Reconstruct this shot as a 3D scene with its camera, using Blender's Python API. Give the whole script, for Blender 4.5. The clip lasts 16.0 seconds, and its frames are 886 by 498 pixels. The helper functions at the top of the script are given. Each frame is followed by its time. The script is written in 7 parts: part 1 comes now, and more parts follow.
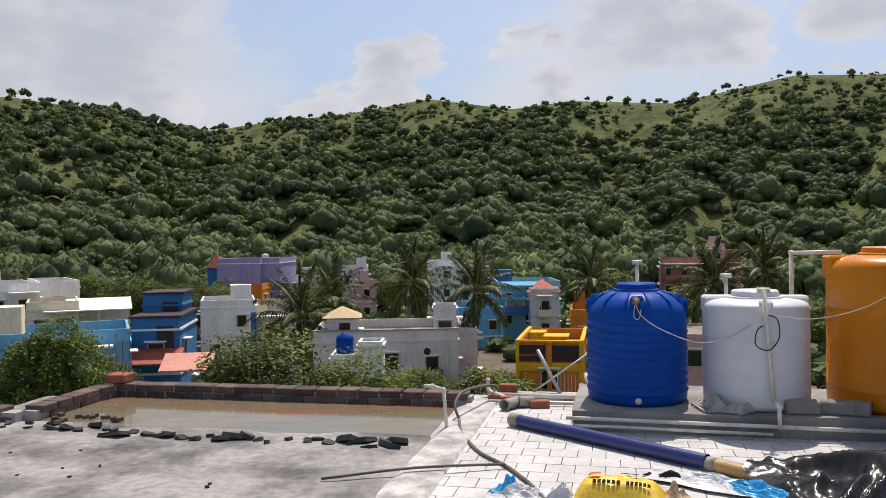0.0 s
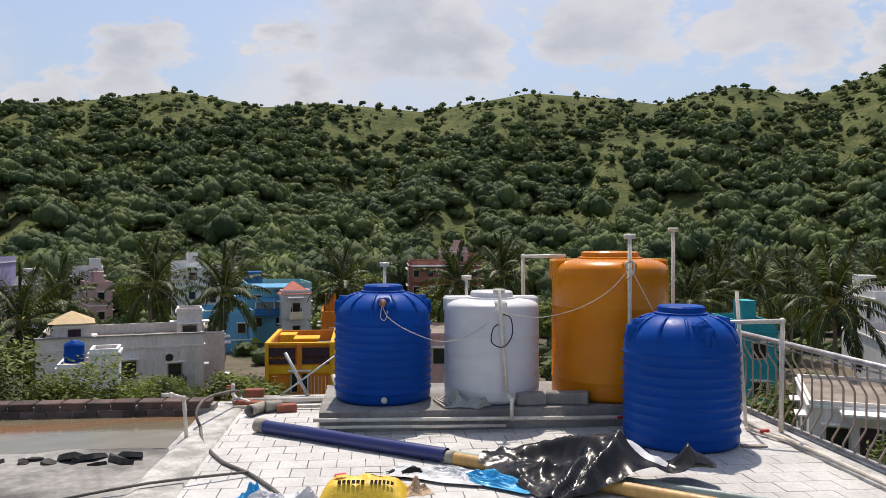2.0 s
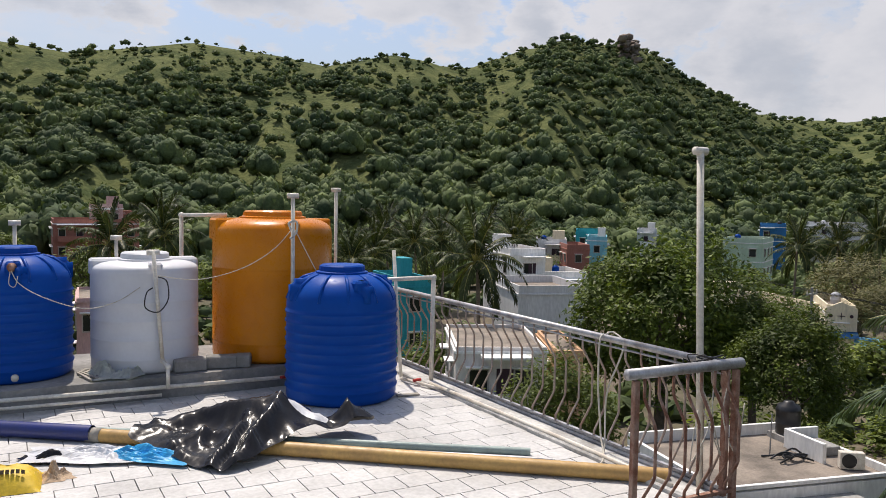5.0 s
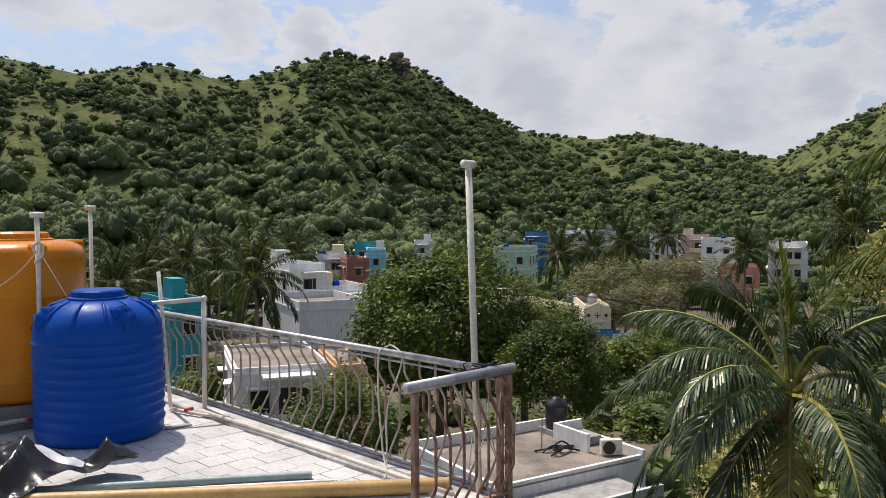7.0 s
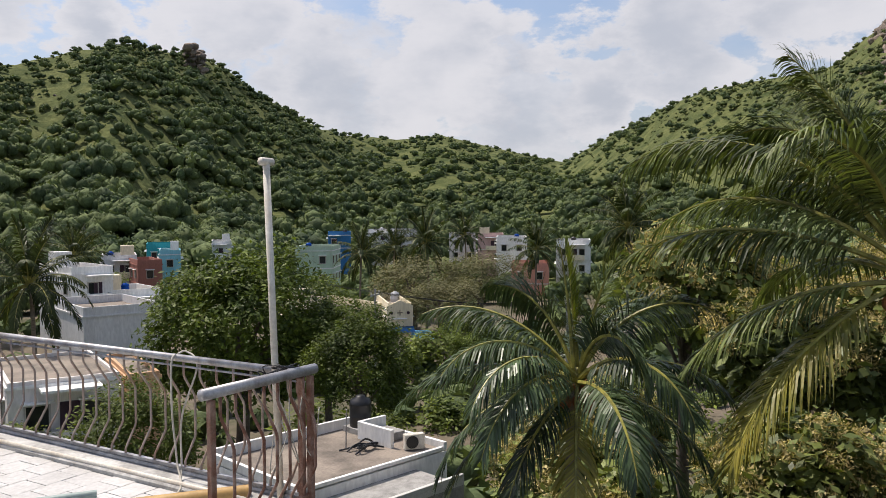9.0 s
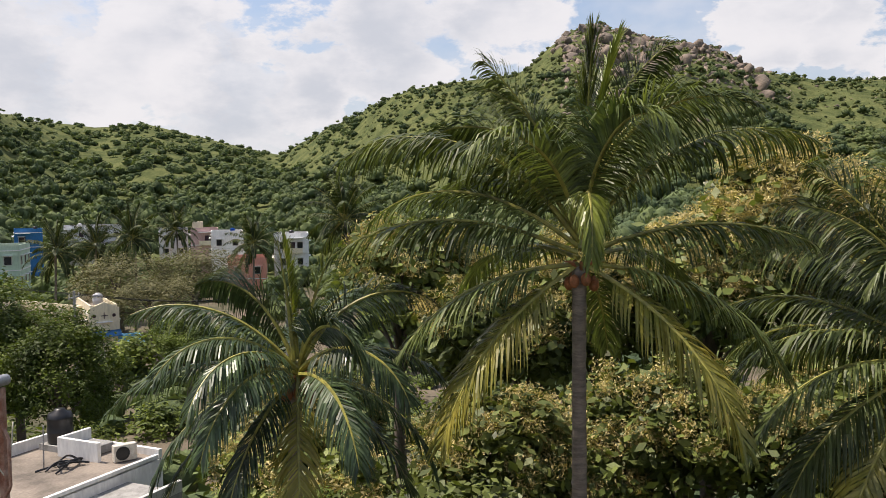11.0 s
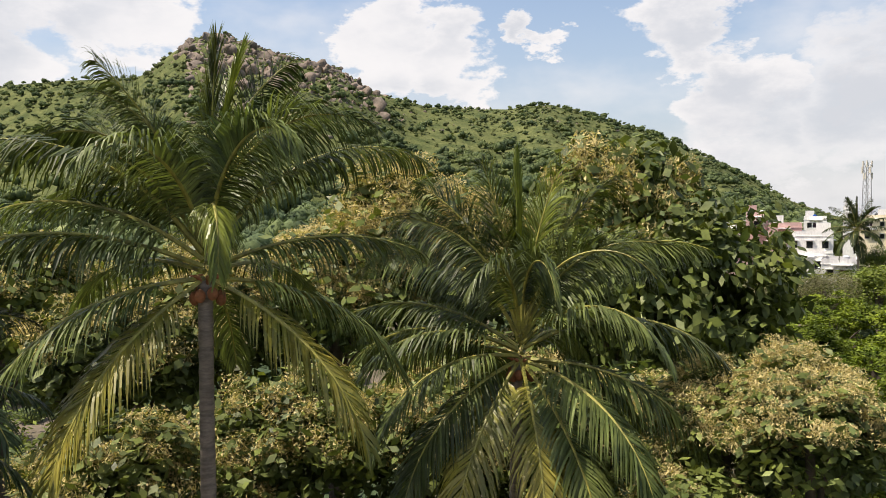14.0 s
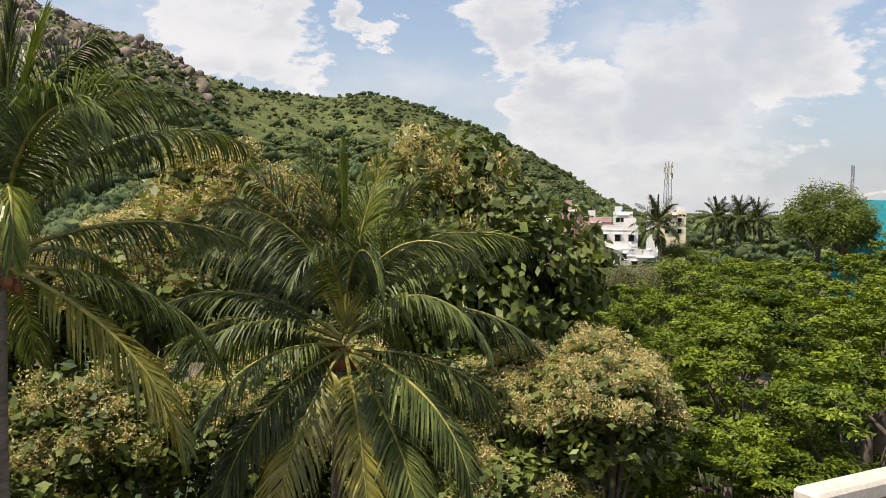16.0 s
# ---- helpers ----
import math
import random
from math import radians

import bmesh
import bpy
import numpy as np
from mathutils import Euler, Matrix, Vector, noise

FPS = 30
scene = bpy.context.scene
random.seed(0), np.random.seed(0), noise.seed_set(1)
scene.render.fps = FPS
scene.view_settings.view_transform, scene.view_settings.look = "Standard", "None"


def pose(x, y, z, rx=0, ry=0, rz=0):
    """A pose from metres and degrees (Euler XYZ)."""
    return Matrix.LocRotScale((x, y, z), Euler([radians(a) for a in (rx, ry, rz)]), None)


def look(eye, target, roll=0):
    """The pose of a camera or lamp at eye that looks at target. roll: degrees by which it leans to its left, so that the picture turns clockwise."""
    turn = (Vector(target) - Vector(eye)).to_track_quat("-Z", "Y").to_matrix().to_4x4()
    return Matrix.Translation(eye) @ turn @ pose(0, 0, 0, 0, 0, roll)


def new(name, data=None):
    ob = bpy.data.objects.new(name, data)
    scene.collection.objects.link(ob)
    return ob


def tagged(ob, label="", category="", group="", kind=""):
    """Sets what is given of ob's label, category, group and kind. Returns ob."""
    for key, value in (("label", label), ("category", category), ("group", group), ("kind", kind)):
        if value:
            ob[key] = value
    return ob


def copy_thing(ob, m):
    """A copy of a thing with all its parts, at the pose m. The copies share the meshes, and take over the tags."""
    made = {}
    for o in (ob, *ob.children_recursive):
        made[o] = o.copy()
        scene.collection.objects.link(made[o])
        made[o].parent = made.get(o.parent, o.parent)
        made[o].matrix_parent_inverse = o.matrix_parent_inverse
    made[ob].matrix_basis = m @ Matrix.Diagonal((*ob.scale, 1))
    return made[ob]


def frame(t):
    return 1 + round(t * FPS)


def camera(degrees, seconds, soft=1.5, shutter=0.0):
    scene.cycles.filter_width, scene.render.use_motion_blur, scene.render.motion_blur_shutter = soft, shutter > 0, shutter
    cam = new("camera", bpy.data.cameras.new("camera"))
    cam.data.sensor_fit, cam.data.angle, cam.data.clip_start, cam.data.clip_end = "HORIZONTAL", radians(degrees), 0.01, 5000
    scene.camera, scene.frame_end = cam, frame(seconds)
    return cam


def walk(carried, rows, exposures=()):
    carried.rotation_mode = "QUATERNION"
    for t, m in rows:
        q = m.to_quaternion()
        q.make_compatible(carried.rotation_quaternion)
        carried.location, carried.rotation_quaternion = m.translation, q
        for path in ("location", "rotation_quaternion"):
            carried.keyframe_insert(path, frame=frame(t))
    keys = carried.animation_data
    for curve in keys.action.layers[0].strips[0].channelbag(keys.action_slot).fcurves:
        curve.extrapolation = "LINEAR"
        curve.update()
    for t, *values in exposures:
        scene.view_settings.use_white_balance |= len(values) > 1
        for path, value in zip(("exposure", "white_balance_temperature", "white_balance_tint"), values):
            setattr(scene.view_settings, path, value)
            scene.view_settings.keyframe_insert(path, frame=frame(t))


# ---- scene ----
cam = camera(58.38, 16.0, 0.7)
EYE = 1.65
# seconds, place, yaw, pitch, roll
ROWS = [
    (0.0, -0.113, -0.069, 0.000, 0.00, -0.50, 0.79),
    (0.5, -0.103, -0.054, 0.000, -4.50, -0.44, 0.49),
    (1.0, -0.095, -0.051, 0.000, -7.92, -0.45, 0.47),
    (1.5, -0.088, -0.056, 0.000, -12.30, -0.49, 0.30),
    (2.0, -0.081, -0.046, 0.000, -17.77, -0.50, 0.02),
    (2.5, -0.074, -0.045, 0.000, -22.52, -1.33, 0.18),
    (3.0, -0.067, -0.036, 0.000, -26.44, -1.45, 0.17),
    (3.5, -0.044, -0.010, 0.000, -30.17, -1.49, -0.32),
    (4.0, -0.041, 0.008, 0.000, -34.67, -2.53, -0.91),
    (6.5, 0.092, 0.068, 0.000, -51.89, -2.29, 0.38),
    (7.0, 0.108, 0.083, 0.000, -57.35, -2.15, 0.29),
    (7.5, 0.148, 0.094, 0.000, -62.21, -2.08, -0.05),
    (8.0, 0.164, 0.091, 0.000, -64.40, -2.07, -0.16),
    (10.5, 0.026, 0.050, 0.000, -86.97, -2.76, 0.94),
    (11.0, 0.015, 0.045, 0.000, -91.72, -2.98, 0.77),
    (11.5, 0.020, 0.045, 0.000, -96.89, -4.24, 0.25),
    (12.0, 0.051, 0.056, 0.000, -101.53, -5.79, -0.16),
    (12.5, 0.044, 0.081, 0.000, -105.74, -5.73, -0.18),
    (13.0, 0.031, 0.081, 0.000, -109.64, -5.70, 0.18),
    (13.5, -0.003, 0.054, 0.000, -114.91, -2.90, 0.56),
    (14.0, 0.008, 0.009, 0.000, -118.06, -2.34, 0.41),
    (14.5, 0.014, -0.048, 0.000, -120.94, -2.52, 0.95),
    (15.0, 0.022, -0.094, 0.000, -124.51, -2.72, 0.74),
    (15.5, 0.046, -0.179, 0.000, -128.47, -3.01, -0.23),
    (16.0, -0.047, -0.046, 0.000, -130.38, -3.05, -0.89),
]
walk(cam, [(t, pose(x, y, EYE + z, 90 + pitch, roll, yaw)) for t, x, y, z, yaw, pitch, roll in ROWS],
     exposures=[(0, -0.08, 6680, 14), (8, -0.03, 6600, 14), (11, 0.22, 6850, 15), (12.5, 0.40, 7000, 14), (16, 0.26, 6950, 13)])

# ---- sky and sun ----
SUN_AZ, SUN_EL = 18.0, 62.0


def toward(az, el):
    a, e = radians(az), radians(el)
    return Vector((math.sin(a) * math.cos(e), math.cos(a) * math.cos(e), math.sin(e)))


scene.view_settings.exposure = 0.0
world = bpy.data.worlds.new("world")
scene.world = world
world.use_nodes = True
wn, wl = world.node_tree.nodes, world.node_tree.links
wn.clear()


def wmath(op, a, b=None, clamp=False):
    n = wn.new("ShaderNodeMath")
    n.operation, n.use_clamp = op, clamp
    for i, v in enumerate((a, b)):
        if v is None:
            continue
        if isinstance(v, (int, float)):
            n.inputs[i].default_value = v
        else:
            wl.new(v, n.inputs[i])
    return n.outputs[0]


def wramp(v, lo, hi):
    n = wn.new("ShaderNodeMapRange")
    n.interpolation_type = "SMOOTHSTEP"
    wl.new(v, n.inputs[0])
    n.inputs[1].default_value, n.inputs[2].default_value = lo, hi
    return n.outputs[0]


sky = wn.new("ShaderNodeTexSky")
sky.sky_type, sky.sun_disc = "NISHITA", False
sky.sun_elevation, sky.sun_rotation = radians(SUN_EL), radians(SUN_AZ)
sky.air_density, sky.dust_density = 1.0, 1.5
skybg = wn.new("ShaderNodeBackground")
skybg.inputs[1].default_value = 0.14
wl.new(sky.outputs[0], skybg.inputs[0])
coord = wn.new("ShaderNodeTexCoord")
way = coord.outputs["Generated"]
flat = wn.new("ShaderNodeVectorMath")
flat.operation = "MULTIPLY"
flat.inputs[1].default_value = (1.0, 1.0, 2.0)
wl.new(way, flat.inputs[0])


def wnoise(scale, detail, rough=0.55, shift=(0, 0, 0)):
    add = wn.new("ShaderNodeVectorMath")
    add.operation = "ADD"
    add.inputs[1].default_value = shift
    wl.new(flat.outputs[0], add.inputs[0])
    n = wn.new("ShaderNodeTexNoise")
    n.inputs["Scale"].default_value, n.inputs["Detail"].default_value, n.inputs["Roughness"].default_value = scale, detail, rough
    wl.new(add.outputs[0], n.inputs["Vector"])
    return n.outputs[0]


billow = wnoise(9.0, 7.0, 0.6)
swirl = wn.new("ShaderNodeTexNoise")
swirl.inputs["Scale"].default_value, swirl.inputs["Detail"].default_value = 7.0, 6.0
swirl.inputs["Roughness"].default_value = 0.62
wl.new(flat.outputs[0], swirl.inputs["Vector"])
centre = wn.new("ShaderNodeVectorMath")
centre.operation = "SUBTRACT"
centre.inputs[1].default_value = (0.5, 0.5, 0.5)
wl.new(swirl.outputs["Color"], centre.inputs[0])
grow = wn.new("ShaderNodeVectorMath")
grow.operation = "SCALE"
grow.inputs["Scale"].default_value = 0.22
wl.new(centre.outputs[0], grow.inputs[0])
bent = wn.new("ShaderNodeVectorMath")
bent.operation = "ADD"
wl.new(way, bent.inputs[0])
wl.new(grow.outputs[0], bent.inputs[1])
# heaped clouds: azimuth, elevation, angular radius, flattening upward
HEAPS = [(-4, 10.5, 4.6), (-9.5, 9.5, 3.6), (-20, 9.0, 4.0), (7.5, 12.5, 3.2), (18, 14, 4.5), (29, 15, 6), (40, 15, 6),
         (48, 12, 3.5), (57, 13.5, 5), (63, 10, 5), (71, 10, 6.5), (88, 12, 6.5), (95, 14.5, 5), (82, 9, 5), (114, 11.5, 4), (119, 11.5, 3.6),
         (124.5, 13, 2.0), (135, 12.5, 3.8), (138, 7.5, 4.6), (147, 8.5, 3.6), (155, 9, 4), (165, 10, 6), (-32, 14, 8), (-45, 12, 8)]
heap = None
for az, el, rad in HEAPS:
    d = toward(az, el)
    dot = wn.new("ShaderNodeVectorMath")
    dot.operation = "DISTANCE"
    dot.inputs[1].default_value = d
    wl.new(bent.outputs[0], dot.inputs[0])
    v = wmath("SUBTRACT", 1.0, wmath("DIVIDE", dot.outputs["Value"], math.radians(rad)))
    heap = v if heap is None else wmath("MAXIMUM", heap, v)
# broad grey undersides
SHADES = [(-23, 14.5, 9), (-32, 11, 9), (14, 14.5, 6), (64, 9.5, 6), (77, 7.5, 6), (139, 5, 6), (147, 7, 7), (152, 12, 6)]
grey = None
for az, el, rad in SHADES:
    dot = wn.new("ShaderNodeVectorMath")
    dot.operation = "DISTANCE"
    dot.inputs[1].default_value = toward(az, el)
    wl.new(bent.outputs[0], dot.inputs[0])
    v = wmath("SUBTRACT", 1.0, wmath("DIVIDE", dot.outputs["Value"], math.radians(rad)))
    grey = v if grey is None else wmath("MAXIMUM", grey, v)
puff = wramp(wmath("ADD", heap, wmath("MULTIPLY", wmath("SUBTRACT", billow, 0.5), 1.8)), 0.02, 0.30)
veil = wramp(wnoise(2.3, 6.0, 0.55, (3.1, 0.4, 0)), 0.44, 0.66)
sep = wn.new("ShaderNodeSeparateXYZ")
wl.new(way, sep.inputs[0])
haze = wramp(sep.outputs[2], 0.34, -0.02)
cover = wmath("MAXIMUM", wmath("MAXIMUM", puff, wmath("MULTIPLY", veil, 0.75)), wmath("MULTIPLY", wramp(grey, 0.0, 0.35), 0.9), True)
tone = wn.new("ShaderNodeMix")
tone.data_type = "RGBA"
wl.new(wmath("MAXIMUM", wmath("MULTIPLY", wramp(wnoise(5.0, 5.0, 0.55, (0, 0, 0.16)), 0.30, 0.62), wramp(heap, 0.05, 0.8)), wmath("MULTIPLY", wramp(grey, 0.0, 0.7), wramp(wnoise(6.0, 6.0, 0.6, (1.7, 0, 0.3)), 0.25, 0.6))), tone.inputs[0])
tone.inputs[6].default_value, tone.inputs[7].default_value = (0.97, 0.99, 1.03, 1), (0.68, 0.735, 0.82, 1)
cloudbg = wn.new("ShaderNodeBackground")
cloudbg.inputs[1].default_value = 0.76
wl.new(tone.outputs[2], cloudbg.inputs[0])
hazebg = wn.new("ShaderNodeBackground")
hazebg.inputs[0].default_value, hazebg.inputs[1].default_value = (0.66, 0.77, 0.92, 1), 0.60
mixh, mixc, wout = wn.new("ShaderNodeMixShader"), wn.new("ShaderNodeMixShader"), wn.new("ShaderNodeOutputWorld")
wl.new(wmath("MULTIPLY", haze, 0.75), mixh.inputs[0])
wl.new(skybg.outputs[0], mixh.inputs[1])
wl.new(hazebg.outputs[0], mixh.inputs[2])
wl.new(wmath("MULTIPLY", cover, 0.92), mixc.inputs[0])
wl.new(mixh.outputs[0], mixc.inputs[1])
wl.new(cloudbg.outputs[0], mixc.inputs[2])
wl.new(mixc.outputs[0], wout.inputs[0])

sun = new("sun", bpy.data.lights.new("sun", "SUN"))
sun.data.energy, sun.data.angle, sun.data.color = 4.8, radians(0.55), (1.0, 0.94, 0.84)
sun.matrix_world = look(toward(SUN_AZ, SUN_EL) * 100, (0, 0, 0))


# ---- materials ----
def mat(name, col, rough=0.7, metal=0.0, col2=None, scale=3.0, fine=40.0, bump=0.15, rnd=0.0, isl=0.0, trans=0.0, lo=0.4, hi=0.65, depth=0.01, stretch=(1, 1, 1), coat=0.0, spec=0.5, grain=0.13):
    """A surface with a broad and a fine variation, at world scale."""
    m = bpy.data.materials.new(name)
    m.use_nodes = True
    n, l = m.node_tree.nodes, m.node_tree.links
    p = n["Principled BSDF"]
    p.inputs["Roughness"].default_value, p.inputs["Metallic"].default_value = rough, metal
    p.inputs["Coat Weight"].default_value, p.inputs["Specular IOR Level"].default_value = coat, spec
    geo = n.new("ShaderNodeNewGeometry")
    vec = n.new("ShaderNodeVectorMath")
    vec.operation = "MULTIPLY"
    vec.inputs[1].default_value = stretch
    l.new(geo.outputs["Position"], vec.inputs[0])

    def tex(s, d):
        t = n.new("ShaderNodeTexNoise")
        t.inputs["Scale"].default_value, t.inputs["Detail"].default_value, t.inputs["Roughness"].default_value = s, d, 0.6
        l.new(vec.outputs[0], t.inputs["Vector"])
        return t.outputs[0]

    def mix(kind, f, a, b):
        x = n.new("ShaderNodeMix")
        x.data_type, x.blend_type = "RGBA", kind
        for i, v in ((0, f), (6, a), (7, b)):
            if isinstance(v, (int, float)):
                x.inputs[i].default_value = v
            elif isinstance(v, tuple):
                x.inputs[i].default_value = (*v, 1)
            else:
                l.new(v, x.inputs[i])
        return x.outputs[2]

    def rng(v, a, b, c, d):
        x = n.new("ShaderNodeMapRange")
        l.new(v, x.inputs[0])
        for i, q in enumerate((a, b, c, d)):
            x.inputs[1 + i].default_value = q
        return x.outputs[0]

    col2 = col2 or tuple(c * 0.72 for c in col)
    big, small = tex(scale, 5), tex(fine, 4)
    c = mix("MIX", rng(big, lo, hi, 0, 1), tuple(col), tuple(col2))
    c = mix("MULTIPLY", 1.0, c, mix("MIX", rng(small, 0.3, 0.7, 0, 1), (1 + grain * 0.9,) * 3, (1 - grain,) * 3))
    if rnd:
        oi = n.new("ShaderNodeObjectInfo")
        k = rng(oi.outputs["Random"], 0, 1, 1 - rnd, 1 + rnd)
        c = mix("MULTIPLY", 1.0, c, k)
    if isl:
        k = rng(geo.outputs["Random Per Island"], 0, 1, 1 - isl, 1 + isl)
        c = mix("MULTIPLY", 1.0, c, k)
    l.new(c, p.inputs["Base Color"])
    l.new(rng(small, 0.3, 0.7, max(rough - 0.08, 0.02), min(rough + 0.08, 1)), p.inputs["Roughness"])
    if bump:
        b = n.new("ShaderNodeBump")
        b.inputs["Strength"].default_value, b.inputs["Distance"].default_value = bump, depth
        l.new(small, b.inputs["Height"])
        l.new(b.outputs[0], p.inputs["Normal"])
    if trans:
        t, s = n.new("ShaderNodeBsdfTranslucent"), n.new("ShaderNodeMixShader")
        l.new(mix("MULTIPLY", 1.0, c, (1.25, 1.3, 0.6)), t.inputs[0])
        s.inputs[0].default_value = trans
        l.new(p.outputs[0], s.inputs[1])
        l.new(t.outputs[0], s.inputs[2])
        l.new(s.outputs[0], n["Material Output"].inputs[0])
    return m


PLAST = mat("white_plaster", (0.62, 0.61, 0.58), 0.85, col2=(0.45, 0.44, 0.41), scale=1.2, fine=15, bump=0.2)
CONC = mat("concrete", (0.36, 0.35, 0.33), 0.9, col2=(0.22, 0.215, 0.2), scale=2.5, fine=35, bump=0.4)
TILE = mat("white_roof_tile", (0.57, 0.56, 0.54), 0.5, col2=(0.43, 0.42, 0.40), scale=1.6, fine=30, bump=0.12, rnd=0.05)
GROUT = mat("dirty_grout", (0.33, 0.32, 0.30), 0.9, scale=5, fine=60, bump=0.3)
PVC = mat("white_pvc", (0.72, 0.68, 0.59), 0.4, col2=(0.56, 0.50, 0.41), scale=6, fine=50, bump=0.03)
BLUE = mat("blue_polyethylene", (0.001, 0.064, 0.345), 0.40, col2=(0.001, 0.054, 0.295), scale=2, fine=30, bump=0.04, depth=0.004, grain=0.02, spec=0.12)
ORANGE = mat("orange_polyethylene", (0.64, 0.215, 0.004), 0.30, col2=(0.55, 0.17, 0.004), scale=2, fine=30, bump=0.04, depth=0.004, grain=0.02, spec=0.25)
TWHITE = mat("white_polyethylene", (0.64, 0.65, 0.67), 0.42, col2=(0.58, 0.58, 0.60), scale=2.2, fine=30, bump=0.04, depth=0.004, grain=0.02)
BRICK = mat("red_brick", (0.36, 0.12, 0.07), 0.9, col2=(0.22, 0.075, 0.05), scale=6, fine=60, bump=0.5, rnd=0.3)
DBRICK = mat("weathered_brick", (0.15, 0.095, 0.08), 0.95, col2=(0.065, 0.05, 0.046), scale=5, fine=60, bump=0.6, rnd=0.35)
STEEL = mat("painted_rail_steel", (0.46, 0.46, 0.47), 0.45, 0.5, col2=(0.28, 0.26, 0.25), scale=9, fine=80, bump=0.1)
RUST = mat("rusty_steel", (0.40, 0.27, 0.21), 0.7, 0.3, col2=(0.23, 0.10, 0.06), scale=12, fine=90, bump=0.3, lo=0.35, hi=0.6)
WORN = mat("worn_rail_paint", (0.40, 0.32, 0.27), 0.55, 0.2, col2=(0.30, 0.19, 0.13), scale=7, fine=80, bump=0.2, lo=0.45, hi=0.7)
BLACK = mat("black_plastic", (0.012, 0.012, 0.014), 0.4, scale=5, fine=40, bump=0.1)


def part(name, bm, material, parent=None, label="", smooth=False):
    """Links a bmesh as one mesh object, under a thing or a part."""
    me = bpy.data.meshes.new(name)
    bm.normal_update()
    bm.to_mesh(me)
    bm.free()
    if smooth:
        me.polygons.foreach_set("use_smooth", [True] * len(me.polygons))
    for q in (material if isinstance(material, (list, tuple)) else [material]):
        me.materials.append(q)
    ob = new(name, me)
    if parent:
        ob.parent = parent
    if label:
        tagged(ob, label)
    return ob


def thing(name, m, label, category, group="", kind=""):
    e = new(name)
    e.matrix_world = m
    e.empty_display_size = 0.1
    return tagged(e, label, category, group, kind)


def boxes(items, bevel=0.0):
    """One bmesh of boxes (centre x, y, z, size x, y, z, turn about z in degrees)."""
    bm = bmesh.new()
    for cx, cy, cz, sx, sy, sz, *rz in items:
        m = pose(cx, cy, cz, 0, 0, rz[0] if rz else 0) @ Matrix.Diagonal((sx, sy, sz, 1))
        bmesh.ops.create_cube(bm, size=1, matrix=m)
    if bevel:
        bmesh.ops.bevel(bm, geom=bm.edges[:], offset=bevel, segments=1, affect="EDGES")
    return bm


def tube(points, radius, sides=8, bm=None, radii=None, caps=True):
    """A round bar along points."""
    bm = bm or bmesh.new()
    pts = [Vector(p) for p in points]
    rings, side = [], None
    for i, p in enumerate(pts):
        d = (pts[min(i + 1, len(pts) - 1)] - pts[max(i - 1, 0)]).normalized()
        if side is None:
            side = d.orthogonal().normalized()
        side = (side - d * side.dot(d)).normalized()
        up = d.cross(side)
        r = radii[i] if radii else radius
        rings.append([bm.verts.new(p + (side * math.cos(a) + up * math.sin(a)) * r) for a in (2 * math.pi * k / sides for k in range(sides))])
    for a, b in zip(rings, rings[1:]):
        for k in range(sides):
            bm.faces.new((a[k], a[(k + 1) % sides], b[(k + 1) % sides], b[k]))
    if caps:
        bm.faces.new(rings[0][::-1])
        bm.faces.new(rings[-1])
    return bm


def lathe(profile, sides=48, bm=None, square=None):
    """A turned body from (radius, height) pairs."""
    bm = bm or bmesh.new()
    rings = [[bm.verts.new((r * math.cos(2 * math.pi * k / sides), r * math.sin(2 * math.pi * k / sides), z)) for k in range(sides)] for r, z in profile]
    for a, b in zip(rings, rings[1:]):
        for k in range(sides):
            bm.faces.new((a[k], a[(k + 1) % sides], b[(k + 1) % sides], b[k]))
    bm.faces.new(rings[0][::-1])
    bm.faces.new(rings[-1])
    return bm


def smooth_curve(points, steps=6):
    """More points along a soft line through the given ones."""
    p = [Vector(q) for q in points]
    out = []
    for i in range(len(p) - 1):
        a, b, c, d = p[max(i - 1, 0)], p[i], p[i + 1], p[min(i + 2, len(p) - 1)]
        for k in range(steps):
            t = k / steps
            out.append(0.5 * ((2 * b) + (c - a) * t + (2 * a - 5 * b + 4 * c - d) * t * t + (3 * b - a - 3 * c + d) * t ** 3))
    return out + [p[-1]]


def raw_mesh(name, verts, faces, material, smooth=False):
    """A mesh object from arrays: verts n x 3, faces m x k."""
    me = bpy.data.meshes.new(name)
    verts, faces = np.asarray(verts, np.float32), np.asarray(faces, np.int32)
    k = faces.shape[1]
    me.vertices.add(len(verts))
    me.vertices.foreach_set("co", verts.ravel())
    me.loops.add(faces.size)
    me.loops.foreach_set("vertex_index", faces.ravel())
    me.polygons.add(len(faces))
    me.polygons.foreach_set("loop_start", np.arange(0, faces.size, k, dtype=np.int32))
    me.update(calc_edges=True)
    if smooth:
        me.polygons.foreach_set("use_smooth", np.ones(len(faces), bool))
    me.materials.append(material)
    return me

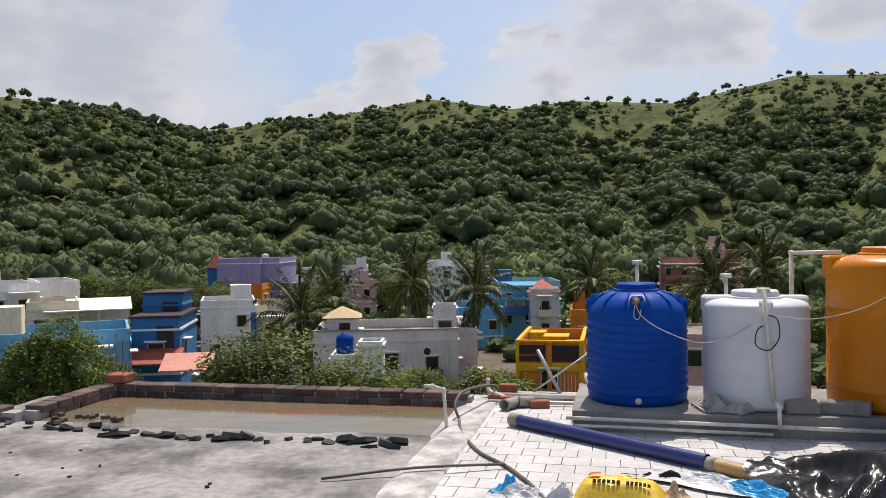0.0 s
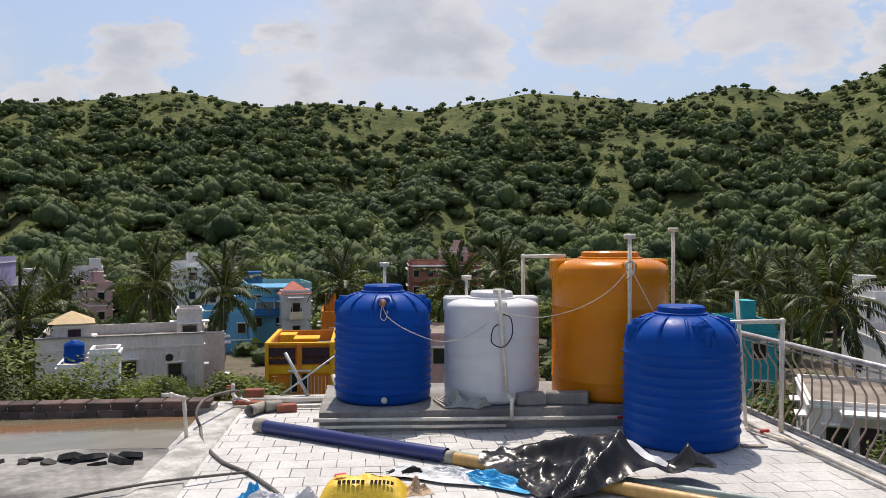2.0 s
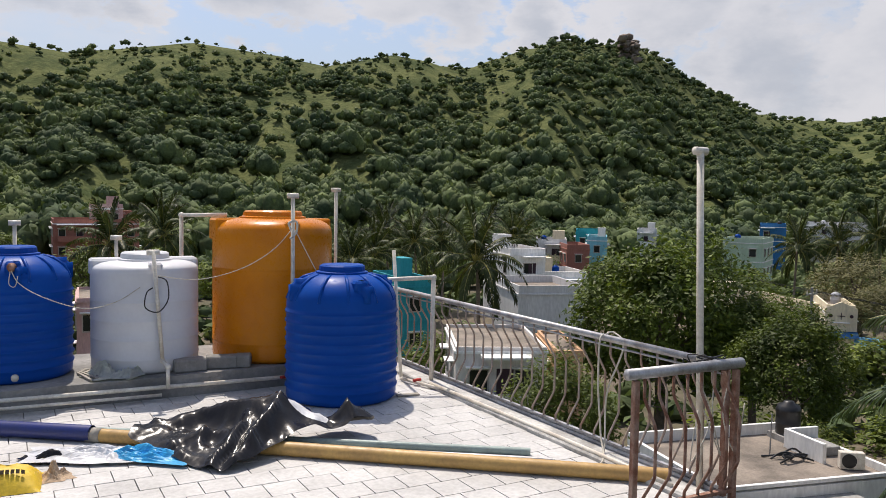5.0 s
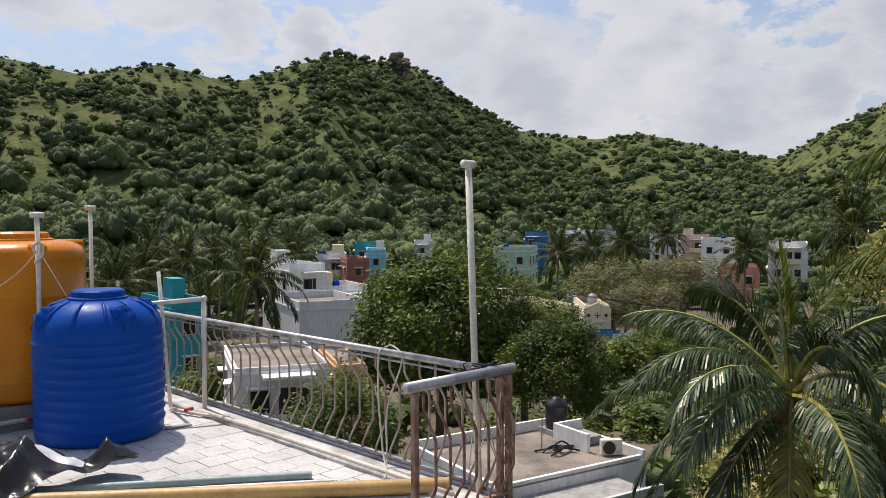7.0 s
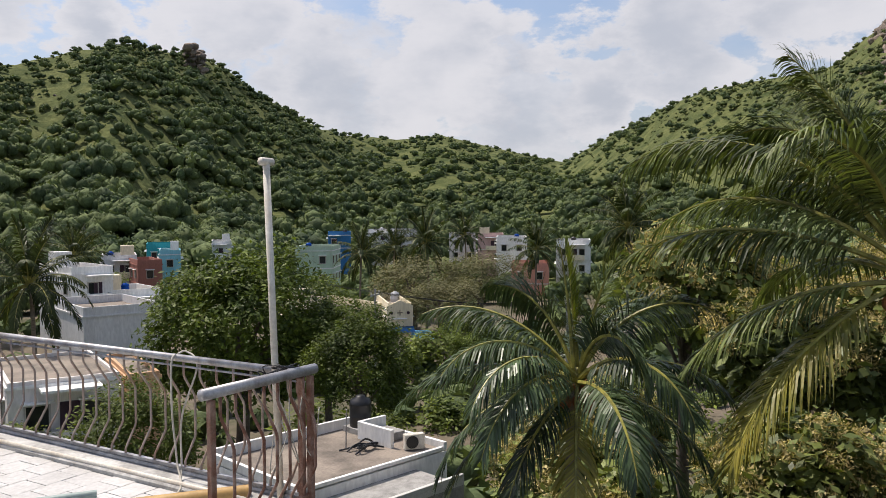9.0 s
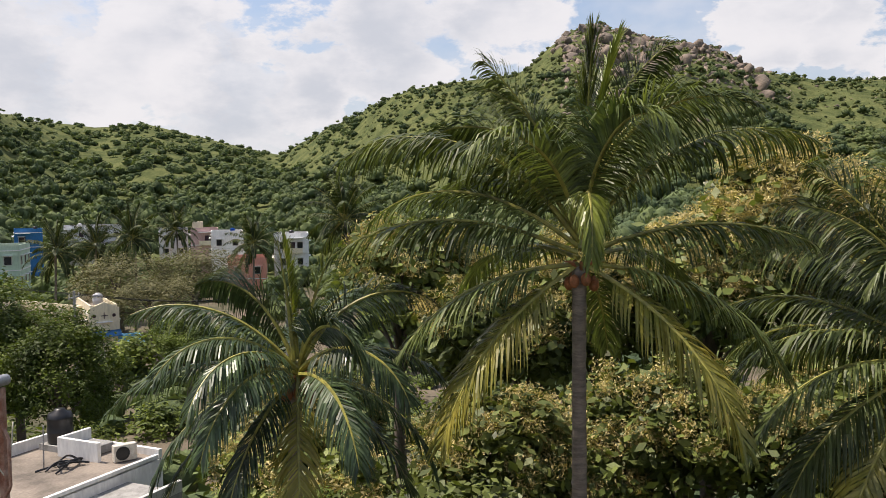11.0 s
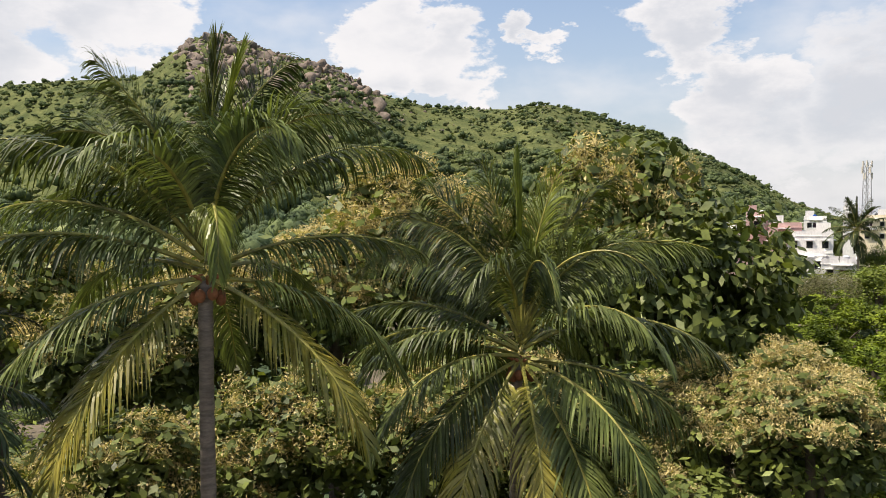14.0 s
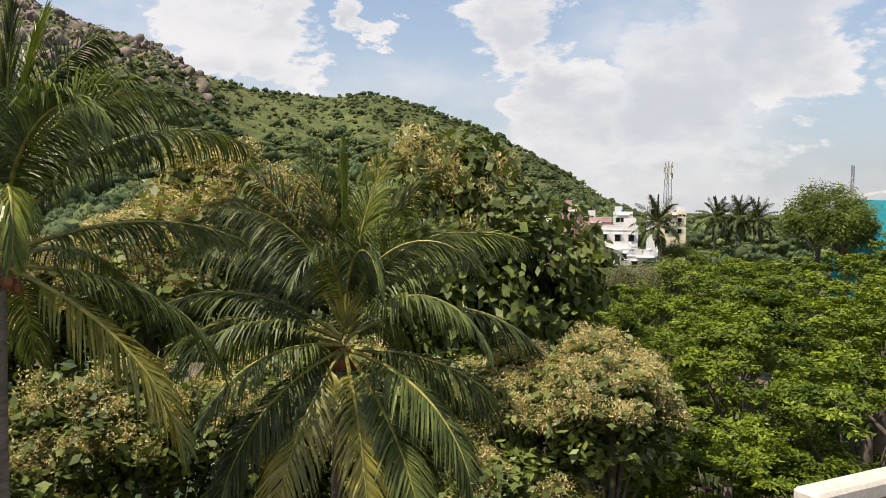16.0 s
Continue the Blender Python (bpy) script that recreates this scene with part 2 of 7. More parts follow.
# ---- land: plain, hills and forest ----
GROUND = -12.5
RIDGE_AZ = [-76.5, -28.6, -22.4, -17.3, -12.2, -7.1, -1.0, 5.1, 9.2, 16.3, 24.0, 29.6, 33.0, 37.7, 42.8, 46.9, 50.0, 54.6, 56.1, 59.2, 63.8, 68.3, 71.4, 78.0, 80.1, 83.0, 84.0, 86.0, 86.7, 89.8, 92.8, 97.6, 98.8, 100.4, 101.0, 102.3, 103.0, 106.1, 107.4, 110.6, 113.2, 117.3, 122.4, 125.5, 130.6, 134.6, 138.2, 141.8, 144.8, 163.2, 255.0]
RIDGE_EL = [6.65, 9.58, 9.01, 7.73, 8.64, 9.15, 10.24, 9.43, 9.89, 9.43, 10.69, 10.13, 9.53, 10.45, 9.57, 10.86, 11.61, 10.91, 10.51, 8.16, 6.05, 5.55, 5.87, 4.3, 3.85, 5.45, 6.04, 6.94, 7.42, 8.45, 8.98, 9.43, 10.64, 11.84, 12.21, 12.29, 12.45, 11.46, 11.16, 10.45, 8.85, 7.81, 7.6, 7.93, 6.58, 5.01, 2.99, 0.87, -0.32, -0.7, -0.7]
DIST_AZ = [-75, 0, 40, 50, 60, 66, 80, 88, 100, 115, 130, 142, 250]
RIDGE_R = [430, 420, 430, 480, 620, 900, 900, 620, 470, 560, 640, 760, 760]
BASE_R = [185, 185, 190, 200, 240, 330, 330, 240, 160, 160, 210, 320, 320]


def land(az, r):
    """Height of the land at an azimuth in degrees and a distance; arrays."""
    az = np.where(az > 255, az - 360, az)
    el, rr, rb = np.interp(az, RIDGE_AZ, RIDGE_EL), np.interp(az, DIST_AZ, RIDGE_R), np.interp(az, DIST_AZ, BASE_R)
    top = EYE + rr * np.tan(np.radians(el)) - GROUND
    t = np.clip((r - rb) / (rr - rb), 0, 1)
    up = t ** 1.35 * (1.0 + 0.10 * np.sin(math.pi * t))
    fall = np.clip(1 - (r - rr) / (1.1 * rr), 0, 1)
    lump = 1.5 * np.sin(az * 0.9 + r * 0.021) * np.sin(r * 0.037 + az * 0.31) + 1.0 * np.sin(az * 2.3 - r * 0.05) + 4.0 * np.sin(az * 0.42 + 0.9 * np.sin(r * 0.011)) * np.sin(math.pi * t) + 2.2 * np.sin(az * 0.97 + 2.0 + r * 0.008) * np.sin(math.pi * t)
    return GROUND + np.where(r <= rr, top * up, top * fall * fall * (3 - 2 * fall)) + lump * np.clip(t * 4, 0, 1) * np.clip((1 - t) * 5, 0, 1) * (top > 8)


def spot(az, r):
    return np.stack([r * np.sin(np.radians(az)), r * np.cos(np.radians(az)), land(az, r)], -1)


DIRT = mat("town_earth", (0.17, 0.14, 0.105), 0.95, col2=(0.07, 0.075, 0.04), scale=0.12, fine=1.5, bump=0.4, depth=0.1, spec=0.1)
GRASSY = mat("hill_grass", (0.128, 0.142, 0.054), 0.95, col2=(0.056, 0.076, 0.028), scale=0.07, fine=0.55, bump=0.8, depth=0.9, spec=0.05, grain=0.28)
azs = np.concatenate([np.arange(-75, 165, 0.8), np.arange(165, 285, 4.0)])
rads = np.concatenate([[0.5, 8, 20, 40, 70, 100, 125], np.arange(145, 640, 11.0), [670, 720, 780, 840, 880, 900, 920, 960, 1050, 1200, 1400, 1700, 2200, 3000, 4600]])
A, Rr = np.meshgrid(azs, rads)
verts = spot(A.ravel(), Rr.ravel())
na, nr = len(azs), len(rads)
i, j = np.meshgrid(np.arange(na), np.arange(nr - 1))
k = (i + 1) % na
faces = np.stack([j * na + i, j * na + k, (j + 1) * na + k, (j + 1) * na + i], -1).reshape(-1, 4)[:, ::-1]
sheet = raw_mesh("ground", verts, faces, GRASSY, True)
sheet.materials.append(DIRT)
sheet.polygons.foreach_set("material_index", (np.repeat(rads[:-1], na) < 140).astype(np.int32))
tagged(new("ground", sheet), "grassy plain rising into green scrub hills", "ground", kind="structure")

rng = np.random.default_rng(5)


def ico(sub):
    bm = bmesh.new()
    bmesh.ops.create_icosphere(bm, subdivisions=sub, radius=1)
    v = np.array([q.co[:] for q in bm.verts])
    f = np.array([[q.index for q in p.verts] for p in bm.faces])
    bm.free()
    return v, f


def clump(leaves, size, seed, core=1, flat=0.75):
    """A crown of radius 1: a lumpy heart and loose triangular sprays round it."""
    g = np.random.default_rng(seed)
    v, f = ico(core)
    bumps = g.normal(size=(8, 3))
    bumps /= np.linalg.norm(bumps, axis=1)[:, None]
    lobe = lambda d: 0.66 + 0.34 * np.max(np.clip(d @ bumps.T, 0, 1) ** 5, axis=1)
    v = v * (lobe(v) * 0.93)[:, None]
    d = g.normal(size=(leaves, 3))
    d /= np.linalg.norm(d, axis=1)[:, None]
    d[:, 2] = np.where(d[:, 2] < -0.35, -d[:, 2], d[:, 2])
    c = d * (lobe(d) * g.uniform(0.78, 1.06, leaves))[:, None]
    a = g.normal(size=(leaves, 3)) + np.cross(d, g.normal(size=(leaves, 3)))
    a -= d * (np.sum(a * d, 1) * 0.55)[:, None]
    a /= np.linalg.norm(a, axis=1)[:, None]
    b = np.cross(d + 0.5 * g.normal(size=(leaves, 3)), a)
    b /= np.linalg.norm(b, axis=1)[:, None]
    s = size * g.uniform(0.6, 1.3, (leaves, 1))
    t = np.stack([c - a * s - b * s * 0.6, c + a * s - b * s * 0.5, c + b * s * 0.9], 1).reshape(-1, 3)
    V = np.concatenate([v, t]) * (1, 1, flat)
    F = np.concatenate([f, len(v) + np.arange(leaves * 3).reshape(-1, 3)])
    return V, F


def scatter(name, shapes, where, size, material, seed, squash=None):
    """Many crowns in one mesh."""
    g = np.random.default_rng(seed)
    Vs, Fs, o = [], [], 0
    pick = g.integers(0, len(shapes), len(where))
    for s, (V, F) in enumerate(shapes):
        w = np.where(pick == s)[0]
        if not len(w):
            continue
        a = g.uniform(0, 2 * math.pi, len(w))
        c, sn = np.cos(a), np.sin(a)
        sz = size[w]
        q = squash[w] if squash is not None else np.ones(len(w))
        X = V[None, :, 0] * c[:, None] - V[None, :, 1] * sn[:, None]
        Y = V[None, :, 0] * sn[:, None] + V[None, :, 1] * c[:, None]
        Z = np.repeat(V[None, :, 2], len(w), 0) * q[:, None]
        P = np.stack([X, Y, Z], -1) * sz[:, None, None] + where[w][:, None, :]
        n = len(V)
        Vs.append(P.reshape(-1, 3))
        Fs.append((F[None] + (np.arange(len(w)) * n)[:, None, None]).reshape(-1, 3) + o)
        o += n * len(w)
    return new(name, raw_mesh(name, np.concatenate(Vs), np.concatenate(Fs), material, True))


def lobed(lobes, leaves, size, seed, flat=0.62, core=1):
    """A spreading crown of radius 1: several leafy domes side by side, ragged with loose sprays."""
    g = np.random.default_rng(seed)
    v, f = ico(core)
    Vs, Fs, o = [], [], 0
    per = leaves // lobes
    for k in range(lobes):
        a = k * 2.4 + g.uniform(-0.4, 0.4)
        d = 0.62 * math.sqrt(k / max(lobes - 1, 1)) * g.uniform(0.85, 1.1)
        c = np.array([d * math.cos(a), d * math.sin(a), 0.34 - 0.62 * d * d + g.uniform(-0.08, 0.08)])
        r = g.uniform(0.34, 0.50) * (1.08 - 0.3 * d)
        sc = np.array([r, r, r * g.uniform(0.62, 0.9)])
        Vs.append((v * g.uniform(0.78, 1.0, (len(v), 1))) * sc + c)
        Fs.append(f + o)
        o += len(v)
        n = g.normal(size=(per, 3))
        n /= np.linalg.norm(n, axis=1)[:, None]
        n[:, 2] = np.where(n[:, 2] < -0.2, -n[:, 2], n[:, 2])
        p = c + n * sc * g.uniform(0.86, 1.12, (per, 1))
        t1 = np.cross(n, g.normal(size=(per, 3)))
        t1 = t1 / np.linalg.norm(t1, axis=1)[:, None] + n * g.uniform(-0.5, 0.5, (per, 1))
        t2 = np.cross(n + 0.4 * g.normal(size=(per, 3)), t1)
        s = size * g.uniform(0.55, 1.3, (per, 1))
        Vs.append(np.stack([p - t1 * s - t2 * s * 0.5, p + t1 * s - t2 * s * 0.5, p + t2 * s * 0.9], 1).reshape(-1, 3))
        Fs.append(o + np.arange(per * 3).reshape(-1, 3))
        o += per * 3
    return np.concatenate(Vs) * (1, 1, flat / 0.62), np.concatenate(Fs)


WOOD_LEAF = mat("forest_leaf", (0.150, 0.188, 0.072), 0.85, col2=(0.060, 0.090, 0.044), scale=0.075, fine=1.3, grain=0.30, bump=0.3, depth=0.5, isl=0.24, trans=0.18, spec=0.2, lo=0.36, hi=0.62)
SCRUB_LEAF = mat("scrub_leaf", (0.135, 0.155, 0.05), 0.85, col2=(0.08, 0.105, 0.034), scale=0.1, fine=0.6, bump=0, isl=0.35, trans=0.2)
near_shapes = [lobed(8, 192, 0.062, s, 0.62 + 0.1 * (s % 3)) for s in range(6)]
mid_shapes = [lobed(5, 45, 0.13, s + 10, 0.66 + 0.1 * (s % 2)) for s in range(6)]
low_shapes = [clump(16, 0.42, s + 40, 1) for s in range(4)]
far_shapes = [clump(42, 0.28, s + 20, 1) for s in range(4)]


def blotch(p, s):
    return np.array([noise.noise(Vector(q) * s) for q in p])


# trees from the hill's foot to the ridge: close woods below, thickets and single trees in the grass above
az = rng.uniform(-36, 150, 30000)
rr, rb = np.interp(az, DIST_AZ, RIDGE_R), np.interp(az, DIST_AZ, BASE_R)
t = rng.uniform(0, 1.01, len(az)) ** 0.8
r = rb - 25 + (rr - rb + 25) * t
p = spot(az, r)
openness = np.clip((t - np.interp(az, [10, 18, 47, 51, 60, 90], [0.68, 0.56, 0.54, 0.85, 0.7, 0.2])) * 2.4, 0, 1) * np.interp(az, [-36, -14, 2, 22, 46, 52, 60, 84, 92, 150], [0.45, 0.7, 0.9, 0.95, 0.95, 0.3, 0.5, 0.5, 0.74, 0.66])
thick = blotch(p, 0.020) + 0.6 * blotch(p + 300, 0.05)
chance = np.clip(1.0 - 1.12 * openness + 1.5 * thick, np.where(az > 84, 0.16, np.where(az > 57, 0.24, 0.15)), 1.0) * np.where((az > 98.6) & (az < 113) & (t > 0.80), 0.15, 1.0) * 0.62 * (np.minimum(r, 520) / 460) ** 0.9
keep = rng.uniform(0, 1, len(az)) < chance
az, r, t, p, openness = az[keep], r[keep], t[keep], p[keep], openness[keep]
size = (2.3 + 6.2 * rng.random(len(az)) ** 1.5) * (1.15 - 0.62 * np.clip(t * 1.1, 0, 1)) * (1 - 0.34 * openness)
p[:, 2] += size * 0.36
front, close = r < 300, (r >= 300) & (r < 600)
back = r >= 600
squat = rng.uniform(0.75, 1.35, len(az))
tagged(scatter("hill_woods", near_shapes, p[front], size[front], WOOD_LEAF, 1, squat[front]), "dense dark green woods on the lower slopes", "woods", kind="stuff")
tagged(scatter("far_woods", mid_shapes, p[close], size[close], WOOD_LEAF, 1, squat[close]), "dense dark green woods covering the hillsides", "woods", kind="stuff")
tagged(scatter("distant_woods", far_shapes, p[back], size[back] * 1.15, WOOD_LEAF, 2), "hazy green woods on the distant hills", "woods", kind="stuff")
# bare boulders: the crag, the knob on the peak, ledges in the grass
ROCK = mat("granite", (0.26, 0.20, 0.155), 0.9, col2=(0.12, 0.10, 0.08), scale=0.12, fine=1.2, bump=0.7, depth=0.5, isl=0.2)


def boulder(seed):
    g = np.random.default_rng(seed)
    v, f = ico(2)
    v = v * (1 + 0.35 * np.array([noise.noise(Vector(q) * 1.3 + Vector((seed * 5, 0, 0))) for q in v]))[:, None]
    for d in g.normal(size=(16, 3)):
        d /= np.linalg.norm(d)
        h = v @ d
        v = v - np.clip(h - g.uniform(0.22, 0.5), 0, None)[:, None] * d
    return v * (1.35, 1.2, 1.05), f


stones = [boulder(s) for s in range(9)]
az = np.concatenate([np.clip(rng.normal(104, 2.6, 700), 100.6, 110), np.clip(rng.normal(110.5, 1.8, 420), 107, 115), rng.uniform(97, 133, 160), rng.uniform(-30, 60, 130)])
rr = np.interp(az, DIST_AZ, RIDGE_R)
t = np.concatenate([1 - np.abs(rng.normal(0, 0.15, 700)), 1 - np.abs(rng.normal(0.02, 0.12, 420)), rng.uniform(0.8, 1.0, 160), rng.uniform(0.55, 1.0, 130)])
p = spot(az, rr * t)
size = np.concatenate([1.4 + 5.6 * rng.random(1120) ** 1.8, rng.uniform(0.8, 2.5, 160), rng.uniform(0.6, 1.4, 130)])
p[:, 2] -= size * 0.35
tagged(scatter("crag", stones, p, size, ROCK, 4, rng.uniform(0.7, 1.6, len(az))), "bare brown granite boulders on the hilltops", "rocks", kind="stuff")
n = 46
p = spot(rng.uniform(53.75, 54.95, n), rng.uniform(484, 500, n))
p[:, 2] += 11.5 * (1 - np.linspace(0, 1, n) ** 2) + 1.0
tagged(scatter("hilltop_rock", stones, p, rng.uniform(2.6, 4.4, n), ROCK, 5), "block of rock crowning the wooded peak", "rocks", kind="stuff")
p = spot(rng.normal(54.2, 0.42, 16), rng.uniform(488, 500, 16))
p[:, 2] += rng.uniform(1, 12, 16)
tagged(scatter("hilltop_bushes", mid_shapes, p, rng.uniform(1.2, 2.6, 16), WOOD_LEAF, 9), "dark bushes growing on the peak's rock", "bushes", kind="stuff")
# low scrub in the open grass
az = np.concatenate([rng.uniform(-36, 150, 3500), rng.uniform(82, 142, 3000)])
rr, rb = np.interp(az, DIST_AZ, RIDGE_R), np.interp(az, DIST_AZ, BASE_R)
t = rng.uniform(0.12, 1.02, len(az)) ** 0.8
r = rb + (rr - rb) * t
p = spot(az, r)
size = 0.5 + 1.9 * rng.random(len(az)) ** 2.4
p[:, 2] += size * 0.3
tagged(scatter("scrub", low_shapes, p, size, SCRUB_LEAF, 3), "low light green scrub on the hill grass", "scrub", kind="stuff")

# ---- the roof terrace ----
TURN = -12.3
ROOF = pose(0, 0, 0, 0, 0, TURN)


def on(u, v, z=0.0, rz=0.0):
    """A pose on the roof, along its own axes."""
    return ROOF @ pose(u, v, z, 0, 0, rz)


def roof_part(name, bm, material, label="", category="", kind="structure", smooth=False):
    ob = part(name, bm, material, None, "", smooth)
    ob.matrix_world = ROOF
    return tagged(ob, label, category, kind=kind)


# the building under the terrace, with a notch where the camera stands at its edge
roof_part("building_wall", boxes([(1.14, 5.63, -6.35, 4.96, 5.22, 12.4), (-0.37, -3.0, -6.35, 1.9, 12.0, 12.4), (1.75, -7.9, -6.35, 2.3, 8.0, 12.4), (-3.9, 2.05, -6.41, 5.1, 11.4, 12.4)]), PLAST, "plastered walls of the house below", "wall")
roof_part("floor", boxes([(1.14, 5.63, -0.085, 4.98, 5.26, 0.14), (-0.37, -3.0, -0.085, 1.92, 12.02, 0.14), (1.75, -7.9, -0.085, 2.32, 8.02, 0.14)]), GROUT, "terrace bed under the tiles, grey mortar", "floor")

# wet cement slab with standing water
bm = bmesh.new()
nx, ny = 60, 70
grid = [[bm.verts.new((-6.4 + 5.0 * a / nx, -3.4 + 11.12 * b / ny, 0)) for a in range(nx + 1)] for b in range(ny + 1)]
for row in grid:
    for q in row:
        q.co.z = 0.018 * noise.noise((q.co.x * 0.8, q.co.y * 0.8, 0)) + 0.012 * noise.noise((q.co.x * 3.1, q.co.y * 3.1, 5)) - 0.045 * min(1, max(0, (q.co.y - 6.35) / 0.4)) + 0.01
for a in range(ny):
    for b in range(nx):
        bm.faces.new((grid[a][b], grid[a][b + 1], grid[a + 1][b + 1], grid[a + 1][b]))
SLAB = mat("fresh_cement", (0.29, 0.28, 0.26), 0.7, col2=(0.070, 0.066, 0.060), scale=1.0, fine=14, bump=0.8, lo=0.44, hi=0.62, grain=0.25)
roof_part("cement_slab", bm, SLAB, "rough grey cement slab, patchy and damp", "floor", smooth=True)
POND = mat("muddy_water", (0.165, 0.145, 0.095), 0.10, col2=(0.26, 0.09, 0.04), scale=0.5, fine=5, bump=0.05, lo=0.5, hi=0.72, depth=0.01, stretch=(0.4, 1.2, 1), spec=0.28)
roof_part("water", boxes([(-3.55, 7.02, -0.014, 4.05, 1.45, 0.02)]), POND, "shallow brown rainwater standing on the slab", "water")

# brick parapet round the slab
bricks = thing("parapet", ROOF.copy(), "low parapet of dark weathered bricks", "parapet", kind="structure")
bm = boxes([(-3.58, 7.80, -0.02, 4.1, 0.16, 0.22), (-5.60, 7.1, -0.02, 0.16, 1.3, 0.22), (-6.7, 6.42, -0.02, 2.1, 0.16, 0.22)])
part("mortar_core", bm, CONC, bricks)
bm = boxes([(0, 0, 0, 0.215, 0.20, 0.072)], 0.008)
proto = part("brick", bm, DBRICK, bricks)
mesh_brick = proto.data
runs = [(-5.58, 7.80, -1.5, 7.80), (-5.60, 7.7, -5.60, 6.45), (-5.75, 6.42, -7.7, 6.42)]
first = True
for x0, y0, x1, y1 in runs:
    n = int(math.hypot(x1 - x0, y1 - y0) / 0.232)
    for c in range(3):
        for k in range(n):
            t = (k + (0.25 if c % 2 else 0.75)) / (n + 0.5)
            ob = proto if first else new("brick", mesh_brick)
            first = False
            ob.parent = bricks
            ob.matrix_basis = pose(x0 + (x1 - x0) * t + random.uniform(-.006, .006), y0 + (y1 - y0) * t + random.uniform(-.008, .008), -0.07 + 0.083 * c + random.uniform(-.003, .003), 0, 0, math.degrees(math.atan2(y1 - y0, x1 - x0)) + random.uniform(-2, 2))
pier = thing("brick_pier", on(-5.54, 7.80, 0.145), "short brick pier with rusty starter bars", "pier")
part("pier_brick", boxes([(0, 0, 0.04, 0.25, 0.22, 0.09, 3)], 0.008), BRICK, pier)
for k in range(4):
    part("starter_bar", tube([(-.08 + .16 * (k % 2), -.06 + .12 * (k // 2), 0.05), (-.09 + .17 * (k % 2), -.06 + .13 * (k // 2), 0.42 + 0.05 * k)], 0.006, 6), RUST, pier)

# sloped mortar border between slab and tiles, raised rim at the far edge
bm = bmesh.new()
ring = []
for k in range(40):
    v = 2.9 + 5.25 * k / 39
    w = 0.03 * noise.noise((0, v * 1.7, 0))
    ring.append([bm.verts.new((-1.74 + w * 2, v, -0.03)), bm.verts.new((-1.56 + w, v, 0.035)), bm.verts.new((-1.30, v, 0.03)), bm.verts.new((-1.28, v, -0.05))])
for a, b in zip(ring, ring[1:]):
    for k in range(3):
        bm.faces.new((a[k], a[k + 1], b[k + 1], b[k]))
LIME = mat("lime_mortar", (0.56, 0.55, 0.52), 0.85, col2=(0.28, 0.27, 0.25), scale=5, fine=30, bump=0.6)
roof_part("trim", bm, LIME, "rough lime mortar border along the tiles", "trim", smooth=True)
roof_part("kerb", boxes([(1.1, 8.24, 0.0, 4.95, 0.12, 0.12), (3.57, 5.75, 0.0, 0.10, 5.2, 0.10), (3.42, 5.62, 0.012, 0.18, 5.0, 0.05)], 0.012), LIME, "white plastered kerb at the roof's edge", "kerb")
roof_part("coping", boxes([(2.83, -7.85, 0.045, 0.18, 7.9, 0.11)], 0.02), mat("beige_coping", (0.62, 0.56, 0.47), 0.8, scale=3, fine=30), "beige cement coping on the roof's edge", "coping")

# plinth of the tanks
PLINTH = mat("stained_concrete", (0.30, 0.29, 0.27), 0.9, col2=(0.17, 0.165, 0.155), scale=2.2, fine=28, bump=0.6)
bm = bmesh.new()
bmesh.ops.create_cube(bm, size=1, matrix=pose(1.29, 7.50, 0.05) @ Matrix.Diagonal((3.54, 1.34, 0.26, 1)))
bmesh.ops.subdivide_edges(bm, edges=bm.edges[:], cuts=6, use_grid_fill=True)
for q in bm.verts:
    q.co += Vector((noise.noise(q.co * 2), noise.noise(q.co * 2 + Vector((9, 0, 0))), noise.noise(q.co * 2 + Vector((0, 9, 0))) * 0.6)) * 0.012
roof_part("tank_plinth", bm, PLINTH, "low stained concrete plinth under the water tanks", "plinth", kind="structure")


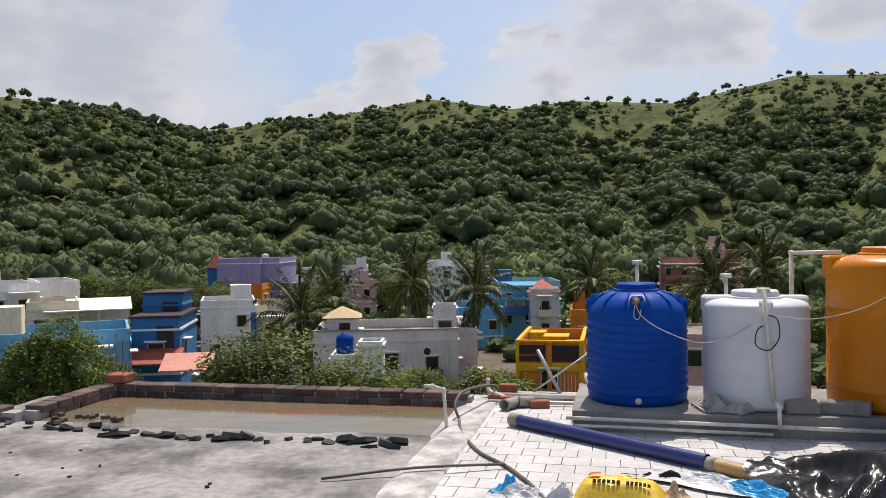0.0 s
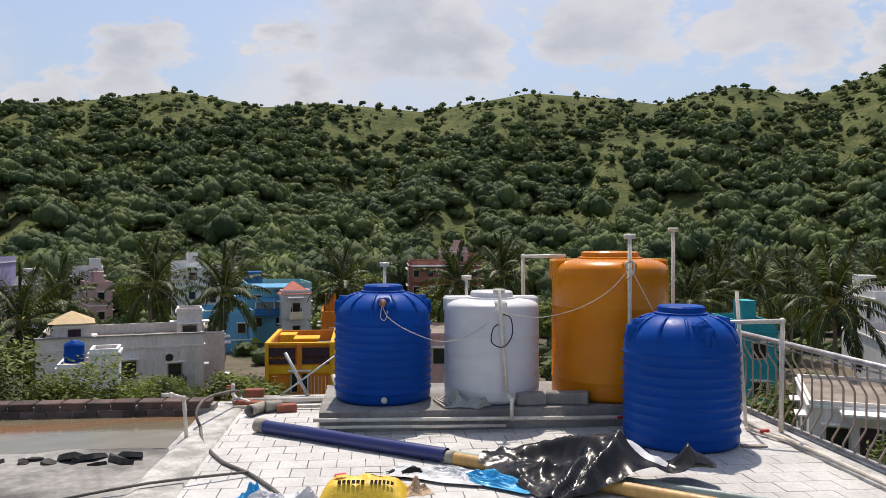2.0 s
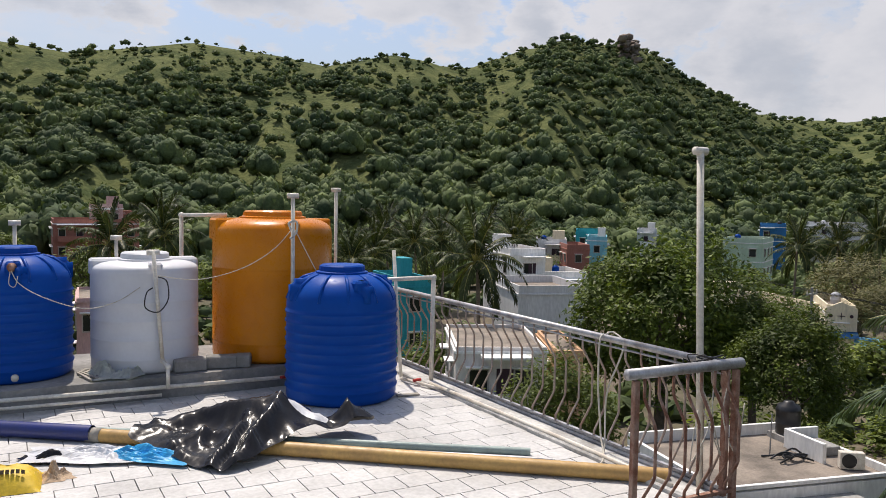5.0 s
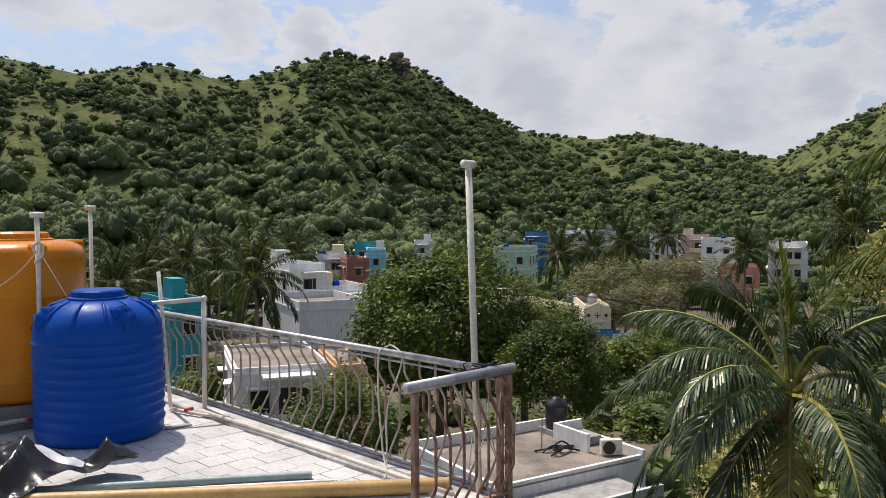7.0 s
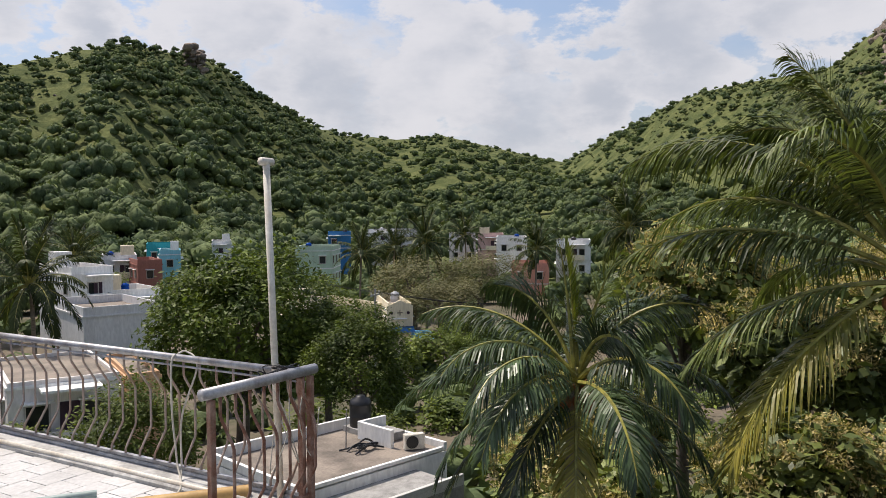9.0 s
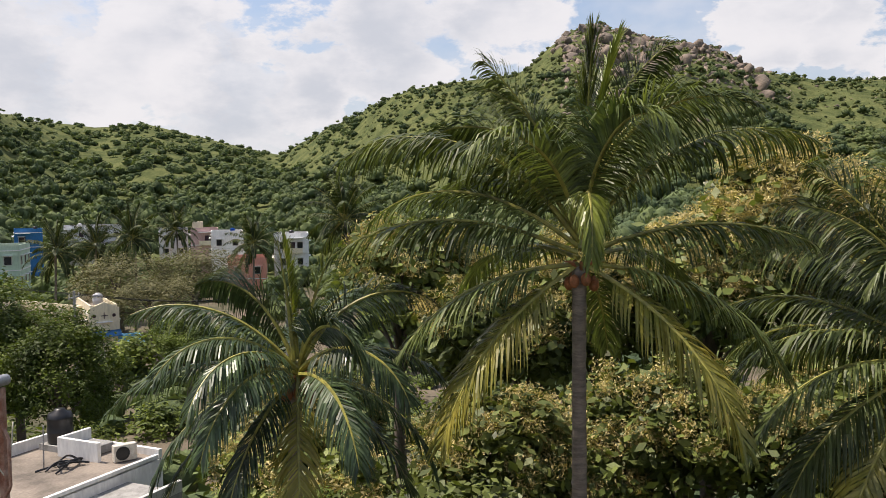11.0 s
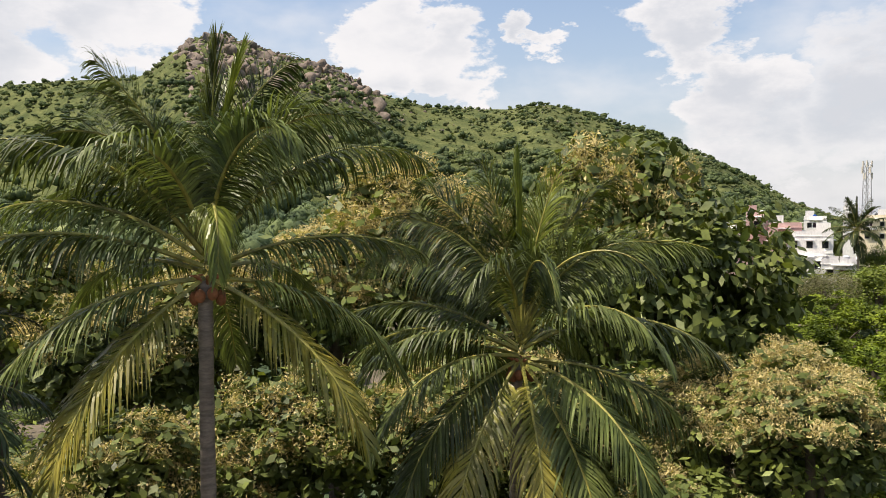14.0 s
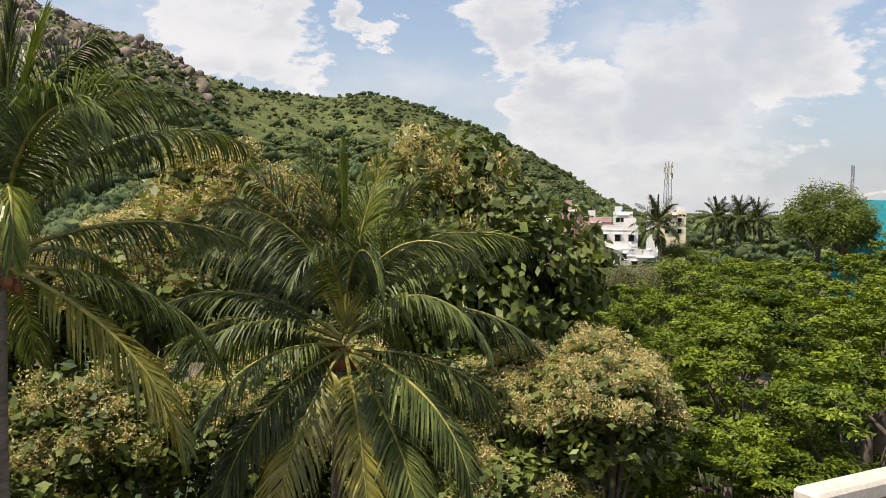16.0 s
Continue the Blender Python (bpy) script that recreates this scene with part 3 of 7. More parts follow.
# ---- water tanks ----
def tank(name, m, r, h, material, label, ribs, ledge=0.011, neck=0.42, square=False, lid_h=0.07):
    """A moulded tank: ribbed drum, shoulder with lugs, screw lid and outlet."""
    e = thing(name, m, label, "water tank", "water tanks")
    sh = h * (0.72 if not square else 0.855)
    prof = [(r * 0.93, 0.0), (r * 0.99, 0.02), (r, 0.05)]
    for z0 in ribs:
        z0 = z0 * h
        prof += [(r, z0 - 0.030), (r + ledge * 0.4, z0 - 0.012), (r + ledge, z0 - 0.004), (r + ledge, z0 + 0.005), (r, z0 + 0.009)]
    prof += [(r, sh - 0.03)]
    top = h - lid_h
    for k in range(1, 9):
        a = k / 8 * math.pi / 2
        prof.append((r * neck + (r - r * neck) * math.cos(a) ** (1.2 if not square else 0.75), sh + (top - sh) * math.sin(a)))
    part("drum", lathe(prof, 64), material, e, smooth=True)
    # shoulder lugs
    n = 4 if not square else 2
    for k in range(n):
        a = math.radians((4 if not square else 0) + 360 / n * k)
        c, s = math.cos(a), math.sin(a)
        if not square:
            bm = boxes([(r * 0.765, 0, h * 0.805, r * 0.50, r * 0.30, h * 0.20)])
            bmesh.ops.bevel(bm, geom=bm.edges[:], offset=0.045, segments=3, affect="EDGES")
            bm.transform(pose(0, 0, 0, 0, 0, math.degrees(a)))
            part("lug", bm, material, e, smooth=True)
    if square:
        part("shoulder_plate", boxes([(0, 0.06, h * 0.872, r * 2.0, r * 0.5, h * 0.15)], 0.018), material, e)
        part("front_boss", boxes([(0.02, -r * 0.30, h * 0.862, r * 0.25, r * 1.36, h * 0.14)], 0.018), material, e)
    else:
        part("inlet_boss", boxes([(0, -r * 0.80, h * 0.86, r * 0.26, r * 0.26, h * 0.09)], 0.02), material, e)
        for k in range(12):
            a = math.radians(30 * k + 15)
            part("rib", tube([(r * q * math.cos(a), r * q * math.sin(a), z) for q, z in ((0.985, sh + 0.03), (0.885, sh + (top - sh) * 0.60), (0.70, sh + (top - sh) * 0.86), (0.52, top - 0.012))], 0.014, 6), material, e, smooth=True)
    lr = r * neck
    part("lid", lathe([(lr * 1.12, top - 0.012), (lr * 1.12, top + 0.012), (lr * 1.0, top + 0.02), (lr * 0.98, h - 0.012), (lr * 0.9, h), (lr * 0.3, h + 0.004)], 20), material, e)
    return e


RIBS = (0.10, 0.17, 0.24, 0.31, 0.38, 0.45, 0.52, 0.59, 0.66)
tank_a = tank("water_tank", on(0.08, 7.46, 0.18), 0.447, 1.07, BLUE, "blue ribbed plastic water tank on the plinth", RIBS)
tank("water_tank", on(1.11, 7.41, 0.18), 0.448, 1.007, TWHITE, "greyish white plastic water tank on the plinth", (0.12, 0.28, 0.44, 0.6), ledge=0.003, square=True, neck=0.46)
tank("water_tank", on(2.28, 7.46, 0.18), 0.559, 1.38, ORANGE, "tall orange plastic water tank on the plinth", (0.13, 0.62), ledge=0.005, square=True, neck=0.5)
tank("water_tank", on(2.52, 6.29, 0.006), 0.464, 1.12, BLUE, "blue ribbed plastic water tank on the tiled floor", RIBS)
for e, r in ((tank_a, 0.447),):
    bm = lathe([(0.028, 0), (0.028, 0.05), (0.02, 0.06)], 14)
    bm.transform(pose(0, -r + 0.02, 0.06, 90))
    part("outlet", bm, PVC, e, "white plastic outlet plug", True)
    bm = lathe([(0.036, 0), (0.036, 0.03), (0.022, 0.035), (0.022, 0.07)], 14)
    bm.transform(pose(-0.01, -r * 0.93, 0.925, 90))
    part("float_valve", bm, RUST, e, "brass inlet valve", True)

# ---- railing ----
def baluster():
    pts = [(0, 0, 0.0), (0, 0, 0.055), (0.012, 0, 0.075), (0.080, 0, 0.185), (0.090, 0, 0.21), (0.090, 0, 0.45), (0.080, 0, 0.475), (0.010, 0, 0.585), (0, 0, 0.61), (0, 0, 0.715)]
    return tube(pts, 0.0085, 6)


rail = thing("railing", on(3.55, 3.10, 0.05), "grey steel terrace railing with bellied bars", "railing", kind="structure")
length = 5.2
bm = tube([(0, -0.02, 0.715), (0, length, 0.715)], 0.024, 10)
tube([(0, 0, 0.665), (0, length, 0.665)], 0.008, 6, bm)
part("top_rail", bm, STEEL, rail, smooth=True)
part("bottom_rail", boxes([(0, length / 2, 0.015, 0.03, length, 0.02)]), STEEL, rail)
first_bar = part("baluster", baluster(), WORN, rail, smooth=True)
rusty_bar = part("baluster", baluster(), RUST, rail, smooth=True)
rusty_bar.matrix_basis = pose(0, 0.03, 0)
nb = int(length / 0.145)
for k in range(nb):
    ob = first_bar if k == 0 else new("baluster", first_bar.data)
    ob.parent = rail
    ob.matrix_basis = pose(0, 0.10 + k * 0.145, 0, 0, 0, random.uniform(-4, 4))
for y in (0.0, 5.15):
    part("post", boxes([(0, y, 0.33, 0.035, 0.035, 0.72)], 0.004), RUST, rail)
short = thing("railing", on(3.58, 3.06, 0.05, 180 - 2), "rusty end panel of the terrace railing", "railing", kind="structure")
bm = tube([(-0.04, 0, 0.735), (0.78, 0, 0.735)], 0.030, 10)
part("top_rail", bm, STEEL, short, smooth=True)
for k in range(7):
    ob = new("baluster", rusty_bar.data)
    ob.parent = short
    ob.matrix_basis = pose(0.06 + k * 0.10, 0, 0, 0, 0, 90 + random.uniform(-8, 8))
for x in (0.0, 0.72):
    part("post", boxes([(x, 0, 0.33, 0.035, 0.035, 0.74)], 0.004), RUST, short)
part("bottom_rail", boxes([(0.36, 0, 0.015, 0.75, 0.03, 0.02)]), RUST, short)

# ---- pipes ----
def pipe(name, pts, r, material, label, category="pipe", group=""):
    """A plumbed pipe with thicker sockets at its bends."""
    e = thing(name, on(*pts[0]), label, category, group)
    o = Vector(pts[0])
    q = [Vector(p) - o for p in pts]
    bm = bmesh.new()
    for a, b in zip(q, q[1:]):
        tube([a, b], r, 10, bm)
    part("run", bm, material, e, smooth=True)
    for p in q[1:-1]:
        bm = bmesh.new()
        bmesh.ops.create_icosphere(bm, subdivisions=2, radius=r * 1.45, matrix=Matrix.Translation(p))
        part("elbow", bm, material, e, smooth=True)
    return e


def capped(e, x, y, z, w):
    part("tee", tube([(x - w, y, z), (x + w, y, z)], 0.024, 10), PVC, e, smooth=True)


pipe("plinth_pipe", [(-0.53, 6.76, 0.13), (2.98, 6.76, 0.09)], 0.017, PVC, "white plastic pipe along the plinth's face")
pipe("plinth_pipe", [(-0.47, 6.73, 0.075), (1.13, 6.73, 0.055)], 0.013, PVC, "thin white plastic pipe low on the plinth")
e = pipe("riser_pipe", [(1.18, 6.73, 0.1), (1.18, 6.73, 0.28), (1.17, 6.92, 0.3), (1.10, 6.92, 1.23)], 0.017, PVC, "white riser pipe in front of the white tank")
capped(e, -0.08, 0.20, 1.11, 0.05)
e = pipe("vent_pipe", [(0.96, 8.13, 0.18), (0.96, 8.13, 1.28)], 0.017, PVC, "white vent pipe behind the white tank", "pipe", "vent pipes")
capped(e, 0, 0, 1.10, 0.05)
e = pipe("vent_pipe", [(0.11, 8.13, 0.18), (0.11, 8.13, 1.42)], 0.017, PVC, "white vent pipe behind the blue tank", "pipe", "vent pipes")
capped(e, 0, 0, 1.24, 0.05)
e = pipe("vent_pipe", [(2.27, 6.84, 0.18), (2.27, 6.84, 1.70)], 0.018, PVC, "tall white pipe tied in front of the orange tank", "pipe", "vent pipes")
capped(e, 0, 0, 1.52, 0.05)
e = pipe("vent_pipe", [(3.18, 8.12, -0.02), (3.18, 8.12, 1.78)], 0.018, PVC, "tall white pipe beside the orange tank", "pipe", "vent pipes")
capped(e, 0, 0, 1.80, 0.05)
pipe("overflow_pipe", [(1.55, 8.08, 0.18), (1.55, 8.08, 1.5), (1.93, 7.83, 1.51)], 0.02, PVC, "white overflow pipe into the orange tank")
e = pipe("leaning_pipe", [(3.26, 6.64, 0.02), (3.19, 6.68, 1.21)], 0.016, PVC, "thin white pipe leaning on the railing")
pipe("supply_pipe", [(2.85, 6.55, 0.95), (3.43, 6.34, 0.98), (3.42, 6.34, 0.03)], 0.02, PVC, "white supply pipe bent down to the floor")
pipe("terrace_pipe", [(-1.42, 8.05, 0.06), (0.63, 8.05, 0.06)], 0.022, PVC, "white plastic pipe along the roof's edge")
pipe("terrace_pipe", [(-1.37, 7.83, 0.035), (-0.07, 7.83, 0.035), (-0.05, 6.93, 0.03)], 0.018, PVC, "white plastic pipe across the tiles")
pipe("tap_stand", [(-1.56, 6.67, 0.02), (-1.58, 6.66, 0.36), (-1.68, 6.66, 0.39), (-1.76, 6.68, 0.385)], 0.016, PVC, "bent white standpipe beside the slab")
e = pipe("flag_pole", [(3.51, 3.23, 0.02), (3.47, 3.27, 1.96)], 0.021, PVC, "tall cream pole tied to the railing", "pole")
capped(e, -0.04, 0.04, 1.95, 0.045)

# ---- the town ----
def paint(name, col):
    return mat(name, col, 0.85, col2=tuple(c * 0.84 for c in col), scale=0.7, fine=6, bump=0.1, stretch=(1, 1, 0.3), lo=0.42, hi=0.72)


BEIGE, WHITE, CREAM = paint("beige_wall", (0.74, 0.69, 0.65)), paint("white_wall", (0.84, 0.83, 0.80)), paint("cream_wall", (0.80, 0.70, 0.50))
SEABLUE, SKYBLUE, AQUA = paint("sea_blue_wall", (0.03, 0.17, 0.40)), paint("sky_blue_wall", (0.14, 0.42, 0.66)), paint("aqua_wall", (0.24, 0.58, 0.66))
LILAC, ORNG, GREYW = paint("lilac_wall", (0.34, 0.31, 0.52)), paint("orange_wall", (0.74, 0.24, 0.02)), paint("grey_wall", (0.66, 0.65, 0.64))
PINK, TERRA, TEAL = paint("pink_wall", (0.58, 0.38, 0.35)), paint("terracotta_wall", (0.38, 0.15, 0.11)), paint("teal_wall", (0.02, 0.33, 0.38))
PEACH, MINT, SALMON, AQUAR = paint("peach_wall", (0.62, 0.38, 0.22)), paint("mint_wall", (0.48, 0.60, 0.46)), paint("salmon_wall", (0.66, 0.30, 0.22)), paint("turquoise_sheet", (0.02, 0.42, 0.52))
YELLOW, MAROON = paint("yellow_trim", (0.80, 0.42, 0.01)), paint("dark_maroon_panel", (0.05, 0.025, 0.035))
RTILE = mat("red_roof_tile", (0.42, 0.10, 0.06), 0.8, col2=(0.28, 0.07, 0.04), scale=1.5, fine=9, bump=0.5, depth=0.05)
# near-black for window panes; on doorways and the vent it paints their inner shade
DARK = mat("dark_glass_and_shade", (0.02, 0.022, 0.025), 0.15, scale=2, fine=20, bump=0)
FRAME = paint("window_frame", (0.45, 0.42, 0.38))
SLABR = mat("weathered_roof_slab", (0.28, 0.235, 0.19), 0.95, col2=(0.13, 0.11, 0.09), scale=0.6, fine=9, bump=0.4, depth=0.03)
NAMES = {BEIGE: "beige", WHITE: "white", CREAM: "cream", SEABLUE: "deep blue", SKYBLUE: "sky blue", AQUA: "aqua", LILAC: "lilac", ORNG: "orange", GREYW: "grey", PINK: "pale pink", TERRA: "terracotta", TEAL: "teal", PEACH: "peach", MINT: "mint green", SALMON: "salmon", AQUAR: "turquoise"}

win_mesh = bpy.data.meshes.new("window")
bm = bmesh.new()
rims = [[bm.verts.new((x * a, y, z * b)) for x, z in ((-1, -1), (1, -1), (1, 1), (-1, 1))] for a, b, y in ((0.57, 0.67, 0.06), (0.57, 0.67, -0.07), (0.48, 0.58, -0.07), (0.48, 0.58, 0.06))]
for p, q in zip(rims, rims[1:] + rims[:1]):
    for k in range(4):
        bm.faces.new((p[k], p[(k + 1) % 4], q[(k + 1) % 4], q[k]))
bm.to_mesh(win_mesh)
win_mesh.materials.append(FRAME)
shade_mesh = bpy.data.meshes.new("sunshade")
bm = boxes([(0, -0.22, 0.76, 1.4, 0.5, 0.07)])
bm.to_mesh(shade_mesh)
shade_mesh.materials.append(WHITE)
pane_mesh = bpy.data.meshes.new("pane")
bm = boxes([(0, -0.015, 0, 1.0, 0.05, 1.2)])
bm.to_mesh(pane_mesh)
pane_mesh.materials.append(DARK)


def window(parent, m, s=1.0):
    w = new("window", win_mesh)
    w.parent, w.matrix_basis = parent, m @ Matrix.Diagonal((s, 1, s, 1))
    for n, d in (("pane", pane_mesh), ("sunshade", shade_mesh)):
        q = new(n, d)
        q.parent = w


def ring(w, d, z, h, thick, over=0.0):
    """A closed band round a rectangle: a parapet or cornice in one piece."""
    bm = bmesh.new()
    loops = [[bm.verts.new((sx * (w / 2 + o), sy * (d / 2 + o), q)) for sx, sy in ((-1, -1), (1, -1), (1, 1), (-1, 1))] for o, q in ((over, z), (over, z + h), (over - thick, z + h), (over - thick, z))]
    for p, q in zip(loops, loops[1:] + loops[:1]):
        for k in range(4):
            bm.faces.new((p[k], p[(k + 1) % 4], q[(k + 1) % 4], q[k]))
    return bm


def house(x, y, w, d, top, turn, wall, g, windows=True, rail=0.8):
    """A flat-roofed town house with parapet, windows under shades, and a roof tank or stair room."""
    base = GROUND - 0.3
    e = thing("house", pose(x, y, base, 0, 0, turn), NAMES[wall] + " flat-roofed town house with a parapet", "house", "town houses")
    h = top - base
    body = h - rail
    part("wall", boxes([(0, 0, body / 2, w, d, body)]), wall, e)
    part("roof", boxes([(0, 0, body + 0.03, w - 0.3, d - 0.3, 0.07)]), SLABR, e)
    part("parapet", ring(w, d, body, rail, 0.16), wall, e)
    part("cornice", ring(w, d, body - 0.09, 0.14, 0.2, 0.1), WHITE if g.random() < 0.4 else wall, e)
    if windows and w > 2.2:
        part("floor_band", ring(w, d, body - 3.1, 0.16, 0.2, 0.08), WHITE if g.random() < 0.5 else wall, e)
        if w > 3.4 and g.random() < 0.55:
            bw, bx = w * g.uniform(0.4, 0.6), g.uniform(-0.2, 0.2) * w
            part("balcony", boxes([(bx, -d / 2 - 0.55, body - 3.0, bw, 1.1, 0.14), (bx, -d / 2 - 1.06, body - 2.5, bw, 0.1, 0.9), (bx - bw / 2 + 0.05, -d / 2 - 0.55, body - 2.5, 0.1, 1.0, 0.9), (bx + bw / 2 - 0.05, -d / 2 - 0.55, body - 2.5, 0.1, 1.0, 0.9)]), g.choice((wall, WHITE, CREAM, wall)), e)
            part("canopy", boxes([(bx, -d / 2 - 0.6, body - 0.15, bw + 0.3, 1.3, 0.12)]), WHITE, e)
            part("door", boxes([(bx, -d / 2 - 0.03, body - 1.9, 0.9, 0.1, 2.0)]), MAROON, e)
    if windows:
        for level in (1, 2):
            z = body - 3.1 * level + 1.55
            if z < 1:
                continue
            n = max(1, int(w / 2.3))
            for k in range(n):
                if g.random() < 0.8:
                    window(e, pose((k + 0.5) / n * w - w / 2, -d / 2 - 0.03, z))
            for s in (-1, 1):
                for k in range(max(1, int(d / 3.2))):
                    if g.random() < 0.75:
                        window(e, pose(s * (w / 2 + 0.03), (k + 0.5) / max(1, int(d / 3.2)) * d - d / 2, z, 0, 0, 90 * s))
    return e, body


HOUSES = [
    (-4.69, 62.3, 10.6, 9.0, -4.75, 4, BEIGE),
    (1.75, 66.0, 1.7, 8.0, -5.1, -2, BEIGE),
    (-7.75, 59.6, 2.2, 3.0, -3.75, 7, BEIGE),
    (-0.05, 61.0, 1.75, 2.6, -3.1, 0, BEIGE),
    (-4.6, 48.7, 1.5, 2.0, -4.3, -0, WHITE),
    (-6.2, 49.9, 1.9, 2.7, -5.2, 1, WHITE),
    (-20.6, 58.9, 2.7, 4.1, -1.8, 8, SEABLUE),
    (-20.1, 56.9, 3.1, 6.8, -3.2, 8, SEABLUE),
    (-25.3, 51.0, 9.0, 6.8, -3.5, 23, SKYBLUE),
    (-47.6, 85.5, 5.2, 10.8, -2.0, 37, WHITE),
    (-45.2, 91.3, 4.0, 10.8, -2.0, 34, WHITE),
    (-39.8, 80.4, 4.6, 8.0, -3.6, 26, CREAM),
    (-33.5, 135.4, 7.1, 12.2, -0.6, 0, LILAC),
    (-28.3, 136.5, 2.9, 12.2, -0.6, -2, LILAC),
    (-30.7, 127.7, 4.5, 8.1, -4.5, -0, ORNG),
    (-24.9, 91.0, 5.8, 8.0, -4.4, 15, WHITE),
    (-16.2, 77.0, 4.2, 9.0, -3.9, 12, CREAM),
    (-17.0, 151.8, 4.8, 12.2, -2.6, 6, GREYW),
    (-15.0, 143.1, 3.5, 10.8, -4.7, 16, PINK),
    (-26.5, 146.5, 5.4, 10.8, -4.2, 10, GREYW),
    (-0.3, 142.2, 4.3, 13.5, -1.6, 6, WHITE),
    (4.0, 147.2, 3.7, 12.2, -2.6, -2, GREYW),
    (4.4, 110.4, 6.0, 10.8, -7.1, 5, SKYBLUE),
    (12.1, 119.6, 9.0, 12.2, -4.1, -0, AQUA),
    (13.9, 112.9, 3.9, 8.1, -4.9, -1, GREYW),
    (7.3, 53.5, 4.0, 8.1, -4.7, -12, ORNG),
    (14.3, 80.9, 2.8, 8.1, -5.1, -10, ORNG),
    (47.3, 147.8, 13.6, 13.5, -1.9, -14, TERRA),
    (49.3, 147.7, 5.1, 8.1, 0.7, -15, PINK),
    (19.8, 63.1, 1.8, 8.1, -5.5, -17, PINK),
    (45.1, 56.8, 2.9, 8.1, -4.8, -20, TEAL),
    (70.9, 67.1, 4.3, 10.8, -3.4, -28, WHITE),
    (59.9, 53.3, 6.7, 10.8, -5.9, -32, GREYW),
    (77.3, 65.9, 5.7, 8.1, -6.4, -32, WHITE),
    (32.7, 32.5, 4.9, 8.1, -5.95, -38, BEIGE),
    (35.2, 29.6, 1.5, 6.8, -6.1, -40, PEACH),
    (109.2, 89.0, 3.8, 10.8, -4.9, -41, TERRA),
    (134.2, 105.0, 5.5, 10.8, -3.2, -52, TEAL),
    (112.8, 97.1, 5.5, 10.8, -4.4, -49, GREYW),
    (159.3, 107.8, 4.3, 10.8, -3.4, -56, GREYW),
    (121.5, 93.2, 3.6, 10.8, -3.9, -53, AQUA),
    (125.2, 64.9, 6.1, 10.8, -3.1, -72, MINT),
    (79.3, 40.2, 7.7, 10.8, -7.6, -35, CREAM),
    (80.2, 32.7, 2.4, 10.8, -7.1, -60, CREAM),
    (145.0, 31.4, 6.7, 9.5, -6.6, -78, SALMON),
    (165.8, 40.0, 6.3, 10.8, -2.4, -76, WHITE),
    (157.5, 25.4, 6.5, 10.8, -2.8, -81, WHITE),
    (185.9, 50.0, 6.0, 10.8, -2.2, -75, PINK),
    (198.7, 80.8, 12.9, 10.8, -1.4, -68, GREYW),
    (173.2, 84.2, 5.3, 10.8, -1.6, -64, SEABLUE),
    (194.5, 59.8, 6.5, 10.8, -2.3, -73, GREYW),
    (110.8, -130.4, 3.9, 12.2, 2.1, -140, PINK),
    (103.4, -129.4, 5.7, 12.2, 0.0, -141, PINK),
    (97.3, -119.9, 3.1, 12.2, -1.6, -141, PINK),
    (96.6, -127.6, 7.5, 12.2, -1.4, -143, WHITE),
    (89.4, -118.2, 4.7, 9.5, -4.4, -143, WHITE),
    (101.1, -115.0, 4.6, 10.8, -3.4, -139, PINK),
    (121.2, -174.4, 2.9, 6.8, 3.4, -145, WHITE),
    (82.6, -116.3, 5.1, 8.1, -5.4, -145, GREYW),
    (135.5, -181.0, 5.2, 12.2, 1.1, -143, WHITE),
    (129.1, -142.7, 4.6, 10.8, -0.4, -138, WHITE),
    (130.1, -197.4, 6.8, 10.8, 1.3, -147, CREAM),
]
g = random.Random(11)
built = []
for x, y, w, d, top, turn, wall in HOUSES:
    e, body = house(x, y, w, d, top, turn, wall, g, windows=w > 1.6 and wall is not LILAC and (x, y) not in ((59.9, 53.3), (-4.69, 62.3)), rail=0.25 if w <= 2.2 or (x, y) == (32.7, 32.5) else 0.8)
    built.append((e, body, w, d))

# ---- details of single houses ----
def at_house(idx):
    e, body, w, d = built[idx]
    return e, body, w, d


def roof_tank(parent, x, y, z, r, h, material):
    part("roof_tank", tank_bm(r, h, x, y, z), material, parent, smooth=True)


def tank_bm(r, h, x, y, z):
    bm = lathe([(r * 0.95, 0), (r, 0.05), (r, h * 0.3), (r * 1.03, h * 0.32), (r * 1.03, h * 0.36), (r, h * 0.38), (r, h * 0.7), (r * 1.03, h * 0.72), (r, h * 0.76), (r * 0.9, h * 0.88), (r * 0.45, h * 0.95), (r * 0.42, h)], 20)
    bm.transform(pose(x, y, z))
    return bm


BLACKT = mat("black_tank", (0.02, 0.02, 0.022), 0.4, bump=0)


def aircon(parent, m):
    """An outdoor air conditioner: case, fan grille ring and hub."""
    c = part("air_conditioner", boxes([(0, 0, 0, 0.85, 0.32, 0.62)], 0.02), PVC, parent)
    c.matrix_basis = m
    bm = bmesh.new()
    n = 20
    rings = [[bm.verts.new((-0.12 + r * math.cos(2 * math.pi * k / n), y, r * math.sin(2 * math.pi * k / n))) for k in range(n)] for r, y in ((0.26, -0.155), (0.26, -0.18), (0.22, -0.18), (0.22, -0.165))]
    for p, q in zip(rings, rings[1:]):
        for k in range(n):
            bm.faces.new((p[k], p[(k + 1) % n], q[(k + 1) % n], q[k]))
    bm.faces.new(rings[-1])
    f = part("fan_grille", bm, BLACK, c)
    return c


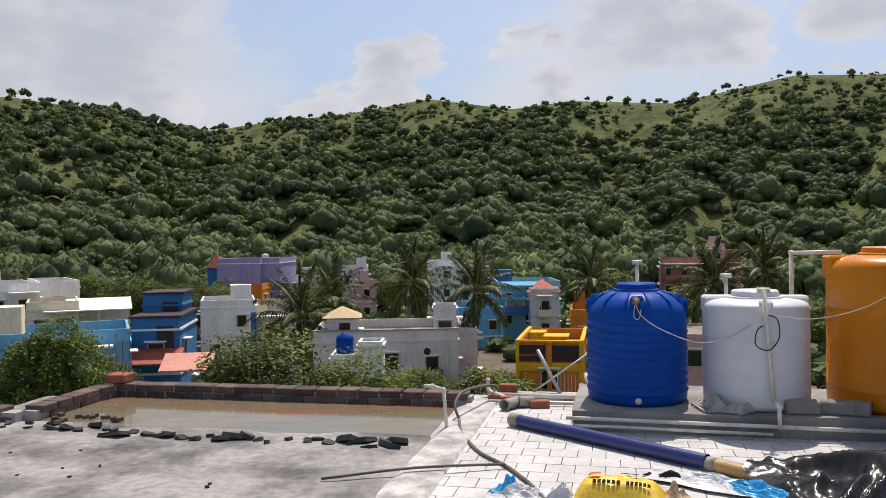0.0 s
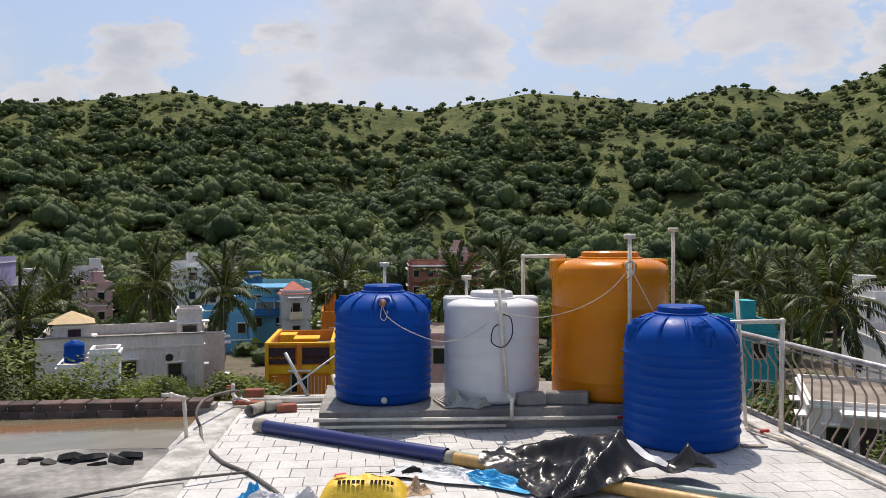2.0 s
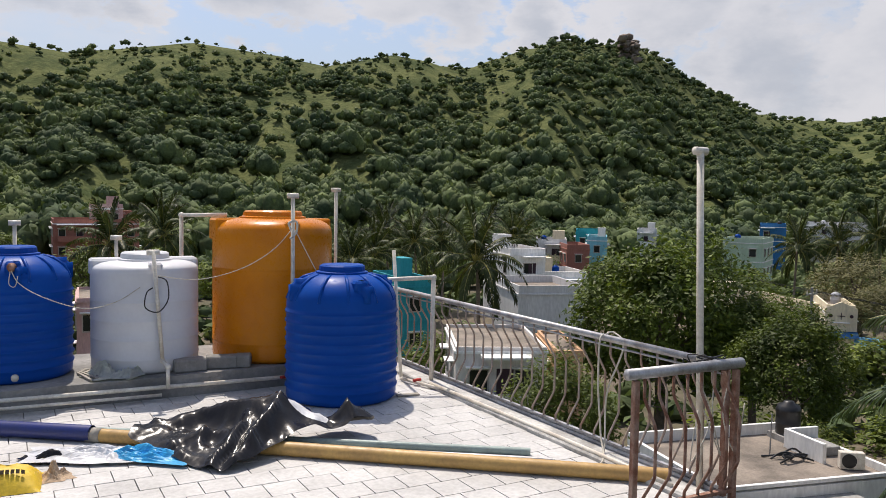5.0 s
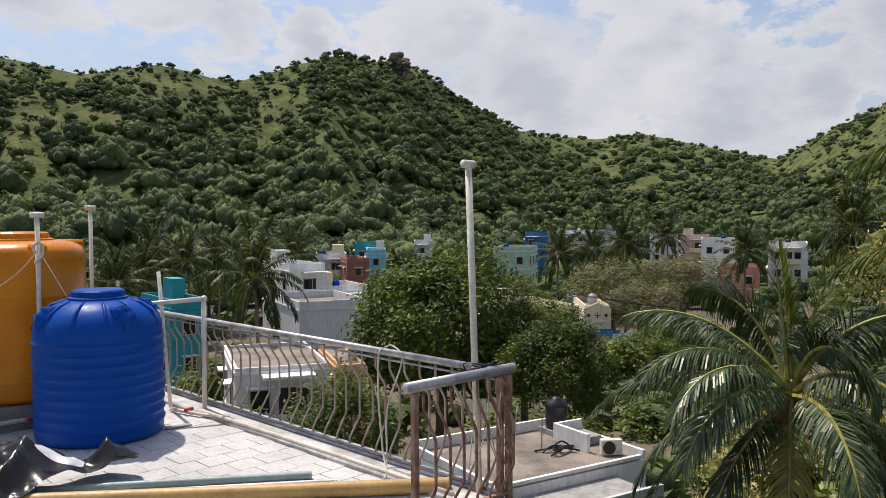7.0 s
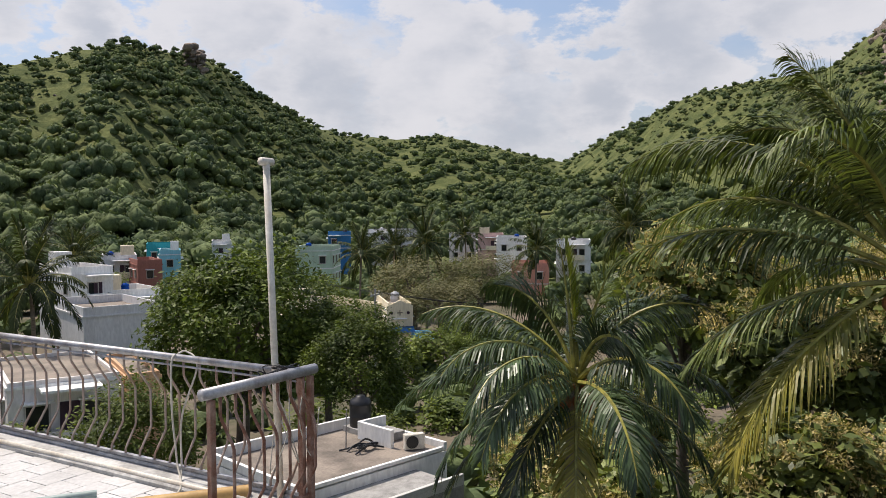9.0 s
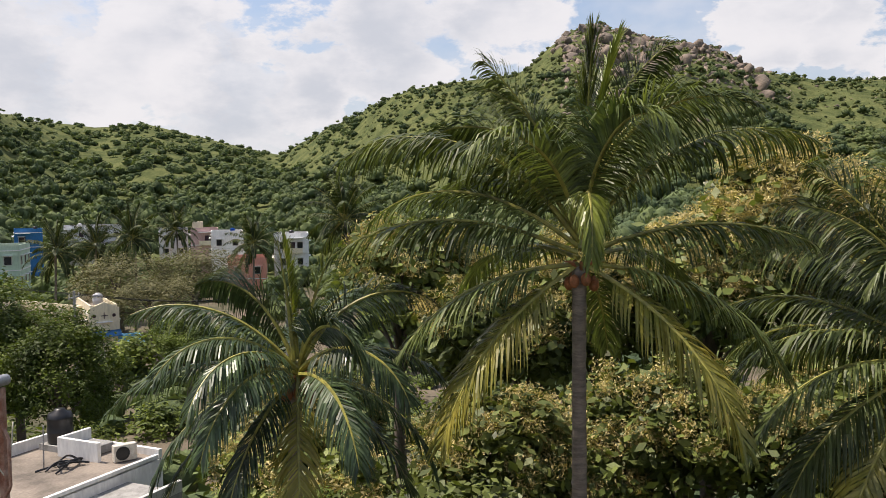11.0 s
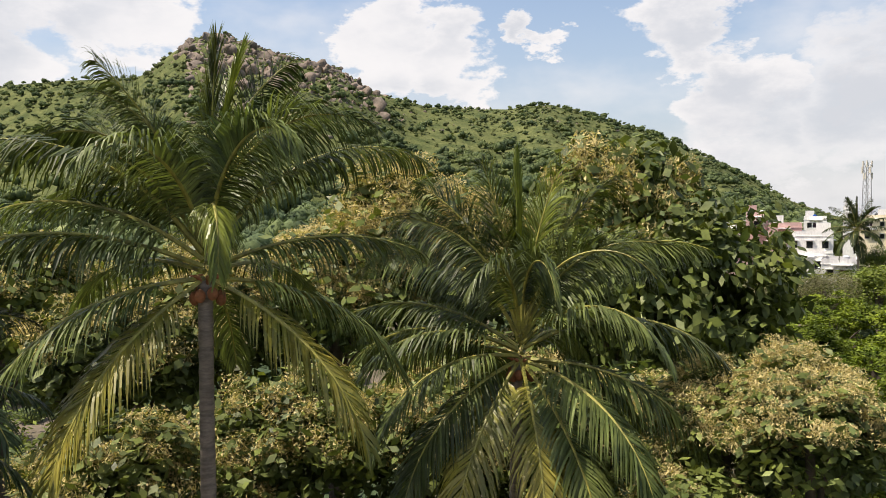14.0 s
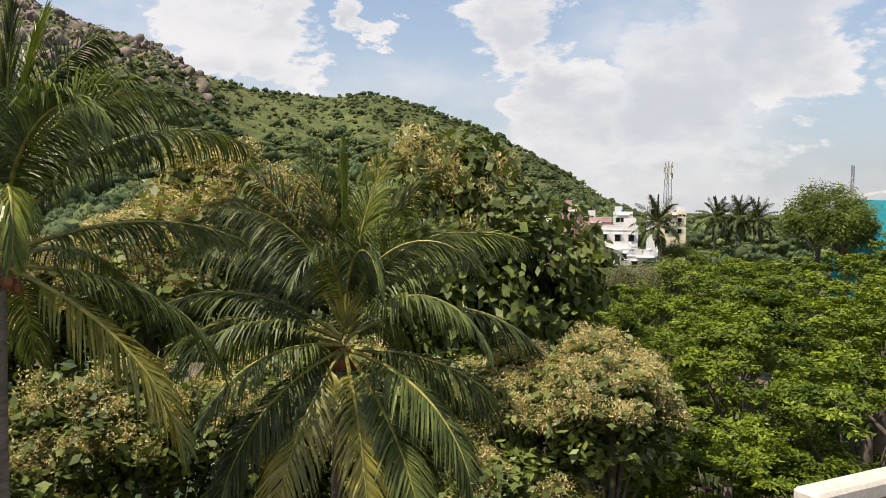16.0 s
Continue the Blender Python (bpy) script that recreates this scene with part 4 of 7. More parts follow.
def hip(w, d, h, eave=0.3):
    bm = bmesh.new()
    b = [bm.verts.new((x * (w / 2 + eave), y * (d / 2 + eave), 0)) for x, y in ((-1, -1), (1, -1), (1, 1), (-1, 1))]
    t = bm.verts.new((0, 0, h))
    bm.faces.new(b[::-1])
    for k in range(4):
        bm.faces.new((b[k], b[(k + 1) % 4], t))
    return bm


def slope(w, d, h, thick=0.1):
    """A lean-to roof sheet that rises to the back."""
    bm = boxes([(0, 0, 0, w, d, thick)])
    for v in bm.verts:
        v.co.z += h * (v.co.y / d + 0.5)
    return bm


ORDER = ["beige", "beigeR", "pent", "towerb", "wtank", "wlow", "bluetop", "bluemid", "bluelow", "whiteL", "whiteL2", "whiteL3", "purple", "purpleR", "orangeblk", "creamA", "creamB", "greyA", "pinkA", "tealA", "whiteM", "whiteM2", "blueB", "lblue", "stone", "yell", "orng2", "brickw", "brickw2", "pinkw", "teal", "whiteR", "greyR", "whiteR3", "nearbeige", "nearpeach"]
IDX = {n: k for k, n in enumerate(ORDER)}
TAN = paint("tan_sheet_roof", (0.56, 0.42, 0.24))
e, body, w, d = at_house(IDX["pent"])
bm = hip(w, d, 0.75, 0.35)
bm.transform(pose(0, 0, body + 0.2))
part("pitched_roof", bm, TAN, e)
part("door", boxes([(0.15, -d / 2 - 0.03, body - 1.2, 0.8, 0.08, 2.0)]), MAROON, e)
e, body, w, d = at_house(IDX["wlow"])
roof_tank(e, -w * 0.1, 0, body + 0.2, 0.55, 1.25, BLUE)
e, body, w, d = at_house(IDX["beige"])
aircon(e, pose(3.1, -d / 2 - 0.2, body - 0.75))
window(e, pose(0.35, -d / 2 - 0.03, body - 1.5))
window(e, pose(3.35, -d / 2 - 0.03, body - 1.75), 0.9)
roof_tank(e, 3.7, -d / 2 - 0.7, body - 3.2, 0.42, 1.3, BLACKT)
part("tank_stand", boxes([(3.7, -d / 2 - 0.6, body - 3.26, 1.0, 1.2, 0.12)]), CONC, e)
part("drain_pipe", tube([(4.6, -d / 2 - 0.06, body), (4.6, -d / 2 - 0.06, body - 5)], 0.06, 6), PVC, e)
part("parapet_cap", boxes([(0, -d / 2 + 0.05, body + 0.84, w + 0.2, 0.34, 0.09)]), CONC, e)
e, body, w, d = at_house(IDX["stone"])
bm = hip(w, d, 1.6, 0.4)
bm.transform(pose(0, 0, body + 0.3))
part("pitched_roof", bm, RTILE, e)
# dark disc: the shade inside the vent is put into its colour
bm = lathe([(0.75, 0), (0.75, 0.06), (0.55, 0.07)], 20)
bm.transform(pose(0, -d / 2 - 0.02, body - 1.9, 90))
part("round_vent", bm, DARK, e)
for n, o in (("bluetop", 0.55), ("bluemid", 0.6)):
    e, body, w, d = at_house(IDX[n])
    part("roof_slab", boxes([(0, 0, body + 0.86, w + o * 0.5, d + o * 0.5, 0.14)]), MAROON, e)
    # dark slab on the wall, painting the shade inside an open doorway
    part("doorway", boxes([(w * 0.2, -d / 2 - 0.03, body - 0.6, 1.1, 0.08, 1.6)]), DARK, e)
e, body, w, d = at_house(IDX["bluemid"])
bm = slope(3.9, 1.9, 0.8)
bm.transform(pose(-0.1, -d / 2 - 1.0, body - 2.1))
part("tiled_lean_to", bm, RTILE, e)
bm = slope(3.2, 2.4, 0.8)
bm.transform(pose(2.5, -d / 2 - 2.6, body - 2.3))
part("orange_sheet_roof", bm, SALMON, e)
e, body, w, d = at_house(IDX["yell"])
h0 = body + 0.8
part("dark_panel", boxes([(-w * 0.27, -d / 2 - 0.06, body + 0.1, w * 0.40, 0.08, 1.0)]), MAROON, e)
part("dark_panel", boxes([(w * 0.24, -d / 2 - 0.06, body + 0.1, w * 0.44, 0.08, 1.0)]), MAROON, e)
for x, ww in ((-w * 0.5, 0.22), (0.0, 0.3), (w * 0.5, 0.3)):
    part("yellow_pillar", boxes([(x, -d / 2 - 0.1, body - 1.6, ww, 0.2, 4.8)]), YELLOW if x else ORNG, e)
part("yellow_band", boxes([(0, -d / 2 - 0.07, body - 0.75, w, 0.14, 0.5)]), YELLOW, e)
part("yellow_coping", boxes([(0, -d / 2 + 0.02, h0 + 0.05, w + 0.3, 0.26, 0.12), (-w / 2, 0, h0 + 0.05, 0.26, d, 0.12), (w / 2, 0, h0 + 0.05, 0.26, d, 0.12)]), YELLOW, e)
part("roof_box", boxes([(-w * 0.3, d * 0.2, body + 0.45, w * 0.28, 1.6, 0.8)], 0.03), YELLOW, e)
part("roof_box", boxes([(w * 0.05, -d * 0.05, body + 0.40, w * 0.34, 1.4, 0.7), (w * 0.05, -d * 0.05, body + 0.78, w * 0.42, 1.8, 0.1)], 0.02), YELLOW, e)
for k in range(7):
    part("window_grille", tube([(w * 0.12 + 0.22 * k, -d / 2 - 0.1, body - 2.8), (w * 0.12 + 0.22 * k, -d / 2 - 0.1, body - 1.2)], 0.02, 4), WHITE, e)
e, body, w, d = at_house(IDX["purple"])
bm = hip(3.0, 3.0, 2.4, 0.1)
bm.transform(pose(-w / 2 - 2.0, 1, body - 0.8))
part("red_spire", bm, RTILE, e)
part("spire_base", boxes([(-w / 2 - 2.0, 1, body - 2.8, 2.6, 2.6, 4.0)]), SEABLUE, e)
roof_tank(e, w * 0.42, 0, body + 0.3, 0.6, 1.2, TWHITE)
e, body, w, d = at_house(IDX["creamB"])
part("blue_pillar", boxes([(-w / 2 - 0.15, -d / 2 - 0.1, body - 1.6, 0.5, 0.4, 3.6)]), SEABLUE, e)
part("parapet_panel", boxes([(0.3, -d / 2 - 0.05, body + 0.35, w * 0.6, 0.06, 0.5)]), PINK, e)
roof_tank(e, w * 0.3, -d * 0.1, body + 0.07, 0.5, 1.0, BLUE)
e, body, w, d = at_house(IDX["lblue"])
for z, o in ((body + 0.7, 1.3), (body - 1.2, 1.8)):
    bm = slope(w * 0.62, o, 0.5, 0.12)
    bm.transform(pose(-w * 0.12, -d / 2 - o / 2, z - 0.5))
    part("sun_roof", bm, SKYBLUE, e)
part("recess", boxes([(-w * 0.1, -d / 2 - 0.04, body - 2.6, w * 0.5, 0.1, 1.8)]), GREYW, e)
part("balcony", boxes([(-w * 0.1, -d / 2 - 0.7, body - 3.6, w * 0.58, 1.4, 0.16), (-w * 0.1, -d / 2 - 1.35, body - 3.1, w * 0.58, 0.1, 0.8)]), SEABLUE, e)
for q in (-0.38, -0.1, 0.18):
    part("column", tube([(w * q, -d / 2 - 1.25, body - 3.6), (w * q, -d / 2 - 1.25, body - 1.3)], 0.12, 8), WHITE, e)
shelter = thing("shelter", pose(-35.2, 80.5, -7.2, 0, 0, 23), "open roof shelter under a white metal sheet", "shelter")
bm = slope(6.2, 5.0, 0.9, 0.08)
bm.transform(pose(0, 0, 2.6))
part("sheet_roof", bm, WHITE, shelter)
for x in (-2.8, 0.0, 2.8):
    part("post", tube([(x, -2.2, -5.4), (x, -2.2, 2.6)], 0.09, 6), CREAM, shelter)
part("back_wall", boxes([(0, 2.4, -1.2, 6.0, 0.2, 8.4)]), WHITE, shelter)
# roof tanks and stair rooms on the other roofs
g = random.Random(33)
for k, (e, body, w, d) in enumerate(built):
    if ORDER[k] in ("pent", "stone", "bluetop", "bluemid", "yell", "wtank", "wlow", "towerb", "purple", "purpleR", "nearbeige", "nearpeach", "greyR", "beige", "beigeR", "orangeblk", "creamB", "whiteL3") if k < len(ORDER) else False:
        continue
    if w > 2.6 and g.random() < 0.75:
        rw = min(2.4, w * 0.4)
        part("stair_room", boxes([(g.choice((-1, 1)) * (w / 2 - rw / 2 - 0.3), d * 0.15, body + 1.1, rw, 2.4, 2.2), ]), e.children[0].data.materials[0], e)
    if w > 1.8 and g.random() < 0.6:
        roof_tank(e, g.uniform(-0.3, 0.3) * w, g.uniform(-0.2, 0.3) * d, body + 0.07, 0.5, 1.15, g.choice((BLACKT, TWHITE, BLUE, BLACKT)))

# cream house with a gable sign panel and blue awnings
AWN = mat("blue_awning", (0.02, 0.16, 0.42), 0.6, scale=3, fine=20)
k = next(i for i, h in enumerate(HOUSES) if h[6] is CREAM and 50 < math.hypot(h[0], h[1]) and h[0] > 50 and h[2] < 3)
e, body, w, d = built[k]
bm = bmesh.new()
pts = [(-w / 2 - 0.15, 0), (w / 2 + 0.15, 0), (w / 2 + 0.15, 2.1), (0, 2.7), (-w / 2 - 0.15, 2.1)]
fr, bk = [bm.verts.new((x, -d / 2 - 0.16, body - 1.6 + z)) for x, z in pts], [bm.verts.new((x, -d / 2 + 0.1, body - 1.6 + z)) for x, z in pts]
bm.faces.new(fr)
bm.faces.new(bk[::-1])
for i in range(5):
    bm.faces.new((fr[i], bk[i], bk[(i + 1) % 5], fr[(i + 1) % 5]))
part("gable_panel", bm, CREAM, e)
for x in (-w * 0.36, w * 0.36):
    bm = lathe([(0.16, 0), (0.16, 0.04), (0.10, 0.045)], 14)
    bm.transform(pose(x, -d / 2 - 0.17, body - 0.2, 90))
    part("roundel", bm, MAROON, e)
part("motif", boxes([(0, -d / 2 - 0.18, body - 0.2, 0.62, 0.04, 0.07), (0, -d / 2 - 0.19, body - 0.2, 0.07, 0.04, 0.62)]), MAROON, e, "plain dark sign motif")
for z in (body - 2.1, body - 5.0):
    bm = slope(w + 0.5, 1.0, 0.45, 0.06)
    bm.transform(pose(0, -d / 2 - 0.5, z))
    part("awning", bm, AWN, e, "blue sheet awning")
bm = slope(3.2, 3.0, 0.7, 0.05)
bm.transform(pose(w / 2 + 1.9, 1.5, body - 4.0))
part("sheet_roof", bm, SKYBLUE, e, "pale blue sheet roof")

# low neighbouring roof with air conditioner, black tank and parapets
nb = thing("house", pose(28.46, 14.3, GROUND - 0.3, 0, 0, -26), "low white house with a weathered flat roof", "house", "town houses")
hz = -7.8 - (GROUND - 0.3)
part("wall", boxes([(0, 0, hz / 2 - 0.05, 7.5, 5.6, hz - 0.1)]), WHITE, nb)
part("roof", boxes([(0, 0, hz - 0.03, 7.2, 5.3, 0.08)]), SLABR, nb)
part("parapet", boxes([(0, 2.72, hz + 0.2, 7.5, 0.16, 0.5)], 0.01), WHITE, nb)
part("parapet", boxes([(3.67, -0.08, hz + 0.12, 0.16, 5.44, 0.34)], 0.01), WHITE, nb)
part("parapet", boxes([(-3.67, -0.08, hz + 0.12, 0.16, 5.44, 0.34)], 0.01), WHITE, nb)
part("kerb", boxes([(0, -2.72, hz + 0.04, 7.1, 0.16, 0.14)], 0.01), WHITE, nb)
part("roof_wall", boxes([(2.2, -0.2, hz + 0.38, 0.16, 2.0, 0.76)], 0.01), WHITE, nb)
part("roof_wall", boxes([(2.9, 0.9, hz + 0.38, 1.5, 0.16, 0.76)], 0.01), WHITE, nb)
part("roof_hatch", boxes([(3.0, 0.1, hz + 0.2, 1.1, 1.2, 0.34)], 0.02), CONC, nb)
part("lower_slab", boxes([(-0.2, -4.1, hz - 0.9, 4.4, 2.6, 0.9)], 0.02), CONC, nb)
part("lower_parapet", boxes([(-0.2, -5.32, hz - 0.25, 4.4, 0.16, 0.4)], 0.01), PLAST, nb)
part("lower_wall", boxes([(-0.2, -4.1, (hz - 1.35) / 2, 4.3, 2.5, hz - 1.35)]), WHITE, nb)
aircon(nb, pose(2.75, -1.9, hz + 0.34, 0, 0, -25))
roof_tank(nb, 3.0, 1.8, hz + 0.25, 0.48, 1.35, BLACKT)
part("tank_stand", boxes([(3.0, 1.8, hz + 0.12, 1.1, 1.1, 0.26)]), CONC, nb)
part("antenna_pole", tube([(0.9, 0.2, hz), (0.95, 0.2, hz + 1.6)], 0.03, 6), STEEL, nb)
for q in range(7):
    rq = random.Random(q)
    part("dead_branch", tube(smooth_curve([(0.9 + rq.uniform(-.7, .7), -0.4 + rq.uniform(-.6, .6), hz + 0.06), (1.3 + rq.uniform(-.7, .7), -0.5 + rq.uniform(-.5, .5), hz + 0.28), (1.7 + rq.uniform(-.7, .7), -0.6 + rq.uniform(-.5, .5), hz + 0.10)], 4), 0.04, 5), BLACKT, nb)
window(nb, pose(-0.6, -5.42, hz - 1.5), 0.7)
window(nb, pose(-1.5, -2.83, hz - 1.4), 0.8)

# turquoise shed, lattice mast and thin mast far off
shed = thing("shed", pose(46.0, -128.0, GROUND, 0, 0, -157), "large turquoise sheet-metal shed", "shed")
part("wall", boxes([(0, 0, 8.0, 17, 20, 16.0)]), AQUAR, shed)
bm = bmesh.new()
arc = [(-9 + 18 * k / 10, 15.8 + 1.7 * math.sin(math.pi * k / 10)) for k in range(11)]
fr, bk = [bm.verts.new((x, -10.3, z)) for x, z in arc], [bm.verts.new((x, 10.3, z)) for x, z in arc]
lo = [bm.verts.new((x, -10.3, z - 0.4)) for x, z in arc]
for a in range(10):
    bm.faces.new((fr[a], fr[a + 1], bk[a + 1], bk[a]))
    bm.faces.new((lo[a], lo[a + 1], fr[a + 1], fr[a]))
part("roof", bm, WHITE, shed)


def lattice(x, y, top, w0, w1, label):
    e = thing("lattice_mast", pose(x, y, GROUND), label, "mast", "far masts")
    h = top - GROUND
    n = 14
    bars = []
    for sx, sy in ((-1, -1), (1, -1), (1, 1), (-1, 1)):
        part("leg", tube([(sx * w0, sy * w0, 0), (sx * w1, sy * w1, h)], 0.11, 5), STEEL, e)
    for k in range(n):
        z0, z1 = h * k / n, h * (k + 1) / n
        a, b = w0 + (w1 - w0) * k / n, w0 + (w1 - w0) * (k + 1) / n
        bm = bmesh.new()
        for q in range(4):
            c0, c1 = [(-1, -1), (1, -1), (1, 1), (-1, 1)][q], [(-1, -1), (1, -1), (1, 1), (-1, 1)][(q + 1) % 4]
            tube([(c0[0] * a, c0[1] * a, z0), (c1[0] * b, c1[1] * b, z1)], 0.06, 4, bm)
        part("brace", bm, STEEL, e)
    return e, h


e, h = lattice(167, -249, 18.6, 1.3, 0.75, "grey lattice phone mast with antennas")
for q in range(9):
    a = q * 2 * math.pi / 9
    part("antenna", boxes([(1.5 * math.cos(a), 1.5 * math.sin(a), h - 0.5 - 2.0 * (q % 3), 0.35, 0.35, 2.2)]), PVC, e)
lattice(122, -296, 18.8, 0.5, 0.35, "thin lattice mast on the horizon")

# ---- palms ----
# deeper green leaf, darkened further for the backlit side of the first palm
DEEPSHADE = mat("deep_green_shaded_palm_leaf", (0.078, 0.118, 0.046), 0.36, col2=(0.030, 0.050, 0.022), scale=0.8, fine=9, bump=0, isl=0.45, rnd=0.3, trans=0.2, spec=0.4)
YOUNG = mat("young_palm_leaf", (0.19, 0.22, 0.036), 0.38, col2=(0.09, 0.125, 0.024), scale=0.8, fine=9, bump=0, isl=0.3, rnd=0.2, trans=0.3, spec=0.35)
PALM = mat("palm_leaf", (0.150, 0.182, 0.054), 0.44, col2=(0.052, 0.076, 0.024), scale=0.8, fine=9, bump=0, isl=0.45, rnd=0.3, trans=0.24, spec=0.3)
PALMY = mat("yellowing_palm_leaf", (0.34, 0.29, 0.05), 0.42, col2=(0.15, 0.16, 0.03), scale=0.8, fine=9, bump=0, isl=0.3, trans=0.22)
FARPALM = mat("far_palm_leaf", (0.062, 0.082, 0.022), 0.5, col2=(0.030, 0.044, 0.013), scale=0.8, fine=9, bump=0, isl=0.3, rnd=0.3, trans=0.2, spec=0.2)
STALK = mat("palm_stalk", (0.36, 0.33, 0.07), 0.5, col2=(0.16, 0.15, 0.04), scale=4, fine=30, bump=0.1)
TRUNK = mat("palm_trunk", (0.29, 0.235, 0.185), 0.9, col2=(0.16, 0.13, 0.105), scale=3, fine=20, bump=0.5, stretch=(1, 1, 4))
BARK = mat("tree_bark", (0.14, 0.11, 0.085), 0.9, col2=(0.08, 0.065, 0.05), scale=4, fine=25, bump=0.5)
HUSK = mat("palm_husk", (0.36, 0.13, 0.05), 0.8, col2=(0.20, 0.08, 0.03), scale=8, fine=40, bump=0.4)


def frond_mesh(rise, length, seed, material, pairs=84, leaf=1.26, fall=60.0, width=0.056, spread=1.0):
    """One frond in its own upright plane: an arching stalk and two combs of leaflets that hang from it."""
    g = np.random.default_rng(seed)
    n = 20
    pairs = int(pairs * 1.35) if rise > 58 else pairs
    pts, tang = [np.zeros(3)], []
    sway = g.uniform(-0.12, 0.12)
    for k in range(n):
        s = (k + 0.5) / n
        a = radians(max(rise - fall * s ** 1.5, -86))
        d = np.array([math.cos(a), sway * s, math.sin(a)])
        tang.append(d / np.linalg.norm(d))
        pts.append(pts[-1] + tang[-1] * length / n)
    tang.append(tang[-1])
    pts, tang = np.array(pts), np.array(tang)
    bm = tube(pts, 0.02, 5, radii=[0.050 * (1 - 0.9 * k / n) + 0.004 for k in range(n + 1)])
    V = [v.co[:] for v in bm.verts]
    bm.verts.index_update()
    F = [[v.index for v in f.verts] for f in bm.faces]
    bm.free()
    stalk_faces = len(F)
    width *= length / 4.6
    twist = g.uniform(-0.45, 0.45) if rise < 60 else g.choice((-1, 1)) * g.uniform(0.7, 1.45)
    side0 = np.array([0.0, 1.0, 0.0])
    for k in range(pairs):
        s = 0.17 + 0.82 * (k + 0.5 * g.random()) / pairs
        x = s * n
        i = min(int(x), n - 1)
        p = pts[i] + (pts[i + 1] - pts[i]) * (x - i)
        t = tang[i]
        up = np.cross(side0, t) * -1
        level = abs(t[0])
        open_ = radians(72 - 44 * s) * spread
        L0 = leaf * np.interp(s, [0.15, 0.35, 0.6, 0.85, 1.0], [0.62, 1.0, 1.0, 0.72, 0.38]) * length / 4.6
        for sgn in (-1, 1):
            if g.random() < 0.035:
                continue
            L = L0 * g.uniform(0.86, 1.1)
            side = side0 * sgn * math.cos(twist) + up * math.sin(twist) * sgn
            d = side * math.sin(open_) + t * math.cos(open_) + (up * math.cos(twist) - side0 * math.sin(twist)) * 0.20 * spread + g.normal(size=3) * 0.05
            d /= np.linalg.norm(d)
            q, pos, o = d.copy(), p.copy(), len(V)
            wv = np.cross(d, up)
            wv /= np.linalg.norm(wv)
            wv = wv * 0.85 + up * 0.3 * g.uniform(-1, 1)
            sag = (0.08 + 0.56 * level) * g.uniform(0.65, 1.3) * (1 if spread > 0.5 else 0.2)
            for m, wk in enumerate((0.6, 1.0, 0.75)):
                V.append(tuple(pos - wv * width * wk * 0.5))
                V.append(tuple(pos + wv * width * wk * 0.5))
                q = q + np.array([0, 0, -sag * (0.6 + 0.5 * m)])
                q /= np.linalg.norm(q)
                pos = pos + q * L / 3
            V.append(tuple(pos))
            F += [[o, o + 2, o + 3, o + 1], [o + 2, o + 4, o + 5, o + 3], [o + 4, o + 6, o + 5]]
    me = bpy.data.meshes.new("frond")
    me.from_pydata(V, [], F)
    me.materials.append(material)
    me.materials.append(STALK)
    me.polygons.foreach_set("material_index", [1] * stalk_faces + [0] * (len(F) - stalk_faces))
    return me


FAR_FRONDS = [frond_mesh(a, 4.4, 300 + a, FARPALM, 32, 1.0, 30 + 0.7 * (80 - abs(a)), 0.13) for a in (80, 62, 44, 26, 8, -14, -40)]


def trunk_mesh(top, r0=0.21, r1=0.14, lean=0.4, rings=40):
    bm = bmesh.new()
    n = rings * 2
    pts, rad = [], []
    for k in range(n + 1):
        s = k / n
        pts.append((lean * (1 - s) ** 2, lean * 0.5 * math.sin(s * 2.4), -top * (1 - s)))
        rad.append((r0 + (r1 - r0) * min(1, s * 1.3)) * (1.06 if k % 2 else 0.97))
    return tube(pts, 0, 12, bm, rad)


def palm(x, y, z, fronds, seed, label, lean=0.4, shaft=0.85):
    """A coconut palm: ringed trunk, fronds from upright young ones to hanging old ones, husks at the heart.
    fronds: turn against the line of sight from the terrace (0 to its right, 90 away), rise, fall along the arch, length, leaf."""
    g = random.Random(seed)
    e = thing("coconut_palm", pose(x, y, z), label, "palm tree", "coconut palms")
    part("trunk", trunk_mesh(z - GROUND, lean=lean), TRUNK, e, smooth=True)
    across = math.degrees(math.atan2(y, x)) - 90
    for k, (turn, rise, fall, length, leaf) in enumerate(fronds):
        material = {"y": YOUNG, "g": PALM, "d": DEEPSHADE, "o": PALMY, "s": YOUNG}[leaf]
        ob = new("frond", frond_mesh(rise, length, seed * 100 + k, material, fall=fall, spread=0.28 if leaf == "s" else 0.62 if leaf == "y" else 1.0))
        ob.parent = e
        a = radians(across + turn)
        ob.matrix_basis = pose(0.07 * math.cos(a), 0.07 * math.sin(a), 0.05 + shaft * max(rise, 0) / 90, g.uniform(-4, 4), 0, across + turn)
    for k in range(9):
        a = k * 2.4
        bm = bmesh.new()
        bmesh.ops.create_icosphere(bm, subdivisions=2, radius=0.105, matrix=pose(0.26 * math.cos(a), 0.26 * math.sin(a), -0.24 - 0.04 * (k % 4)) @ Matrix.Diagonal((1, 1, 1.3, 1)))
        part("coconut", bm, HUSK, e, smooth=True)
    for k in range(7):
        a = k * 0.9 + 0.3
        part("spathe", tube([(0.08 * math.cos(a), 0.08 * math.sin(a), -0.1), (0.22 * math.cos(a), 0.22 * math.sin(a), 0.08), (0.34 * math.cos(a), 0.34 * math.sin(a), 0.10)], 0, 6, None, [0.03, 0.045, 0.008]), HUSK, e, smooth=True)
    return e


